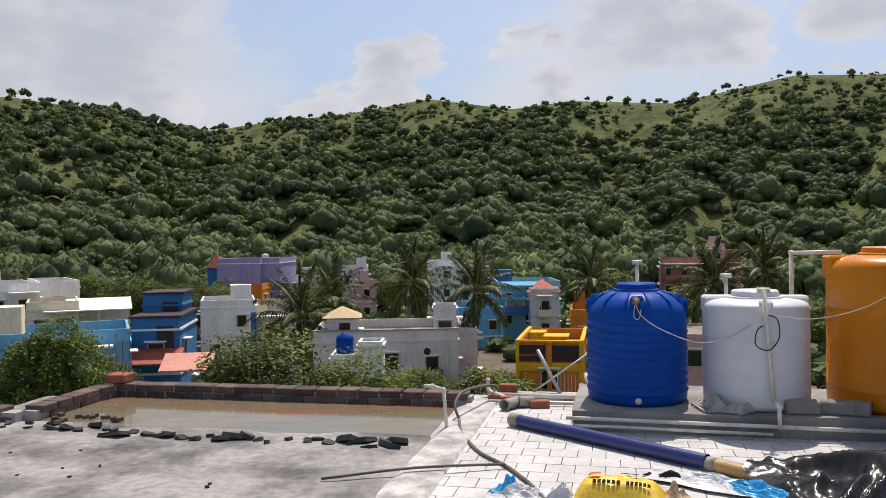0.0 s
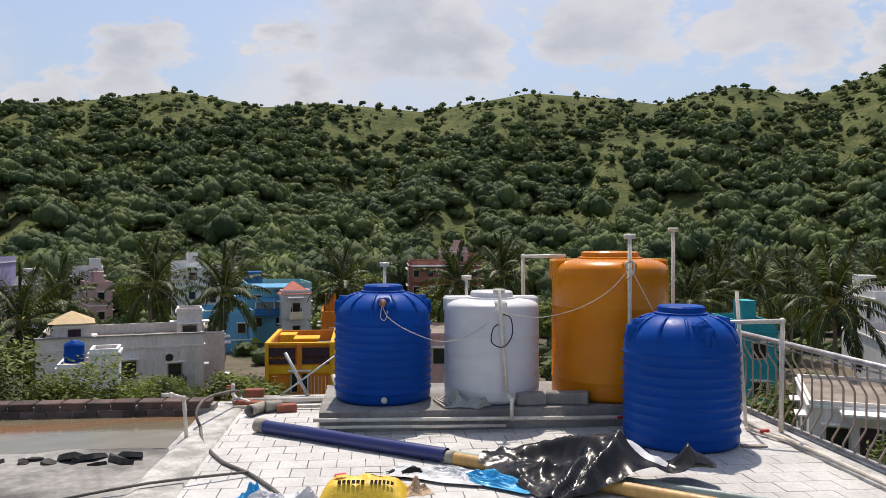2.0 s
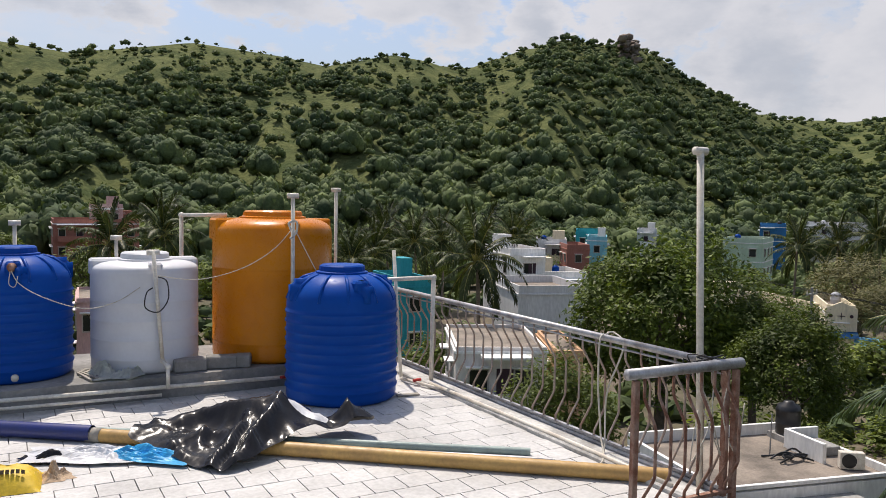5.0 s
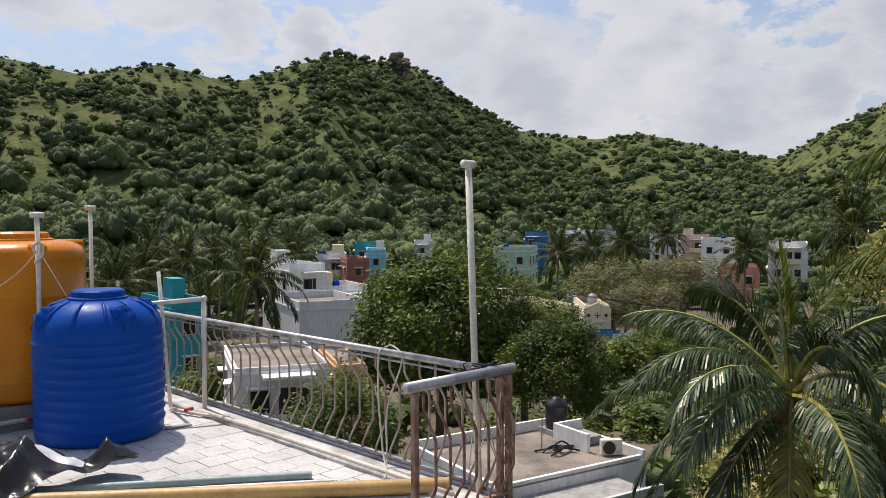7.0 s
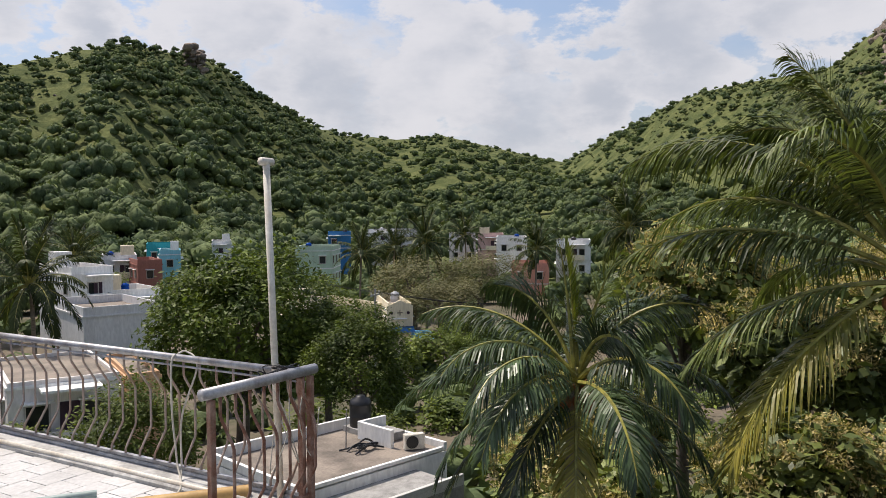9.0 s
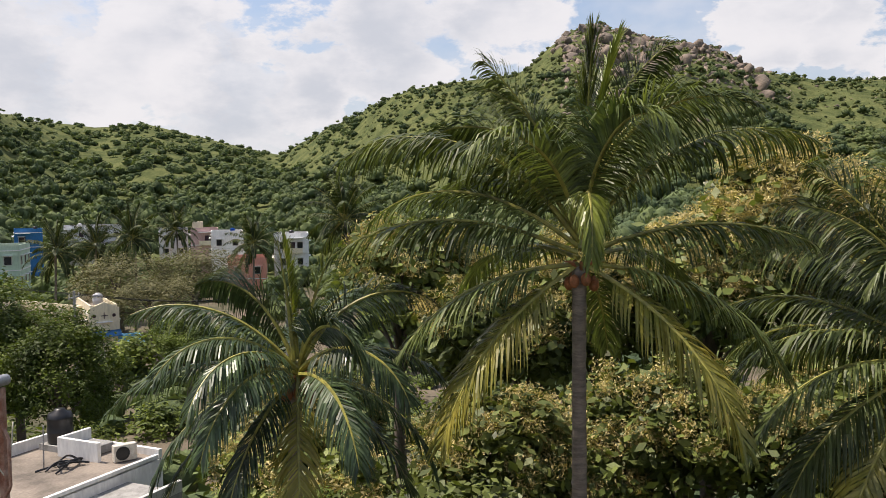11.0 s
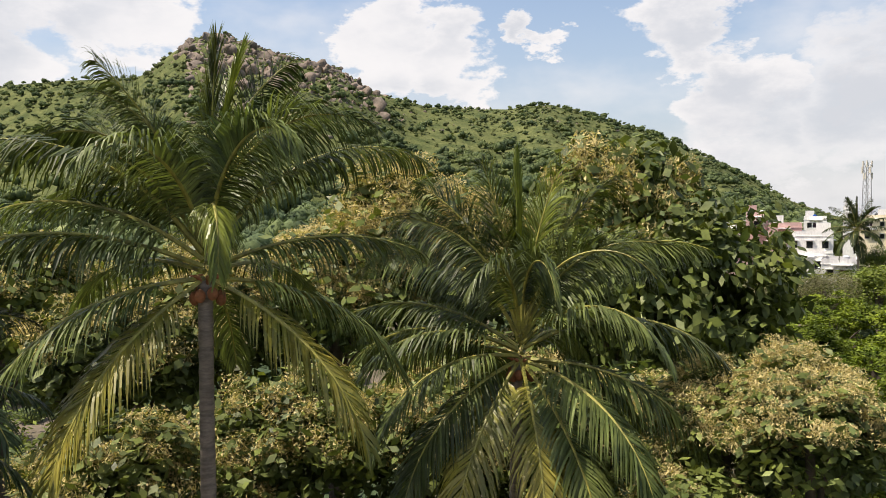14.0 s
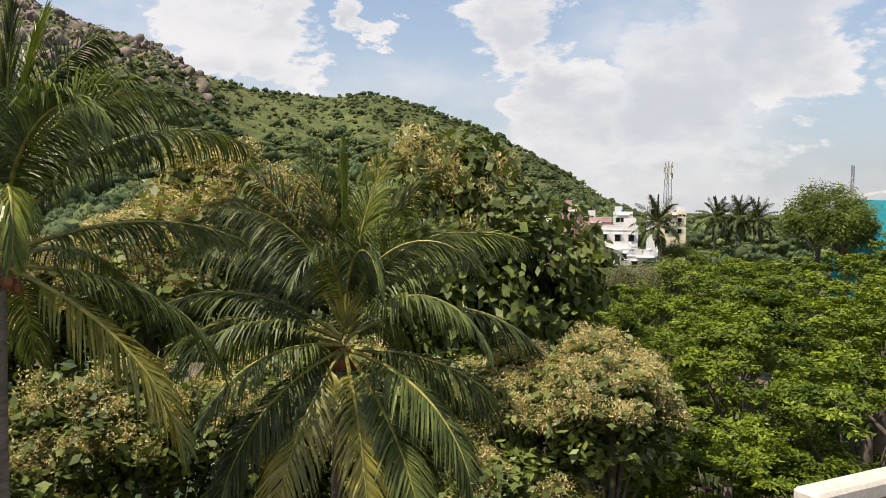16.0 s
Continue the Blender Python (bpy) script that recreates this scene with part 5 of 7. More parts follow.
DARK_BACK = [(230, 34, 95, 3.4, "d"), (-70, 12, 80, 3.5, "d"), (-50, 36, 110, 3.4, "d"), (190, -22, 50, 3.5, "d"), (-20, -28, 50, 3.5, "d"), (240, -18, 60, 3.4, "d"), (120, 10, 60, 3.31, "d")]
DARK_CROWN = [(180, 86, 6, 2.5, "y"), (0, 80, 20, 2.5, "y"), (100, 84, 20, 2.5, "y"), (180, 50, 75, 3.59, "d"), (183, 18, 65, 3.68, "d"), (3, 60, 95, 3.4, "d"), (-10, 28, 100, 3.59, "d"), (-60, 60, 150, 3.04, "d"), (-90, -40, 40, 3.31, "o"),
              (-30, 0, 75, 3.59, "d"), (210, 2, 75, 3.59, "d"), (-120, 20, 95, 3.5, "d"), (140, 62, 80, 3.31, "d"), (50, 55, 80, 3.31, "d"), (90, 30, 70, 3.31, "d"), (20, -10, 60, 3.31, "d"), (160, -10, 60, 3.31, "d"), (-150, 42, 95, 3.31, "d")]
TALL_CROWN = [(20, 88, 4, 3.8, "s"), (60, 84, 12, 3.8, "y"), (172, 74, 30, 3.9, "g"), (165, 70, 110, 4.7, "g"), (5, 84, 50, 4.1, "g"), (-20, 76, 110, 4.6, "g"), (8, 54, 78, 5.2, "g"), (185, 54, 88, 5.5, "g"), (190, 24, 60, 5.1, "g"),
              (-6, 22, 48, 4.3, "g"), (-85, 55, 160, 3.4, "y"), (200, -3, 66, 4.7, "g"), (218, -28, 46, 4.6, "o"), (-38, -22, 50, 4.7, "o"), (-15, -3, 64, 4.5, "g"), (60, 62, 75, 4.6, "g"), (110, 66, 80, 4.6, "g"), (90, 30, 60, 4.6, "g")]
TALL_BACK = [(185, 80, 60, 3.5, "g"), (-5, 80, 80, 3.7, "g"), (30, 70, 60, 4.4, "g"), (150, 60, 80, 4.5, "g"), (130, 12, 60, 4.6, "g"), (50, 10, 60, 4.4, "g"), (80, -15, 50, 4.2, "g"), (-60, 72, 110, 4.2, "g"), (-125, 66, 110, 4.2, "g"), (140, 46, 85, 4.7, "g"), (175, 38, 80, 4.9, "g")]
LOW_CROWN = [(90, 88, 4, 4.0, "s"), (170, 83, 14, 4.1, "y"), (10, 84, 16, 4.0, "y"), (15, 74, 40, 4.4, "y"), (160, 74, 48, 4.5, "g"), (178, 62, 100, 4.7, "g"), (0, 58, 80, 5.2, "g"), (-70, 80, 155, 3.9, "g"), (-30, 72, 125, 4.5, "g"),
             (180, 34, 66, 4.7, "g"), (-8, 30, 100, 5.7, "g"), (200, 26, 118, 5.3, "g"), (-20, 2, 62, 5.1, "g"), (-80, -30, 48, 4.9, "o"), (-60, -28, 50, 4.9, "g"), (-115, -25, 55, 4.9, "o"), (50, 55, 80, 4.6, "g"), (90, 40, 70, 4.6, "g")]
LOW_BACK = [(190, 74, 80, 4.4, "g"), (-5, 66, 95, 4.7, "g"), (60, 72, 50, 4.4, "g"), (225, -14, 60, 4.8, "g"), (130, 50, 80, 4.6, "g"), (70, 15, 60, 4.6, "g"), (110, 0, 60, 4.4, "g"), (150, 10, 60, 4.4, "g"), (35, -10, 50, 4.4, "g"), (-110, 70, 120, 4.0, "g"), (-35, 44, 120, 4.6, "g"), (-140, 10, 85, 4.8, "g"), (-45, -6, 62, 5.0, "g"), (165, 22, 70, 4.6, "g")]
palm(15.92, 2.54, -1.75, DARK_CROWN + DARK_BACK, 3, "coconut palm with dark glossy arching fronds", 0.2, 0.35)
palm(15.64, -3.15, 0.45, TALL_CROWN + TALL_BACK, 8, "tall coconut palm with a full drooping crown", 0.1)
palm(15.86, -10.53, -1.85, LOW_CROWN + LOW_BACK, 12, "coconut palm with yellowing lower fronds", 0.3)


def far_palm_proto():
    e = thing("coconut_palm", pose(0, 0, -60), "coconut palm standing among the town houses", "palm tree", "coconut palms")
    part("trunk", trunk_mesh(14, 0.2, 0.13, 0.8, 8), TRUNK, e, smooth=True)
    for k in range(27):
        ob = new("frond", FAR_FRONDS[min(int(k / 27 * 7), 6)])
        ob.parent = e
        ob.matrix_basis = pose(0, 0, 0.1, 0, 0, k * 137.5)
    return e


FAR_PALMS = [(-2.9, 71.9, -2.3), (2.6, 65.9, -2.6), (15.4, 83.5, -3.0), (-11.2, 61.2, -4.2), (-10.2, 70.5, -3.6), (24.0, 70.9, -2.5), (30.0, 74.0, -1.8), (38.1, 39.6, -2.4), (60.6, 79.5, -2.2), (95.8, 43.3, -3.2), (94.2, 33.9, -1.6), (107.8, 22.5, -3.0), (84.7, 7.4, -0.6), (88.0, 81.8, -3.5), (62.2, -90.8, -0.6), (76.2, -129.2, 0.0), (70.4, -132.5, 0.0), (73, -131, 0.3), (60.8, 74.0, -3.2), (79.8, 75.7, -3.0), (69.8, 6.6, 0.6), (69.4, 79.0, -3.2), (134, 40.8, -1.6), (102, 41.2, -2.8), (52, 70, -4), (46, 66, -4.5)]
g = random.Random(4)
proto_palm = far_palm_proto()
for k, (x, y, z) in enumerate(FAR_PALMS):
    m = pose(x, y, z, 0, 0, g.uniform(0, 360))
    if k == 0:
        proto_palm.matrix_world = m
    else:
        copy_thing(proto_palm, m)


# ---- broadleaf trees ----
def leafy(clumps, per, leaf, seed, spread=0.16, up=0.8, flat=0.8, hang=0.0, layer=1.0, shape=0.42):
    """A crown of radius 1 built from sprays of single leaves; arrays of verts and quads."""
    g = np.random.default_rng(seed)
    d = g.normal(size=(clumps, 3))
    d /= np.linalg.norm(d, axis=1)[:, None]
    d[:, 2] = np.where(d[:, 2] < -0.8, -d[:, 2] * 0.7, d[:, 2])
    lobes = g.normal(size=(7, 3))
    lobes /= np.linalg.norm(lobes, axis=1)[:, None]
    rad = (0.66 + 0.36 * np.max(np.clip(d @ lobes.T, 0, 1) ** 4, axis=1)) * g.uniform(0.55, 1.0, clumps) ** 0.35
    c = d * rad[:, None]
    n = clumps * per
    off = np.clip(g.normal(size=(n, 3)), -1.9, 1.9) * spread * (1, 1, layer)
    p = np.repeat(c, per, 0) + off
    out = np.repeat(d, per, 0)
    nrm = out * 0.5 + np.array([0, 0, up]) + g.normal(size=(n, 3)) * 0.55
    nrm /= np.linalg.norm(nrm, axis=1)[:, None]
    a = g.normal(size=(n, 3)) + out * 0.6 + off * 4 + np.array([0, 0, -hang])
    a -= nrm * np.sum(a * nrm, 1)[:, None]
    a /= np.linalg.norm(a, axis=1)[:, None]
    b = np.cross(nrm, a)
    s = leaf * g.uniform(0.65, 1.25, (n, 1))
    V = np.stack([p - a * s * 0.5, p + b * s * shape * 0.5 - nrm * s * 0.05, p + a * s * 0.5 - nrm * s * 0.12, p - b * s * shape * 0.5 - nrm * s * 0.05], 1).reshape(-1, 3)
    V = V * (1, 1, flat)
    F = np.arange(4 * n).reshape(-1, 4)
    return V, F, c * (1, 1, flat)


def crown_mesh(name, arrays, material):
    return raw_mesh(name, arrays[0], arrays[1], material), arrays[2]


NEEM = mat("neem_leaf", (0.120, 0.160, 0.026), 0.55, col2=(0.044, 0.070, 0.015), scale=0.5, fine=5, bump=0, isl=0.4, rnd=0.15, trans=0.28, spec=0.2)
MIXED = mat("town_tree_leaf", (0.150, 0.185, 0.034), 0.6, col2=(0.060, 0.085, 0.018), scale=0.3, fine=5, bump=0, isl=0.4, rnd=0.35, trans=0.25, spec=0.2)
TEAKL = mat("teak_leaf", (0.165, 0.195, 0.045), 0.5, col2=(0.060, 0.088, 0.026), scale=0.6, fine=6, bump=0, isl=0.45, rnd=0.2, trans=0.2, spec=0.3)
BLOOM = mat("teak_bloom", (0.64, 0.53, 0.26), 0.9, col2=(0.46, 0.37, 0.16), scale=0.7, fine=7, bump=0, isl=0.3, trans=0.25)
GULM = mat("rain_tree_leaf", (0.175, 0.225, 0.018), 0.6, col2=(0.040, 0.072, 0.009), scale=0.5, fine=5, bump=0, isl=0.45, rnd=0.15, trans=0.2, spec=0.2)
GREYL = mat("acacia_leaf", (0.20, 0.19, 0.10), 0.75, col2=(0.12, 0.12, 0.06), scale=0.3, fine=5, bump=0, isl=0.4, trans=0.2, spec=0.15)
neem_c = [crown_mesh("crown", leafy(230, 86, 0.074, 40 + s, spread=0.095), NEEM) for s in range(2)]
town_c = [crown_mesh("crown", leafy(80, 32, 0.15, 90 + s, spread=0.14), MIXED) for s in range(3)]
bush_c = [crown_mesh("crown", leafy(170, 74, 0.082, 50 + s, spread=0.11, hang=0.4), MIXED) for s in range(3)]
teak_c = [crown_mesh("crown", leafy(150, 34, 0.15, 60 + s, 0.12, 0.6, 0.85, 0.5, 1.0, 0.55), TEAKL) for s in range(3)]
gulm_c = [crown_mesh("crown", leafy(120, 100, 0.062, 70 + s, 0.056, 0.6, 0.75, 0.0, 0.45, 0.42), GULM) for s in range(3)]
grey_c = [crown_mesh("crown", leafy(150, 70, 0.06, 80, 0.12, 0.7, 0.55), GREYL)]


def bloom_mesh(cs, seed, share, up_only=True, heads=0.013):
    """Loose flower heads of fine sprigs on top of the leaf sprays."""
    g = np.random.default_rng(seed)
    pick = cs[g.random(len(cs)) < share]
    if up_only:
        pick = pick[pick[:, 2] > -0.15]
    k = 330 if share < 0.9 else 520
    n = len(pick) * k
    p = np.repeat(pick * 1.06 + (0, 0, 0.05), k, 0) + np.clip(g.normal(size=(n, 3)), -1.7, 1.7) * (0.085, 0.085, 0.065)
    a, b = g.normal(size=(n, 3)) * heads, g.normal(size=(n, 3)) * heads * 0.75
    V = np.stack([p - a, p + b, p + a], 1).reshape(-1, 3)
    return raw_mesh("bloom", V, np.arange(3 * n).reshape(-1, 3), BLOOM)


bloom_some = [bloom_mesh(teak_c[s][1], 5 + s, 0.62) for s in range(3)]
bloom_full = bloom_mesh(teak_c[0][1], 9, 1.0, True, 0.011)


def tree(x, y, top, rx, kinds, seed, label, bloom=None, squash=1.0, name="tree", category="tree"):
    """A broadleaf tree whose crown tops out at the given height."""
    g = random.Random(seed)
    crown, cs = kinds[seed % len(kinds)]
    rz = rx * squash
    c = top - rz * 0.75
    e = thing(name, pose(x, y, GROUND, 0, 0, g.uniform(0, 360)), label, category, "broadleaf trees")
    h = c - GROUND
    bm = tube(smooth_curve([(0, 0, -0.1), (0.1, 0.05, h * 0.35), (0.0, 0.1, h * 0.7), (0, 0, h)], 4), 0, 9, None, [0.05 * rx + 0.035 * rx * (1 - k / 12) for k in range(13)])
    for k in range(9):
        t = Vector(cs[(k * 7) % len(cs)])
        t = Vector((t.x * rx, t.y * rx, t.z * rz + h)) * 0.92
        tube(smooth_curve([(0, 0, h * 0.62), (t.x * 0.45, t.y * 0.45, (h * 0.62 + t.z) * 0.52), t], 3), 0, 6, bm, [0.03 * rx * (1 - 0.85 * q / 6) for q in range(7)])
    part("trunk", bm, BARK, e, smooth=True)
    ob = new("crown", crown)
    ob.parent, ob.matrix_basis = e, pose(0, 0, h) @ Matrix.Diagonal((rx, rx, rz, 1))
    if bloom:
        b = new("bloom", bloom)
        b.parent, b.matrix_basis = e, pose(0, 0, h) @ Matrix.Diagonal((rx, rx, rz, 1))
        tagged(b, "tan flower heads")
    return e


tree(38.6, 25.0, 0.4, 5.0, neem_c, 0, "dense dark green neem tree", squash=1.3)
tree(36.8, 16.8, -3.0, 3.0, neem_c, 1, "neem tree crown beside the cream house", squash=1.2)
tree(40.5, 20.5, -2.6, 3.0, neem_c, 2, "dark green neem tree behind the railing")
tree(-6.0, 24.5, -1.0, 2.7, bush_c, 0, "light green leafy tree close to the roof")
tree(-3.0, 25.5, -2.1, 2.3, bush_c, 1, "light green leafy tree close to the roof")
tree(-8.4, 24.0, -3.0, 1.5, bush_c, 2, "sparse leafy tree close to the roof")
tree(-12.6, 25.0, -0.65, 1.8, neem_c, 3, "dark shady tree beside the blue house", squash=1.2)
tree(-14.6, 24.6, -2.6, 1.5, bush_c, 4, "dark shady tree beside the blue house")
tree(-10.6, 23.0, -3.2, 1.5, bush_c, 3, "small bushy tree at the wall")
for a, r, z in ((-21.0, 112, -2.4), (-18.4, 108, -2.9), (-15.9, 114, -3.2), (-24.0, 118, -2.0)):
    tree(r * math.sin(radians(a)), r * math.cos(radians(a)), z, 4.6, neem_c, int(r), "dark spreading tree before the lilac house")
tree(-13.6, 24.0, -2.3, 1.6, bush_c, 1, "light bushy tree at the parapet")
tree(-15.8, 25.0, -1.7, 1.9, bush_c, 0, "light bushy tree at the parapet")
tree(-11.6, 27.0, -2.2, 1.4, neem_c, 5, "dark shady tree beside the blue house")
tree(-1.4, 40, -4.6, 1.5, neem_c, 6, "small dark tree by the beige house")
tree(18.4, 15.4, -3.0, 1.9, bush_c, 4, "leafy tree just below the railing", squash=1.2)
tree(24.0, 28.5, -8.0, 2.4, bush_c, 5, "bushy tree below the railing")
tree(21.0, 26.5, -7.6, 2.2, bush_c, 6, "bushy tree below the railing")
for k, (x, y, z, r) in enumerate(((17.5, 12.5, -6.2, 1.9), (20.5, 19.5, -7.0, 2.2), (23.5, 22.5, -7.6, 2.3), (15.5, 16.5, -7.0, 2.0), (26.5, 24.5, -8.0, 2.2), (21.5, 15.5, -7.4, 2.2))):
    tree(x, y, z, r, neem_c if k % 2 else bush_c, k, "dark bushy tree filling the yard below")
tree(49.9, 14.6, -4.6, 2.3, neem_c, 7, "round green tree behind the low roof")
tree(44.0, 9.5, -7.0, 2.6, bush_c, 8, "round light green tree")
tree(38.0, 7.0, -7.0, 2.8, neem_c, 8, "dark green tree in the undergrowth")
tree(89.0, 33.7, -1.4, 6.5, grey_c, 0, "grey-green thorny acacia with a wide crown")
tree(92.0, 26.0, -1.2, 6.0, grey_c, 1, "grey-green thorny acacia with a wide crown")
tree(80.0, 27.0, -3.5, 5.0, grey_c, 2, "grey-green thorny acacia with a wide crown")
# flowering teak behind and under the palms
tree(28.7, -14.2, 3.3, 4.6, teak_c, 0, "teak tree covered in golden tan flowers", bloom_full)
tree(28.5, -10.5, 1.6, 3.6, teak_c, 3, "teak tree covered in golden tan flowers", bloom_full)
tree(26.0, -21.5, 5.2, 4.2, teak_c, 1, "tall teak tree with large drooping leaves", bloom_some[1], 1.3)
tree(22.6, -23.0, 2.6, 3.6, teak_c, 2, "teak tree with large drooping leaves", None, 1.4)
tree(23.5, -19.5, 1.5, 3.4, teak_c, 4, "teak tree with large drooping leaves", None, 1.4)
tree(34.0, 0.9, 1.6, 3.5, teak_c, 1, "teak tree with tan flower heads", bloom_some[1])
tree(30.0, -3.5, -0.5, 3.4, teak_c, 5, "teak tree with tan flower heads", bloom_some[2])
tree(31.0, -7.0, 0.4, 3.4, teak_c, 6, "teak tree with tan flower heads", bloom_full)
TEAKS = [(21.9, -2.4, -3.2, 2.6), (21.9, -7.2, -2.6, 2.6), (22.5, -5.0, -4.2, 2.6), (20.5, -10.0, -3.2, 2.5), (23.0, -13.5, -2.2, 2.9), (19.5, -13.5, -3.8, 2.4), (18.5, -17.0, -3.0, 2.6), (17.0, -6.5, -5.4, 2.2), (19.0, -0.5, -5.0, 2.4), (20.0, 3.0, -5.5, 2.4), (23.5, 3.5, -4.5, 2.8), (27.0, 4.0, -3.6, 3.0), (16.5, -9.0, -6.0, 2.2)]
for k, (x, y, z, r) in enumerate(TEAKS):
    if y > -1 and x < 22:
        tree(x, y, z, r, neem_c if k % 2 else teak_c, 10 + k, "dark leafy tree in the shade of the palms")
        continue
    tree(x, y, z, r, teak_c, 10 + k, "teak tree with tan flower heads in the grove", bloom_some[(10 + k) % 3])
tree(11.0, -14.6, -1.4, 1.9, teak_c, 30, "teak tree heavy with pale tan flowers", bloom_full)
tree(12.9, -14.2, -1.9, 1.9, teak_c, 33, "teak tree heavy with pale tan flowers", bloom_full)
tree(12.2, -12.2, -3.6, 1.9, teak_c, 31, "teak tree with tan flower heads in the grove", bloom_some[1])
for k, (x, y, z, r) in enumerate(((54.0, -62.0, -4.2, 3.4), (50.0, -66.0, -4.0, 3.2), (58.0, -70.0, -4.9, 3.6), (48.0, -58.0, -3.2, 3.0), (52.0, -76.0, -4.4, 3.4), (62.0, -74.0, -5.2, 3.6), (44.0, -60.0, -2.6, 3.0), (47.0, -72.0, -3.6, 3.0))):
    tree(x, y, z, r, grey_c if k % 3 == 0 else town_c, k, "dry grey-green tree before the far houses")
# bright rain trees beyond the coping
GREENS = [(8.8, -19.0, -3.5, 2.8), (11.0, -18.8, -3.7, 2.6), (11.7, -22.0, -0.6, 3.6), (15.5, -27.5, -1.6, 3.6), (9.0, -28.0, -0.1, 4.0), (18.0, -34.0, -0.6, 4.4), (24.5, -37.8, -2.0, 4.2), (26.0, -33.0, -2.6, 3.6), (31.5, -39.0, -2.8, 4.0), (20.0, -45.0, -0.2, 5.0), (13.0, -40.0, 0.4, 5.0), (28.0, -52.0, -1.0, 5.0), (36.0, -50.0, -3.4, 4.6), (20.0, -60.0, 0.4, 6.0), (34.0, -64.0, -1.0, 5.4), (46.0, -62.0, -4.6, 4.6), (9.6, -17.2, -2.9, 2.6), (14.6, -20.5, -3.0, 2.8), (44.0, -76.0, -2.2, 5.5), (26.0, -78.0, 0.6, 6.6), (13.5, -17.2, -4.0, 2.4), (8.0, -21.0, -1.6, 3.0), (12.0, -33.0, -1.0, 3.6), (22.0, -28.5, -3.0, 3.2)]
for k, (x, y, z, r) in enumerate(GREENS):
    tree(x, y, z, r, gulm_c, k, "spreading rain tree with fresh green feathery leaves")
tree(51.4, -114.0, 5.8, 6.0, bush_c, 9, "tall grey-green tree beside the shed")
tree(46.5, -112.0, 3.5, 5.0, bush_c, 10, "grey-green tree beside the shed")
tree(62.0, -96.0, -2.6, 3.5, neem_c, 11, "dark tree before the far houses")
g = random.Random(77)
for k in range(22):
    a, r = g.uniform(-9, 17), g.uniform(46, 60)
    if k > 13:
        a, r = g.uniform(28, 48), g.uniform(40, 60)
    tree(r * math.sin(radians(a)), r * math.cos(radians(a)), 1.65 - r * math.tan(radians(g.uniform(9.0, 11.5) + (4.0 if k > 13 else 0.0))), g.uniform(1.6, 2.4), town_c, k, "low leafy tree filling a yard")
# trees among the houses
g = random.Random(21)
k = 0
while k < 48:
    a, r = g.uniform(-30, 92), g.uniform(48, 150)
    x, y = r * math.sin(radians(a)), r * math.cos(radians(a))
    if any(math.hypot(x - h[0], y - h[1]) < 4.2 + 0.5 * max(h[2], h[3]) for h in HOUSES):
        continue
    # keep the sight of a house's front free
    if any(abs(a - math.degrees(math.atan2(h[0], h[1]))) < math.degrees(h[2] / 2 / math.hypot(h[0], h[1])) + 1.0 and 0 < math.hypot(h[0], h[1]) - r < 28 for h in HOUSES) and g.random() < 0.85:
        continue
    top = -8.4 + 5.0 * (r - 48) / 100 + g.uniform(-1.5, 1.0) - (1.8 if a > 52 else 0)
    tree(x, y, top, g.uniform(2.4, 4.2), town_c, k, "leafy green tree among the town houses")
    k += 1
# continuous low woods at the hills' foot and beyond
az = rng.uniform(-36, 142, 1500)
r = rng.uniform(125, 235, len(az))
p = spot(az, r)
size = rng.uniform(2.2, 4.5, len(az))
p[:, 2] += np.where(r < 190, size * 0.2, size * 0.6 + 1.5)
ok = np.array([all((q[0] - h[0]) ** 2 + (q[1] - h[1]) ** 2 > 64 for h in HOUSES) for q in p])
tagged(scatter("town_woods", mid_shapes, p[ok], size[ok], WOOD_LEAF, 6), "dark trees between town and hills", "woods", kind="stuff")
az = rng.uniform(134, 175, 1300)
r = np.where(az < 149, rng.uniform(240, 460, len(az)), rng.uniform(115, 420, len(az)))
p = spot(az, r)
size = rng.uniform(1.8, 3.6, len(az))
p[:, 2] += size * 0.6 + np.where(az < 149, 3.5, 7.0) * rng.uniform(0.1, 1.05, len(az))
tagged(scatter("plain_woods", mid_shapes, p, size, WOOD_LEAF, 7), "green trees over the plain", "woods", kind="stuff")
az = rng.uniform(-36, 175, 1900)
r = np.where(az < 60, rng.uniform(22, 175, len(az)), rng.uniform(14, 130, len(az)))
p = spot(az, r)
size = rng.uniform(1.0, 2.2, len(az))
p[:, 2] += size * 0.4
ok = np.array([all((q[0] - h[0]) ** 2 + (q[1] - h[1]) ** 2 > 36 for h in HOUSES) for q in p])
tagged(scatter("undergrowth", low_shapes, p[ok], size[ok], WOOD_LEAF, 8), "dark undergrowth beneath the trees", "undergrowth", kind="stuff")

# ---- street poles and wires in the town ----
def street_pole(x, y, top):
    e = thing("utility_pole", pose(x, y, GROUND), "grey concrete utility pole with a cross arm", "pole", "utility poles")
    h = top - GROUND
    part("shaft", tube([(0, 0, 0), (0, 0, h)], 0, 8, None, [0.16, 0.10]), CONC, e)
    part("cross_arm", boxes([(0, 0, h - 0.5, 1.8, 0.1, 0.12)]), STEEL, e)
    for k in (-0.8, 0.0, 0.8):
        part("insulator", tube([(k, 0, h - 0.44), (k, 0, h - 0.2)], 0.05, 6), PVC, e)
    return Vector((x, y, top - 0.25))


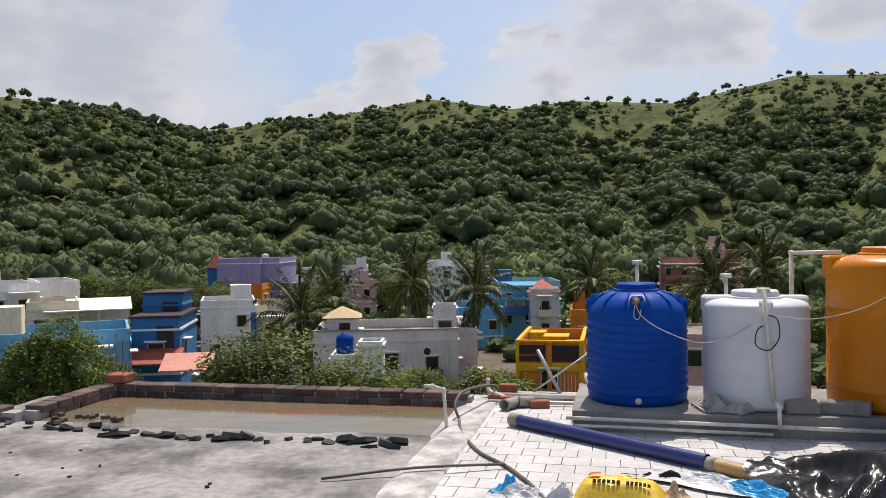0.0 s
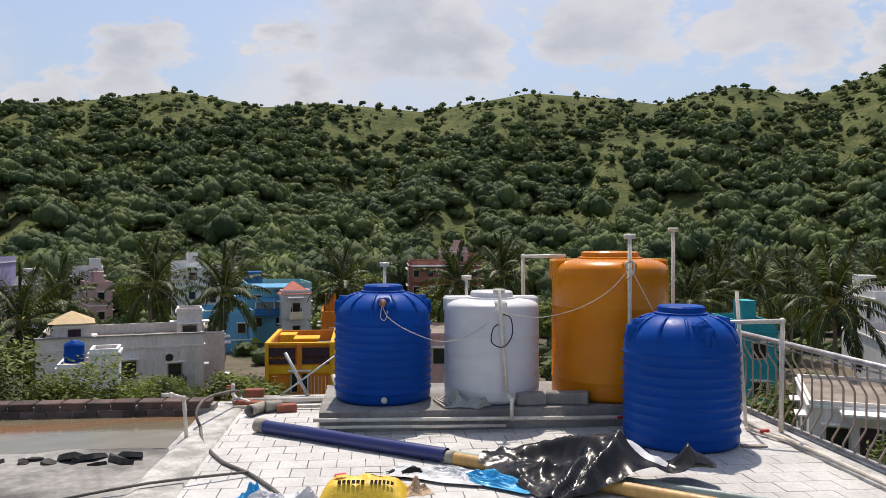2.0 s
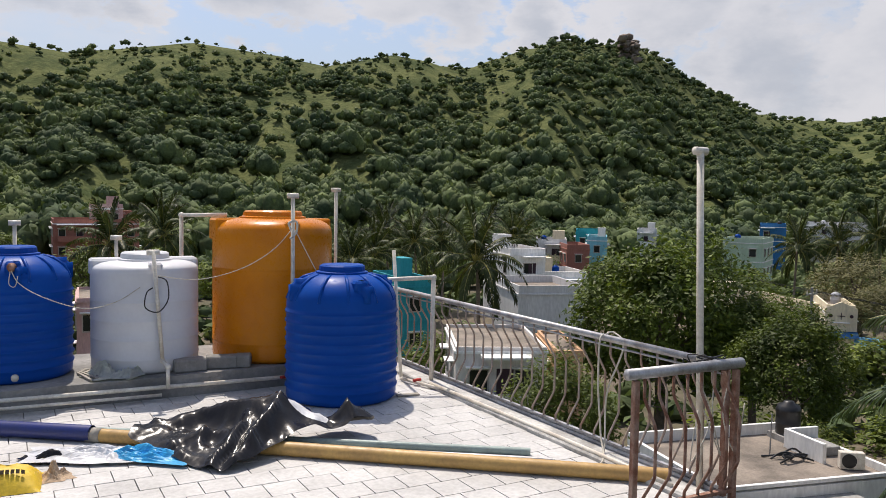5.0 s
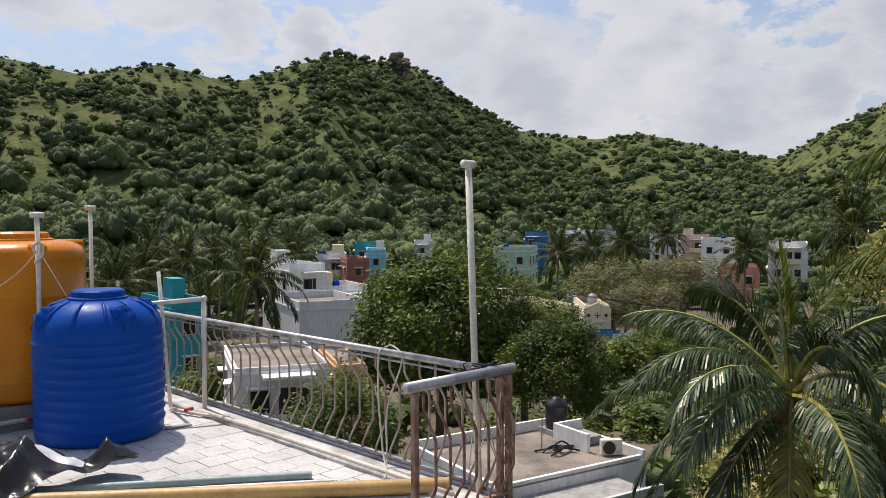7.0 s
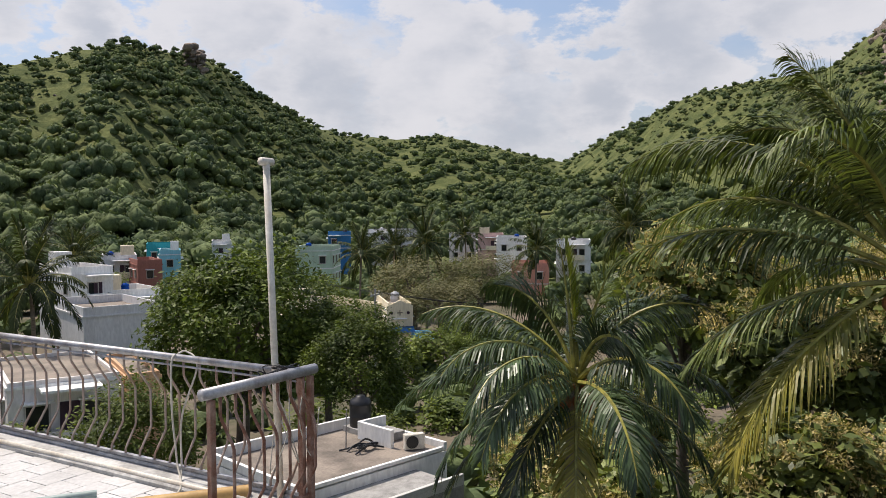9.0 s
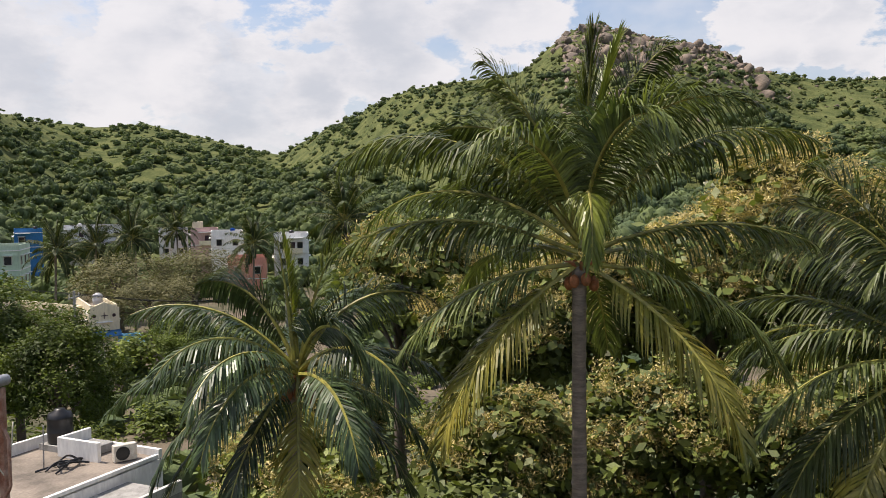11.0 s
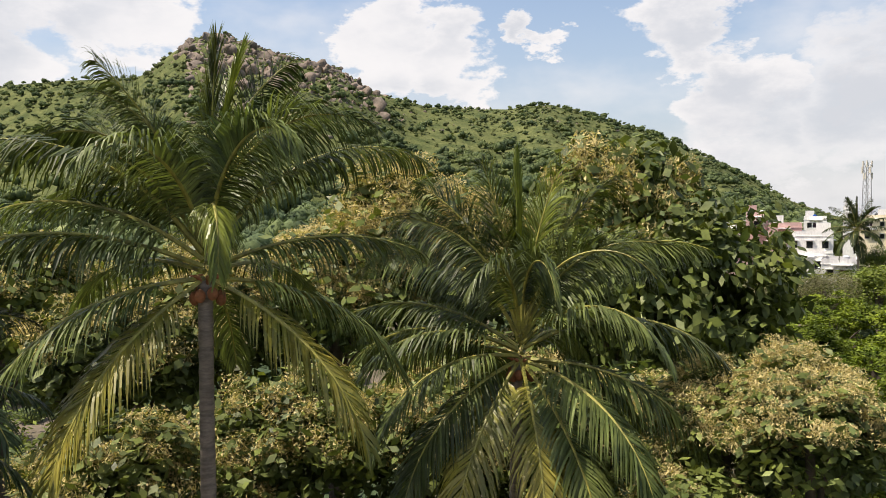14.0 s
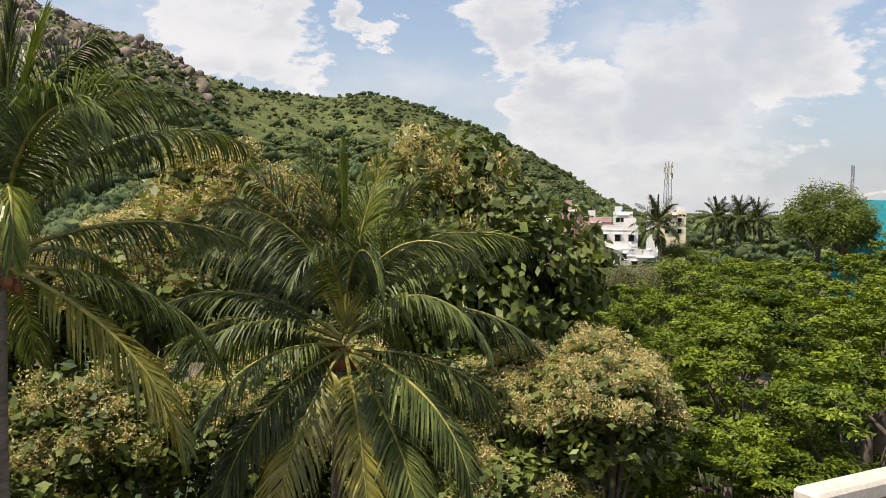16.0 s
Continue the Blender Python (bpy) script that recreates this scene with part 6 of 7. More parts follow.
tops = [street_pole(62.0, 10.5, -4.6), street_pole(60.0, 26.0, -4.2), street_pole(84.0, 50.0, -3.6)]
for a, b in zip(tops, tops[1:]):
    for o in (-0.5, 0.0, 0.5):
        mid = (a + b) / 2 + Vector((0, 0, -0.6))
        line = tube(smooth_curve([a + Vector((0, o, 0)), mid + Vector((0, o, 0)), b + Vector((0, o, 0))], 6), 0.02, 4)
        tagged(part("overhead_wire", line, BLACK), "thin black overhead wire between poles", "wire", "overhead wires")

# ---- loose things on the terrace ----
def loose(name, bm, material, m, label, category, group="", smooth=False):
    ob = part(name, bm, material, None, "", smooth)
    ob.matrix_world = m
    return tagged(ob, label, category, group)


# broken slabs in a row on the cement
SLATE = mat("broken_slate", (0.060, 0.057, 0.054), 0.95, col2=(0.028, 0.027, 0.026), scale=6, fine=50, bump=0.6, rnd=0.3)


def shard(g, w, d, h):
    bm = bmesh.new()
    n = g.randint(5, 7)
    ring = [(w * 0.5 * math.cos(2 * math.pi * k / n + g.uniform(-.3, .3)) * g.uniform(0.8, 1.1), d * 0.5 * math.sin(2 * math.pi * k / n + g.uniform(-.3, .3)) * g.uniform(0.8, 1.1)) for k in range(n)]
    lo = [bm.verts.new((x, y, 0)) for x, y in ring]
    hi = [bm.verts.new((x * g.uniform(0.82, 1.0), y * g.uniform(0.82, 1.0), h * g.uniform(0.7, 1.1))) for x, y in ring]
    bm.faces.new(lo[::-1])
    bm.faces.new(hi)
    for k in range(n):
        bm.faces.new((lo[k], lo[(k + 1) % n], hi[(k + 1) % n], hi[k]))
    return bm


g = random.Random(2)
for k in range(34):
    u = -1.75 - 4.1 * (k + g.uniform(0.1, 0.9)) / 34
    v = 6.02 + 0.055 * (u + 1.7) * -0.3 + g.uniform(-0.10, 0.12) + (0.12 if u < -4.6 else 0)
    big = g.random() < 0.55
    tilt = g.uniform(-18, 18) if big else g.uniform(-30, 30)
    loose("stone_shard", shard(g, g.uniform(0.18, 0.32) if big else g.uniform(0.06, 0.14), g.uniform(0.12, 0.20) if big else 0.09, g.uniform(0.028, 0.05) if big else 0.035), SLATE, on(u, v, 0.0) @ pose(0, 0, 0.01 if big else 0, -8 - abs(tilt) if big else tilt * 0.5, tilt * 0.5, g.uniform(-40, 40)), "dark broken stone slab on the cement", "stone", "row of broken stones")
for k in range(9):
    loose("rubble", shard(g, 0.035, 0.03, 0.02), SLATE, on(g.uniform(-5.3, -1.9), g.uniform(4.6, 5.9), 0.004, g.uniform(0, 360)), "small dark lump of rubble on cement", "stone", "rubble")
for k in range(13):
    loose("brick_bit", shard(g, 0.09, 0.06, 0.03), DBRICK, on(-5.35 + g.uniform(-.1, .75), 6.55 + g.uniform(-.12, .18), 0.0, g.uniform(0, 360)), "broken red brick bit by the parapet", "brick", "broken bricks")

# bricks, pipe stubs and blocks near the plinth
for u, v, z, rz in ((-1.30, 7.98, 0.0, 5), (-1.16, 7.90, 0.0, -8), (-0.85, 7.74, 0.0, 12), (-1.22, 8.22, 0.065, 3)):
    loose("loose_brick", boxes([(0, 0, 0.04, 0.19, 0.10, 0.075)], 0.006), BRICK, on(u, v, z, rz), "loose red brick on the terrace floor", "brick", "loose bricks")
GREYP = mat("dusty_grey_pipe", (0.34, 0.31, 0.26), 0.7, scale=6, fine=50)


def stub(u, v, rz, length, r):
    bm = bmesh.new()
    n = 20
    rings = []
    for x, q in ((-length / 2, r), (-length / 2 + 0.05, r), (-length / 2 + 0.055, r * 0.93), (length / 2, r * 0.93), (length / 2, r * 0.82), (-length / 2, r * 0.85)):
        rings.append([bm.verts.new((x, q * math.cos(2 * math.pi * k / n), q * math.sin(2 * math.pi * k / n) + r)) for k in range(n)])
    for a, b in zip(rings, rings[1:] + rings[:1]):
        for k in range(n):
            bm.faces.new((a[k], b[k], b[(k + 1) % n], a[(k + 1) % n]))
    loose("pipe_stub", bm, GREYP, on(u, v, 0.004, rz), "short dusty grey drain pipe piece", "pipe", "pipe stubs", True)


stub(-1.12, 7.64, 62, 0.24, 0.056)
stub(-0.98, 7.74, 20, 0.16, 0.056)
for u, v, rz, s in ((1.40, 6.98, 3, 1.0), (1.68, 7.00, -14, 1.0), (1.86, 6.97, 70, 0.62)):
    loose("concrete_block", boxes([(0, 0, 0.055, 0.27 * s, 0.14, 0.11)], 0.012), PLINTH, on(u, v, 0.182, rz), "grey concrete block against the tanks", "block", "concrete blocks")

# long painted poles
NAVY = mat("navy_plastic_pipe", (0.018, 0.028, 0.15), 0.35, col2=(0.03, 0.04, 0.14), scale=4, fine=40, bump=0.05)
OCHRE = mat("ochre_pipe", (0.52, 0.32, 0.10), 0.5, col2=(0.40, 0.24, 0.08), scale=4, fine=40, bump=0.1)
SEAG = mat("grey_green_pipe", (0.28, 0.36, 0.34), 0.5, col2=(0.2, 0.26, 0.25), scale=4, fine=40, bump=0.1)


def hollow(a, b, r, material, name, label, depth=0.3):
    a, b = Vector(a), Vector(b)
    d = (b - a).normalized()
    bm = tube([a, b], r, 16, caps=False)
    tube([b - d * 0.001, a + d * 0.001], r * 0.86, 16, bm, caps=False)
    bmesh.ops.recalc_face_normals(bm, faces=bm.faces[:])
    e = thing(name, ROOF.copy(), label, "pole", "long poles")
    part("tube", bm, material, e, smooth=True)
    part("end_collar", tube([a - d * 0.002, a + d * 0.10], r * 1.1, 16), GREYP, e, smooth=True)
    return e


hollow((-1.02, 6.93, 0.062), (0.52, 5.80, 0.062), 0.055, NAVY, "blue_pole", "long navy blue plastic pipe on the tiles")
hollow((0.50, 5.82, 0.05), (3.45, 3.42, 0.05), 0.047, OCHRE, "yellow_pole", "long ochre yellow pipe on the tiles")
hollow((-0.85, 6.98, 0.03), (3.02, 4.22, 0.03), 0.026, SEAG, "grey_pole", "thin grey-green pipe on the tiles")
hollow((-0.75, 6.80, 0.025), (3.05, 4.02, 0.025), 0.02, STEEL, "steel_pole", "thin grey steel tube on the tiles")

# crumpled sheets
TARP = mat("black_tarpaulin", (0.016, 0.016, 0.018), 0.20, col2=(0.020, 0.020, 0.021), scale=7, fine=35, bump=0.08, lo=0.5, hi=0.7, spec=0.22)
SHEETW = mat("white_sheet_lining", (0.60, 0.61, 0.63), 0.45, scale=5, fine=35, bump=0.3)
SHEETB = mat("bright_blue_sheet", (0.02, 0.34, 0.66), 0.4, scale=5, fine=35, bump=0.3)


def heap_sheet(name, w, d, h, seed, material, m, label, fold=5.5, n=34, ridge=()):
    """A crumpled sheet: sharp folds over a mound, the rim lying on the floor."""
    bm = bmesh.new()
    rows = []
    o = Vector((seed * 3.7, 0, 0))
    for b in range(n + 1):
        row = []
        for a in range(n + 1):
            x, y = (a / n - 0.5), (b / n - 0.5)
            rim = min(1, 3.4 * (0.5 - max(abs(x), abs(y))))
            q = Vector((x * fold, y * fold, 0)) + o
            f1 = abs(noise.noise(q * 0.55))
            f2 = abs(noise.noise(q * 1.25 + Vector((3, 7, 0))))
            f3 = abs(noise.noise(q * 2.7 + Vector((8, 1, 0))))
            mound = math.exp(-((x / 0.36) ** 2 + (y / 0.34) ** 2))
            z = h * rim * (0.22 + 0.78 * mound) * (0.18 + 1.5 * f1 + 0.9 * f2 + 0.35 * f3)
            wob = Vector((noise.noise(q * 0.4 + Vector((5, 5, 5))), noise.noise(q * 0.4 + Vector((9, 1, 2))), 0)) * 0.20
            jag = 1 + 0.35 * noise.noise(Vector((math.atan2(y, x) * 1.6, seed, 0)))
            row.append(bm.verts.new(((x * jag + wob.x) * w, (y * jag + wob.y) * d, max(0.006, z))))
        rows.append(row)
    for a, b in zip(rows, rows[1:]):
        for k in range(n):
            bm.faces.new((a[k], a[k + 1], b[k + 1], b[k]))
    return loose(name, bm, material, m, label, "tarpaulin", "crumpled sheets")


def under(parent, child, name):
    child.name = name
    m = child.matrix_world.copy()
    child.parent = parent
    child.matrix_parent_inverse = parent.matrix_world.inverted()
    child.matrix_basis = m
    for key in ("category", "group"):
        if key in child:
            del child[key]


tarp = thing("tarpaulin", on(1.4, 5.3, 0.0), "crumpled black plastic tarpaulin with white lining", "tarpaulin")
sheet = thing("plastic_sheet", on(0.5, 5.4, 0.0), "folded plastic sheet, pale grey and bright blue", "plastic sheet")


def tent_sheet(outline, ridges, seed, hole=()):
    """A stiff crumpled sheet in roof axes: creases along ridges, falling to the floor between them."""
    bm = bmesh.new()
    us, vs = (0.62, 2.32), (4.66, 5.80)
    n, m = 68, 44
    inner = lambda u, v, poly: sum((y0 > v) != (y1 > v) and u < (x1 - x0) * (v - y0) / (y1 - y0) + x0 for (x0, y0), (x1, y1) in zip(poly, poly[1:] + poly[:1])) % 2
    grid = {}
    for b in range(m + 1):
        for a in range(n + 1):
            u, v = us[0] + (us[1] - us[0]) * a / n, vs[0] + (vs[1] - vs[0]) * b / m
            w = Vector((noise.noise(Vector((u * 5, v * 5, seed))), noise.noise(Vector((u * 5, v * 5, seed + 9))), 0)) * 0.035
            p = Vector((u, v, 0)) + w
            z = 0.0
            for (u0, v0, h0), (u1, v1, h1), steep in ridges:
                d = Vector((u1 - u0, v1 - v0, 0))
                t = max(0, min(1, (p - Vector((u0, v0, 0))).dot(d) / d.length_squared))
                z = max(z, h0 + (h1 - h0) * t - steep * (p - Vector((u0, v0, 0)) - d * t).length)
            q = Vector((u * 7, v * 7, seed))
            crease = 0.085 * (0.16 - abs(noise.noise(q * 0.5))) + 0.050 * (0.12 - abs(noise.noise(q * 1.1)))
            grid[a, b] = (u, v, max(0.014 + 0.02 * abs(noise.noise(q * 0.6)), z + crease * min(1, 0.3 + z * 5)))
    made = {}
    for b in range(m):
        for a in range(n):
            cells = [(a, b), (a + 1, b), (a + 1, b + 1), (a, b + 1)]
            c = (sum(grid[k][0] for k in cells) / 4, sum(grid[k][1] for k in cells) / 4)
            if not inner(*c, outline) or (hole and inner(*c, hole)):
                continue
            k = [made.setdefault(k, bm.verts.new(grid[k])) if k not in made else made[k] for k in cells]
            for tri in ((k[0], k[1], k[2]), (k[0], k[2], k[3])) if (a + b) % 2 else ((k[0], k[1], k[3]), (k[1], k[2], k[3])):
                bm.faces.new(tri)
    # even out the stepped rim
    for _ in range(4):
        rim = {v: [e.other_vert(v).co.copy() for e in v.link_edges if len(e.link_faces) == 1] for v in bm.verts if v.is_boundary}
        for v, near in rim.items():
            v.co = v.co * 0.4 + sum(near, Vector()) * (0.6 / len(near))
    return bm


SPREAD = [(0.70, 5.50), (0.80, 5.66), (1.25, 5.72), (1.60, 5.50), (1.85, 5.36), (2.18, 5.30), (2.30, 5.12), (2.24, 5.00), (2.02, 4.98), (1.82, 5.04), (1.56, 4.92), (1.32, 4.80), (1.14, 4.74), (1.02, 4.92), (0.92, 5.14)]
CREASES = [((0.62, 5.74, 0.145), (1.80, 4.78, 0.145), 0.35), ((0.72, 5.60, 0.13), (1.24, 5.60, 0.22), 0.6), ((1.24, 5.60, 0.22), (1.64, 5.28, 0.33), 0.6), ((1.66, 5.26, 0.34), (1.22, 4.80, 0.12), 1.3), ((1.48, 5.32, 0.27), (1.10, 4.84, 0.10), 1.3), ((1.66, 5.26, 0.34), (1.92, 5.12, 0.14), 0.9),
                                ((1.90, 5.14, 0.14), (2.12, 5.10, 0.29), 0.9), ((2.12, 5.10, 0.30), (2.20, 5.12, 0.06), 1.2), ((0.94, 5.24, 0.13), (1.04, 5.02, 0.05), 1.0), ((1.16, 5.30, 0.19), (1.06, 5.06, 0.06), 0.9)]
LINING = [(1.70, 5.24), (1.76, 5.34), (1.98, 5.20), (1.94, 5.06), (1.86, 5.08)]
for name, bm, material in (("fold", tent_sheet(SPREAD, CREASES, 3.3, LINING), TARP), ("lining", tent_sheet(LINING, CREASES, 3.3), SHEETW)):
    piece = part(name, bm, material, None, smooth=True)
    piece.matrix_world = ROOF
    under(tarp, piece, name)
under(sheet, heap_sheet("plastic_sheet", 0.74, 0.32, 0.06, 11, SHEETW, on(0.48, 5.44, 0.02, -25), "pale grey folded plastic sheet", 5, 40), "pale_panel")
under(sheet, heap_sheet("plastic_sheet", 0.66, 0.20, 0.07, 14, SHEETB, on(0.74, 5.26, 0.02, -38), "bright blue folded plastic sheet", 4, 40), "blue_panel")
under(sheet, heap_sheet("plastic_sheet", 0.40, 0.20, 0.05, 17, TARP, on(0.26, 5.50, 0.01, -20), "black corner of the folded sheet", 4, 32), "black_corner")
heap_sheet("rag", 0.44, 0.30, 0.06, 21, SHEETW, on(-0.72, 5.02, 0.0, 5), "white crumpled rags and wrappers", 6, 40)
heap_sheet("rag", 0.20, 0.16, 0.11, 24, SHEETB, on(-0.80, 5.06, 0.01, 30), "light blue crumpled wrapper", 4, 24)
heap_sheet("rag", 0.30, 0.22, 0.08, 27, SHEETW, on(-0.46, 4.98, 0.0, 60), "white crumpled rags and wrappers", 6, 32)
CLEAR = mat("cloudy_plastic_film", (0.66, 0.67, 0.69), 0.25, scale=6, fine=40, bump=0.3, trans=0.45)
heap_sheet("plastic_bag", 0.36, 0.24, 0.15, 31, CLEAR, on(0.74, 7.02, 0.185, 10), "cloudy crumpled plastic bag at the tank", 3, 40)
heap_sheet("plastic_bag", 0.28, 0.18, 0.10, 34, CLEAR, on(0.92, 6.96, 0.185, 50), "cloudy crumpled plastic bag at the tank", 3, 32)
for k in range(5):
    loose("wood_slat", boxes([(0, 0, 0.01, 0.022, 0.34, 0.018)]), GREYP, on(0.58 + 0.03 * k, 7.05 + 0.02 * k, 0.184 + 0.004 * k, 12 + 6 * k), "thin grey wooden slat on the plinth", "slat", "wooden slats")

# cement bag
SACK = mat("yellow_sack", (0.74, 0.50, 0.03), 0.5, col2=(0.62, 0.41, 0.03), scale=6, fine=50, bump=0.3)
bag = thing("cement_bag", on(-0.09, 5.12, 0.0, -6), "crumpled yellow cement bag, half empty", "bag")
bm = bmesh.new()
rows = []
for b in range(19):
    row = []
    for a in range(31):
        x, y = a / 30 - 0.5, b / 18 - 0.5
        rim = max(0, 1 - (abs(y) * 2) ** 3) * max(0, 1 - (abs(x) * 2) ** 6)
        row.append(bm.verts.new((x * 0.56 + 0.012 * noise.noise((0, y * 9, 1)), y * 0.34 + 0.01 * noise.noise((x * 9, 0, 1)), 0.006 + 0.105 * rim * (1 + 0.25 * noise.noise((x * 5, y * 5, 3)) + 0.18 * abs(noise.noise((x * 13, y * 13, 7)))))))
    rows.append(row)
for a, b in zip(rows, rows[1:]):
    for k in range(30):
        bm.faces.new((a[k], a[k + 1], b[k + 1], b[k]))
part("sack", bm, SACK, bag, smooth=True)
INK = mat("dark_print", (0.04, 0.03, 0.02), 0.9, bump=0, spec=0.1)
REDINK = mat("red_print", (0.55, 0.05, 0.03), 0.6, bump=0)


def on_sack(x, y):
    u, v = x / 0.56, y / 0.34
    rim = max(0, 1 - (abs(v) * 2) ** 3) * max(0, 1 - (abs(u) * 2) ** 6)
    return 0.010 + 0.105 * rim * 1.10


for x0, x1, y, hgt, ink, lab in (*((-0.16 + 0.030 * q, -0.138 + 0.030 * q, -0.095, 0.026, INK, "dark printed bar") for q in range(6)), *((0.05 + 0.026 * q, 0.069 + 0.026 * q, -0.095, 0.026, INK, "dark printed bar") for q in range(6)), (-0.20, -0.12, 0.02, 0.05, REDINK, "red printed mark"), (0.0, 0.12, 0.05, 0.02, INK, "dark printed bar"), (0.0, 0.10, 0.085, 0.02, INK, "dark printed bar")):
    bm = bmesh.new()
    k = 8
    top = [bm.verts.new((x0 + (x1 - x0) * i / k, y + hgt / 2, on_sack(x0 + (x1 - x0) * i / k, y + hgt / 2) + 0.012)) for i in range(k + 1)]
    low = [bm.verts.new((x0 + (x1 - x0) * i / k, y - hgt / 2, on_sack(x0 + (x1 - x0) * i / k, y - hgt / 2) + 0.012)) for i in range(k + 1)]
    for i in range(k):
        bm.faces.new((low[i], low[i + 1], top[i + 1], top[i]))
    part("print", bm, ink, bag, lab)
PAPER = mat("torn_paper", (0.45, 0.33, 0.22), 0.9, scale=9, fine=60, bump=0.4)
heap_sheet("torn_lining", 0.18, 0.20, 0.08, 41, PAPER, on(0.25, 5.16, 0.0, 20), "torn brown paper lining spilling out", 5, 24)

# hose, rod, wires and ropes
HOSE = mat("dusty_hose", (0.14, 0.125, 0.11), 0.7, col2=(0.09, 0.08, 0.075), scale=6, fine=50)
CORD = mat("pale_cord", (0.60, 0.56, 0.47), 0.8, scale=9, fine=80)


def line_thing(name, pts, r, material, label, category, world=False, steps=8, sides=6):
    bm = tube(smooth_curve(pts, steps), r, sides)
    return loose(name, bm, material, Matrix() if world else ROOF.copy(), label, category, "", True)


line_thing("hose", [(-1.50, 6.93, 0.05), (-1.40, 6.55, 0.02), (-1.16, 5.98, 0.018), (-0.90, 5.62, 0.018), (-0.68, 5.22, 0.018), (-0.55, 4.9, 0.018)], 0.014, HOSE, "dusty dark hose curling over the tiles", "hose")
line_thing("hose", [(-1.50, 6.93, 0.05), (-1.55, 7.0, 0.16), (-1.52, 7.2, 0.24), (-1.44, 7.6, 0.22), (-1.35, 8.0, 0.16), (-1.30, 8.12, 0.06)], 0.014, HOSE, "grey hose looping over the parapet", "hose")
line_thing("iron_rod", [(-2.10, 5.05, 0.03), (-1.5, 5.32, 0.06), (-0.90, 5.60, 0.035)], 0.011, HOSE, "thin dark iron rod lying over the edge", "rod", steps=3)
line_thing("cord", [(0.06, 7.02, 1.10), (0.12, 6.98, 0.98), (0.30, 6.97, 0.86), (0.58, 7.0, 0.76), (0.82, 7.02, 0.80), (1.0, 6.96, 0.92)], 0.0038, CORD, "pale cord hanging between the tanks", "cord")
line_thing("cord", [(0.06, 7.02, 1.08), (0.05, 6.98, 0.98), (0.09, 6.97, 0.96), (0.11, 6.98, 1.04)], 0.0034, CORD, "loop of pale cord at the valve", "cord")
line_thing("cord", [(1.13, 6.88, 1.02), (1.45, 6.86, 0.98), (1.80, 6.84, 1.06), (2.08, 6.82, 1.22), (2.26, 6.80, 1.42)], 0.0038, CORD, "pale cord tied to the tall pipe", "cord")
line_thing("cord", [(2.27, 6.81, 1.42), (2.34, 6.80, 1.28), (2.46, 6.70, 1.0)], 0.0034, CORD, "pale cord tied to the tall pipe", "cord")
line_thing("cord", [(2.24, 6.80, 1.40), (2.22, 6.80, 1.46), (2.29, 6.80, 1.47), (2.29, 6.80, 1.38), (2.23, 6.80, 1.32)], 0.010, CORD, "knotted rag on the tall pipe", "cord")
line_thing("cable", [(1.13, 6.89, 1.01), (1.20, 6.88, 0.97), (1.21, 6.88, 0.82), (1.13, 6.87, 0.72), (1.03, 6.88, 0.76), (1.04, 6.88, 0.88), (1.09, 6.89, 0.92)], 0.0055, BLACK, "black cable looped on the riser pipe", "cable")
line_thing("rope", [(3.53, 4.12, 0.79), (3.48, 4.10, 0.74), (3.46, 4.08, 0.45), (3.44, 4.02, 0.15), (3.30, 3.85, 0.02), (3.0, 3.9, 0.012), (2.8, 4.1, 0.012)], 0.0065, CORD, "white rope tied to the railing", "rope")
line_thing("rope", [(3.55, 4.12, 0.79), (3.60, 4.10, 0.80), (3.58, 3.98, 0.72), (3.52, 4.06, 0.40), (3.46, 4.0, 0.12), (3.36, 3.9, 0.02)], 0.0065, CORD, "white rope tied to the railing", "rope")
for k in range(6):
    r2 = random.Random(50 + k)
    p0 = Vector((3.50 - 0.10 * r2.random(), 3.14, 0.78))
    line_thing("tie_wire", [p0 + Vector((r2.uniform(-.16, .16), r2.uniform(-.08, .08), r2.uniform(-.06, .05))) for _ in range(6)], 0.004, BLACK, "black tie wire wound on the railing", "wire", steps=5, sides=5)
for k in range(3):
    r2 = random.Random(70 + k)
    x = 3.30 + 0.13 * k
    line_thing("tie_wire", [(x, 3.08, 0.72), (x + r2.uniform(-.1, .1), 3.05, 0.50), (x + r2.uniform(-.15, .15), 3.05, 0.28), (x + r2.uniform(-.1, .1), 3.06, 0.55)], 0.0035, CORD, "thin pale wire hanging on the railing", "wire", steps=5, sides=5)
# slanting struts beyond the far edge, pipe fittings
ALU = mat("galvanised_angle", (0.55, 0.56, 0.57), 0.4, 0.4, col2=(0.4, 0.4, 0.41), scale=5, fine=60)
line_thing("strut", [(-0.92, 8.30, 0.50), (-0.66, 8.22, 0.02)], 0.022, ALU, "slanting galvanised steel strut at the edge", "strut", steps=1, sides=4)
line_thing("strut", [(-0.40, 8.32, 0.46), (-1.02, 8.26, 0.02)], 0.012, ALU, "thin slanting steel strut at the edge", "strut", steps=1, sides=4)
line_thing("strut", [(-0.42, 8.20, 0.28), (-0.36, 8.12, 0.02)], 0.020, PVC, "short white pipe stub at the edge", "strut", steps=1, sides=8)
line_thing("fitting", [(-1.42, 8.10, 0.22), (-1.40, 8.05, 0.10), (-1.26, 7.95, 0.07), (-1.20, 7.9, 0.05)], 0.02, PVC, "white elbow fitting with a red valve", "fitting", steps=4, sides=8)
REDV = mat("red_valve", (0.5, 0.03, 0.02), 0.5, bump=0)
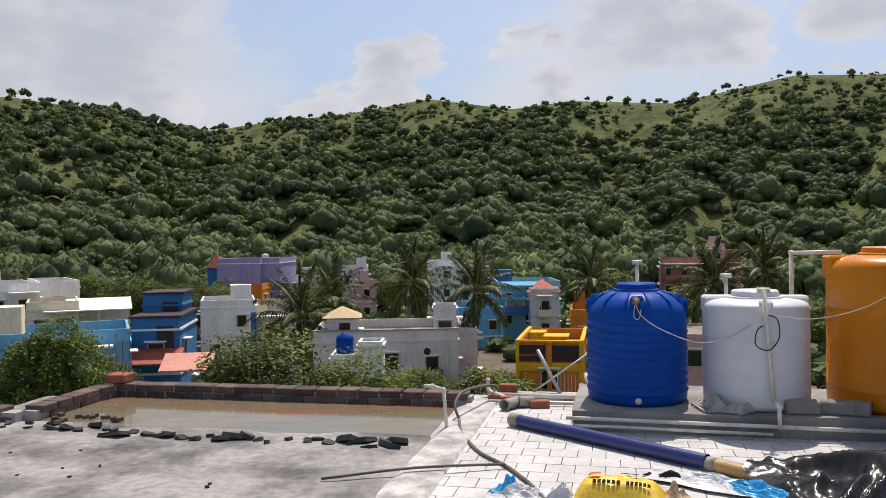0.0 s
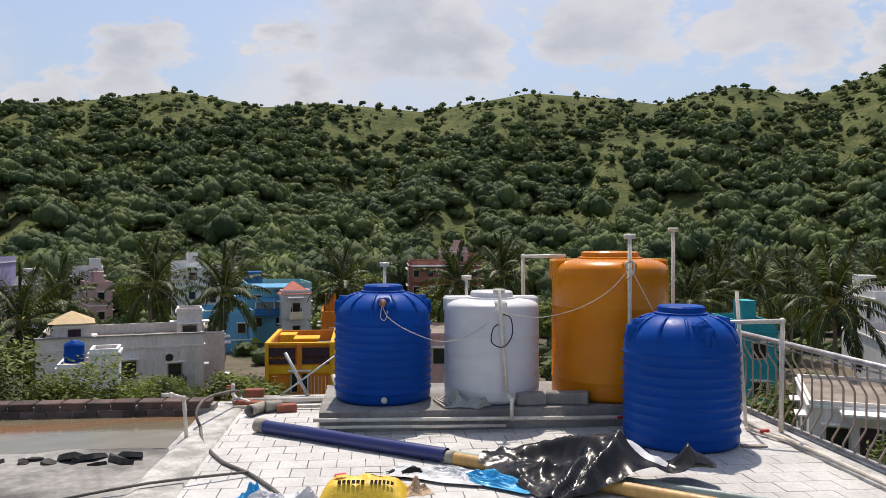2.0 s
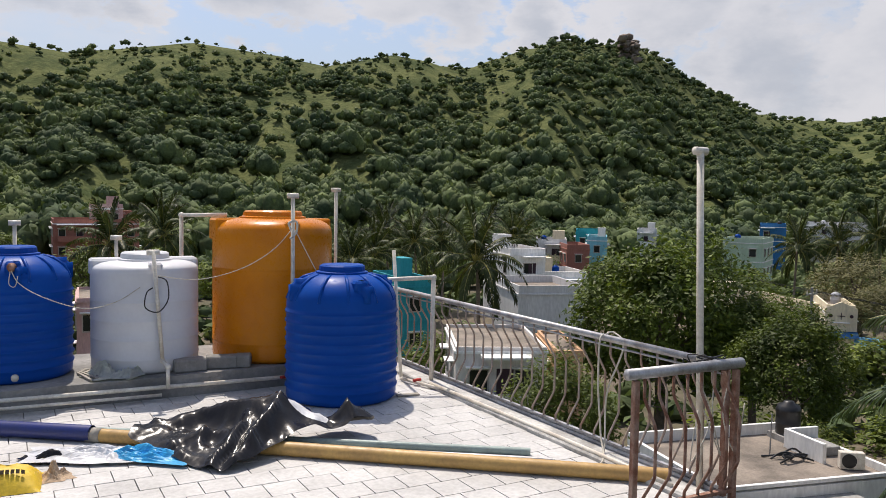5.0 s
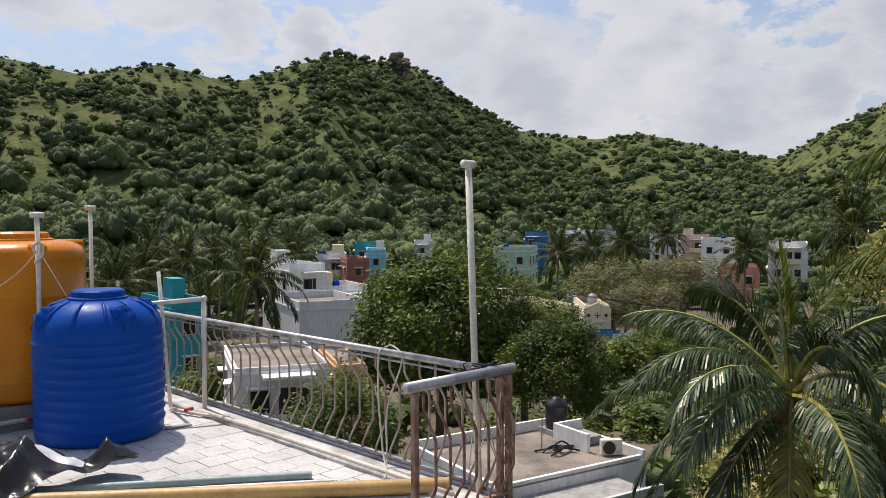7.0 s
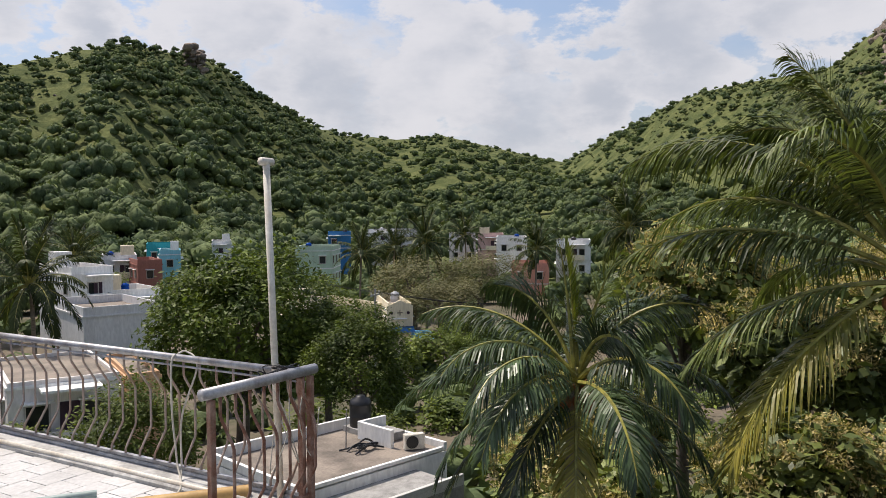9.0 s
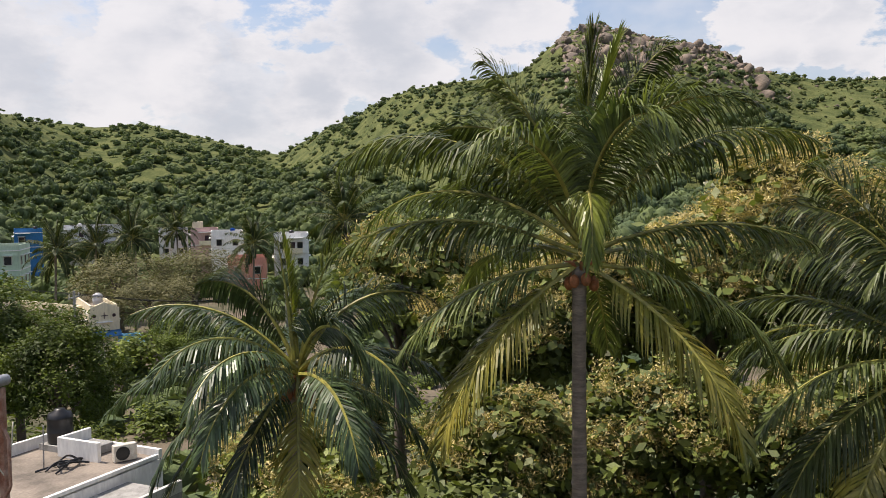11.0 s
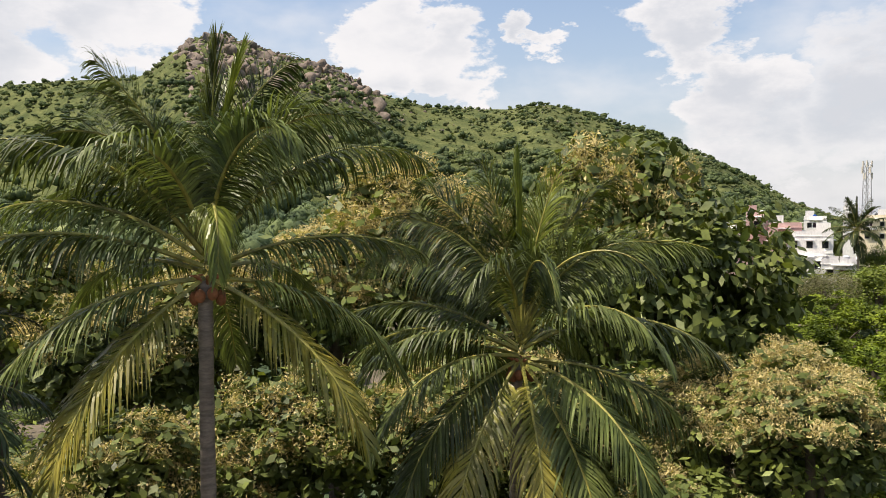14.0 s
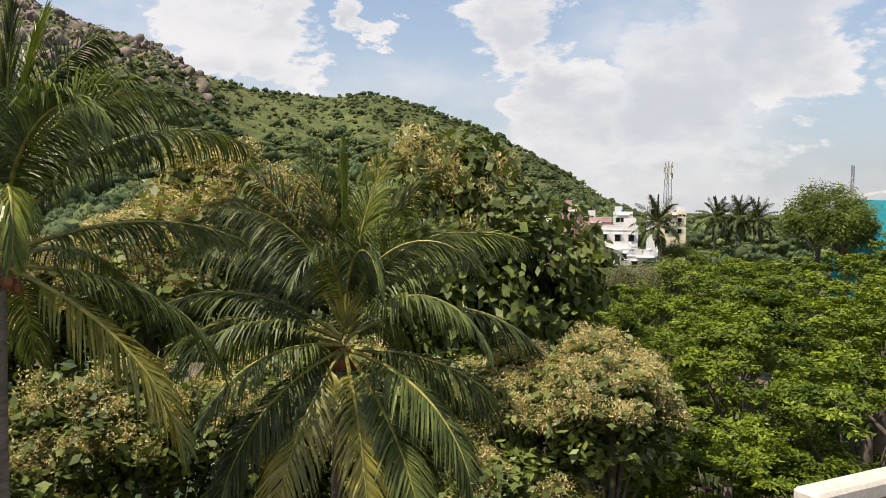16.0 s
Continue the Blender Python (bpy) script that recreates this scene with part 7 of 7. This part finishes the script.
for u, v, z in ((-1.44, 8.12, 0.19), (1.02 + 1.15, 6.74, 0.105), (3.28, 6.35, 0.05)):
    loose("valve_handle", boxes([(0, 0, 0, 0.09, 0.03, 0.025)], 0.005), REDV, on(u, v, z, 15), "red plastic valve handle on a pipe", "valve", "valve handles")
line_thing("floor_pipe", [(3.22, 6.55, 0.03), (3.30, 6.2, 0.03), (3.40, 5.9, 0.03)], 0.016, PVC, "white pipe along the railing's foot", "pipe", steps=2, sides=8)
line_thing("floor_pipe", [(3.34, 6.2, 0.045), (3.36, 4.5, 0.045), (3.36, 3.3, 0.045)], 0.016, PVC, "white pipe along the railing's foot", "pipe", steps=2, sides=8)
loose("tile_offcut", boxes([(0, 0, 0.008, 0.2, 0.06, 0.014)], 0.002), GREYP, on(3.02, 6.02, 0.006, -6), "grey tile offcut on the floor", "tile")

# ---- white roof tiles ----
STEP = 0.213
tiles = thing("tile_floor", ROOF.copy(), "white square roof tiles laid in running bond", "floor", kind="structure")
me = bpy.data.meshes.new("tile")
bm = boxes([(0, 0, -0.004, STEP - 0.005, STEP - 0.005, 0.016)], 0.0018)
bm.to_mesh(me)
me.materials.append(TILE)
g = random.Random(6)
spots = []
for b in range(26):
    for a in range(24):
        u, v = -1.36 + (a + (0.5 if b % 2 else 0)) * STEP, 3.10 + b * STEP
        if u < 3.40 and v < 8.16 and not (-0.35 < u < 2.95 and 6.98 < v < 8.1):
            spots.append((u, v))
near = sorted(spots, key=lambda q: abs(q[1] - 5.7))[:300]
for u, v in near:
    ob = new("tile", me)
    ob.parent, ob.matrix_basis = tiles, pose(u, v, g.uniform(-.0012, .0012), g.uniform(-.25, .25), g.uniform(-.25, .25), g.uniform(-.4, .4))
rest = [q for q in spots if q not in set(near)] + [(1.0 + 0.213 * a, -4.1 - 0.213 * b) for a in range(8) for b in range(16)]
tagged(part("far_tiles", boxes([(u, v, -0.004, STEP - 0.007, STEP - 0.007, 0.016) for u, v in rest]), TILE, tiles), "white roof tiles", kind="stuff")
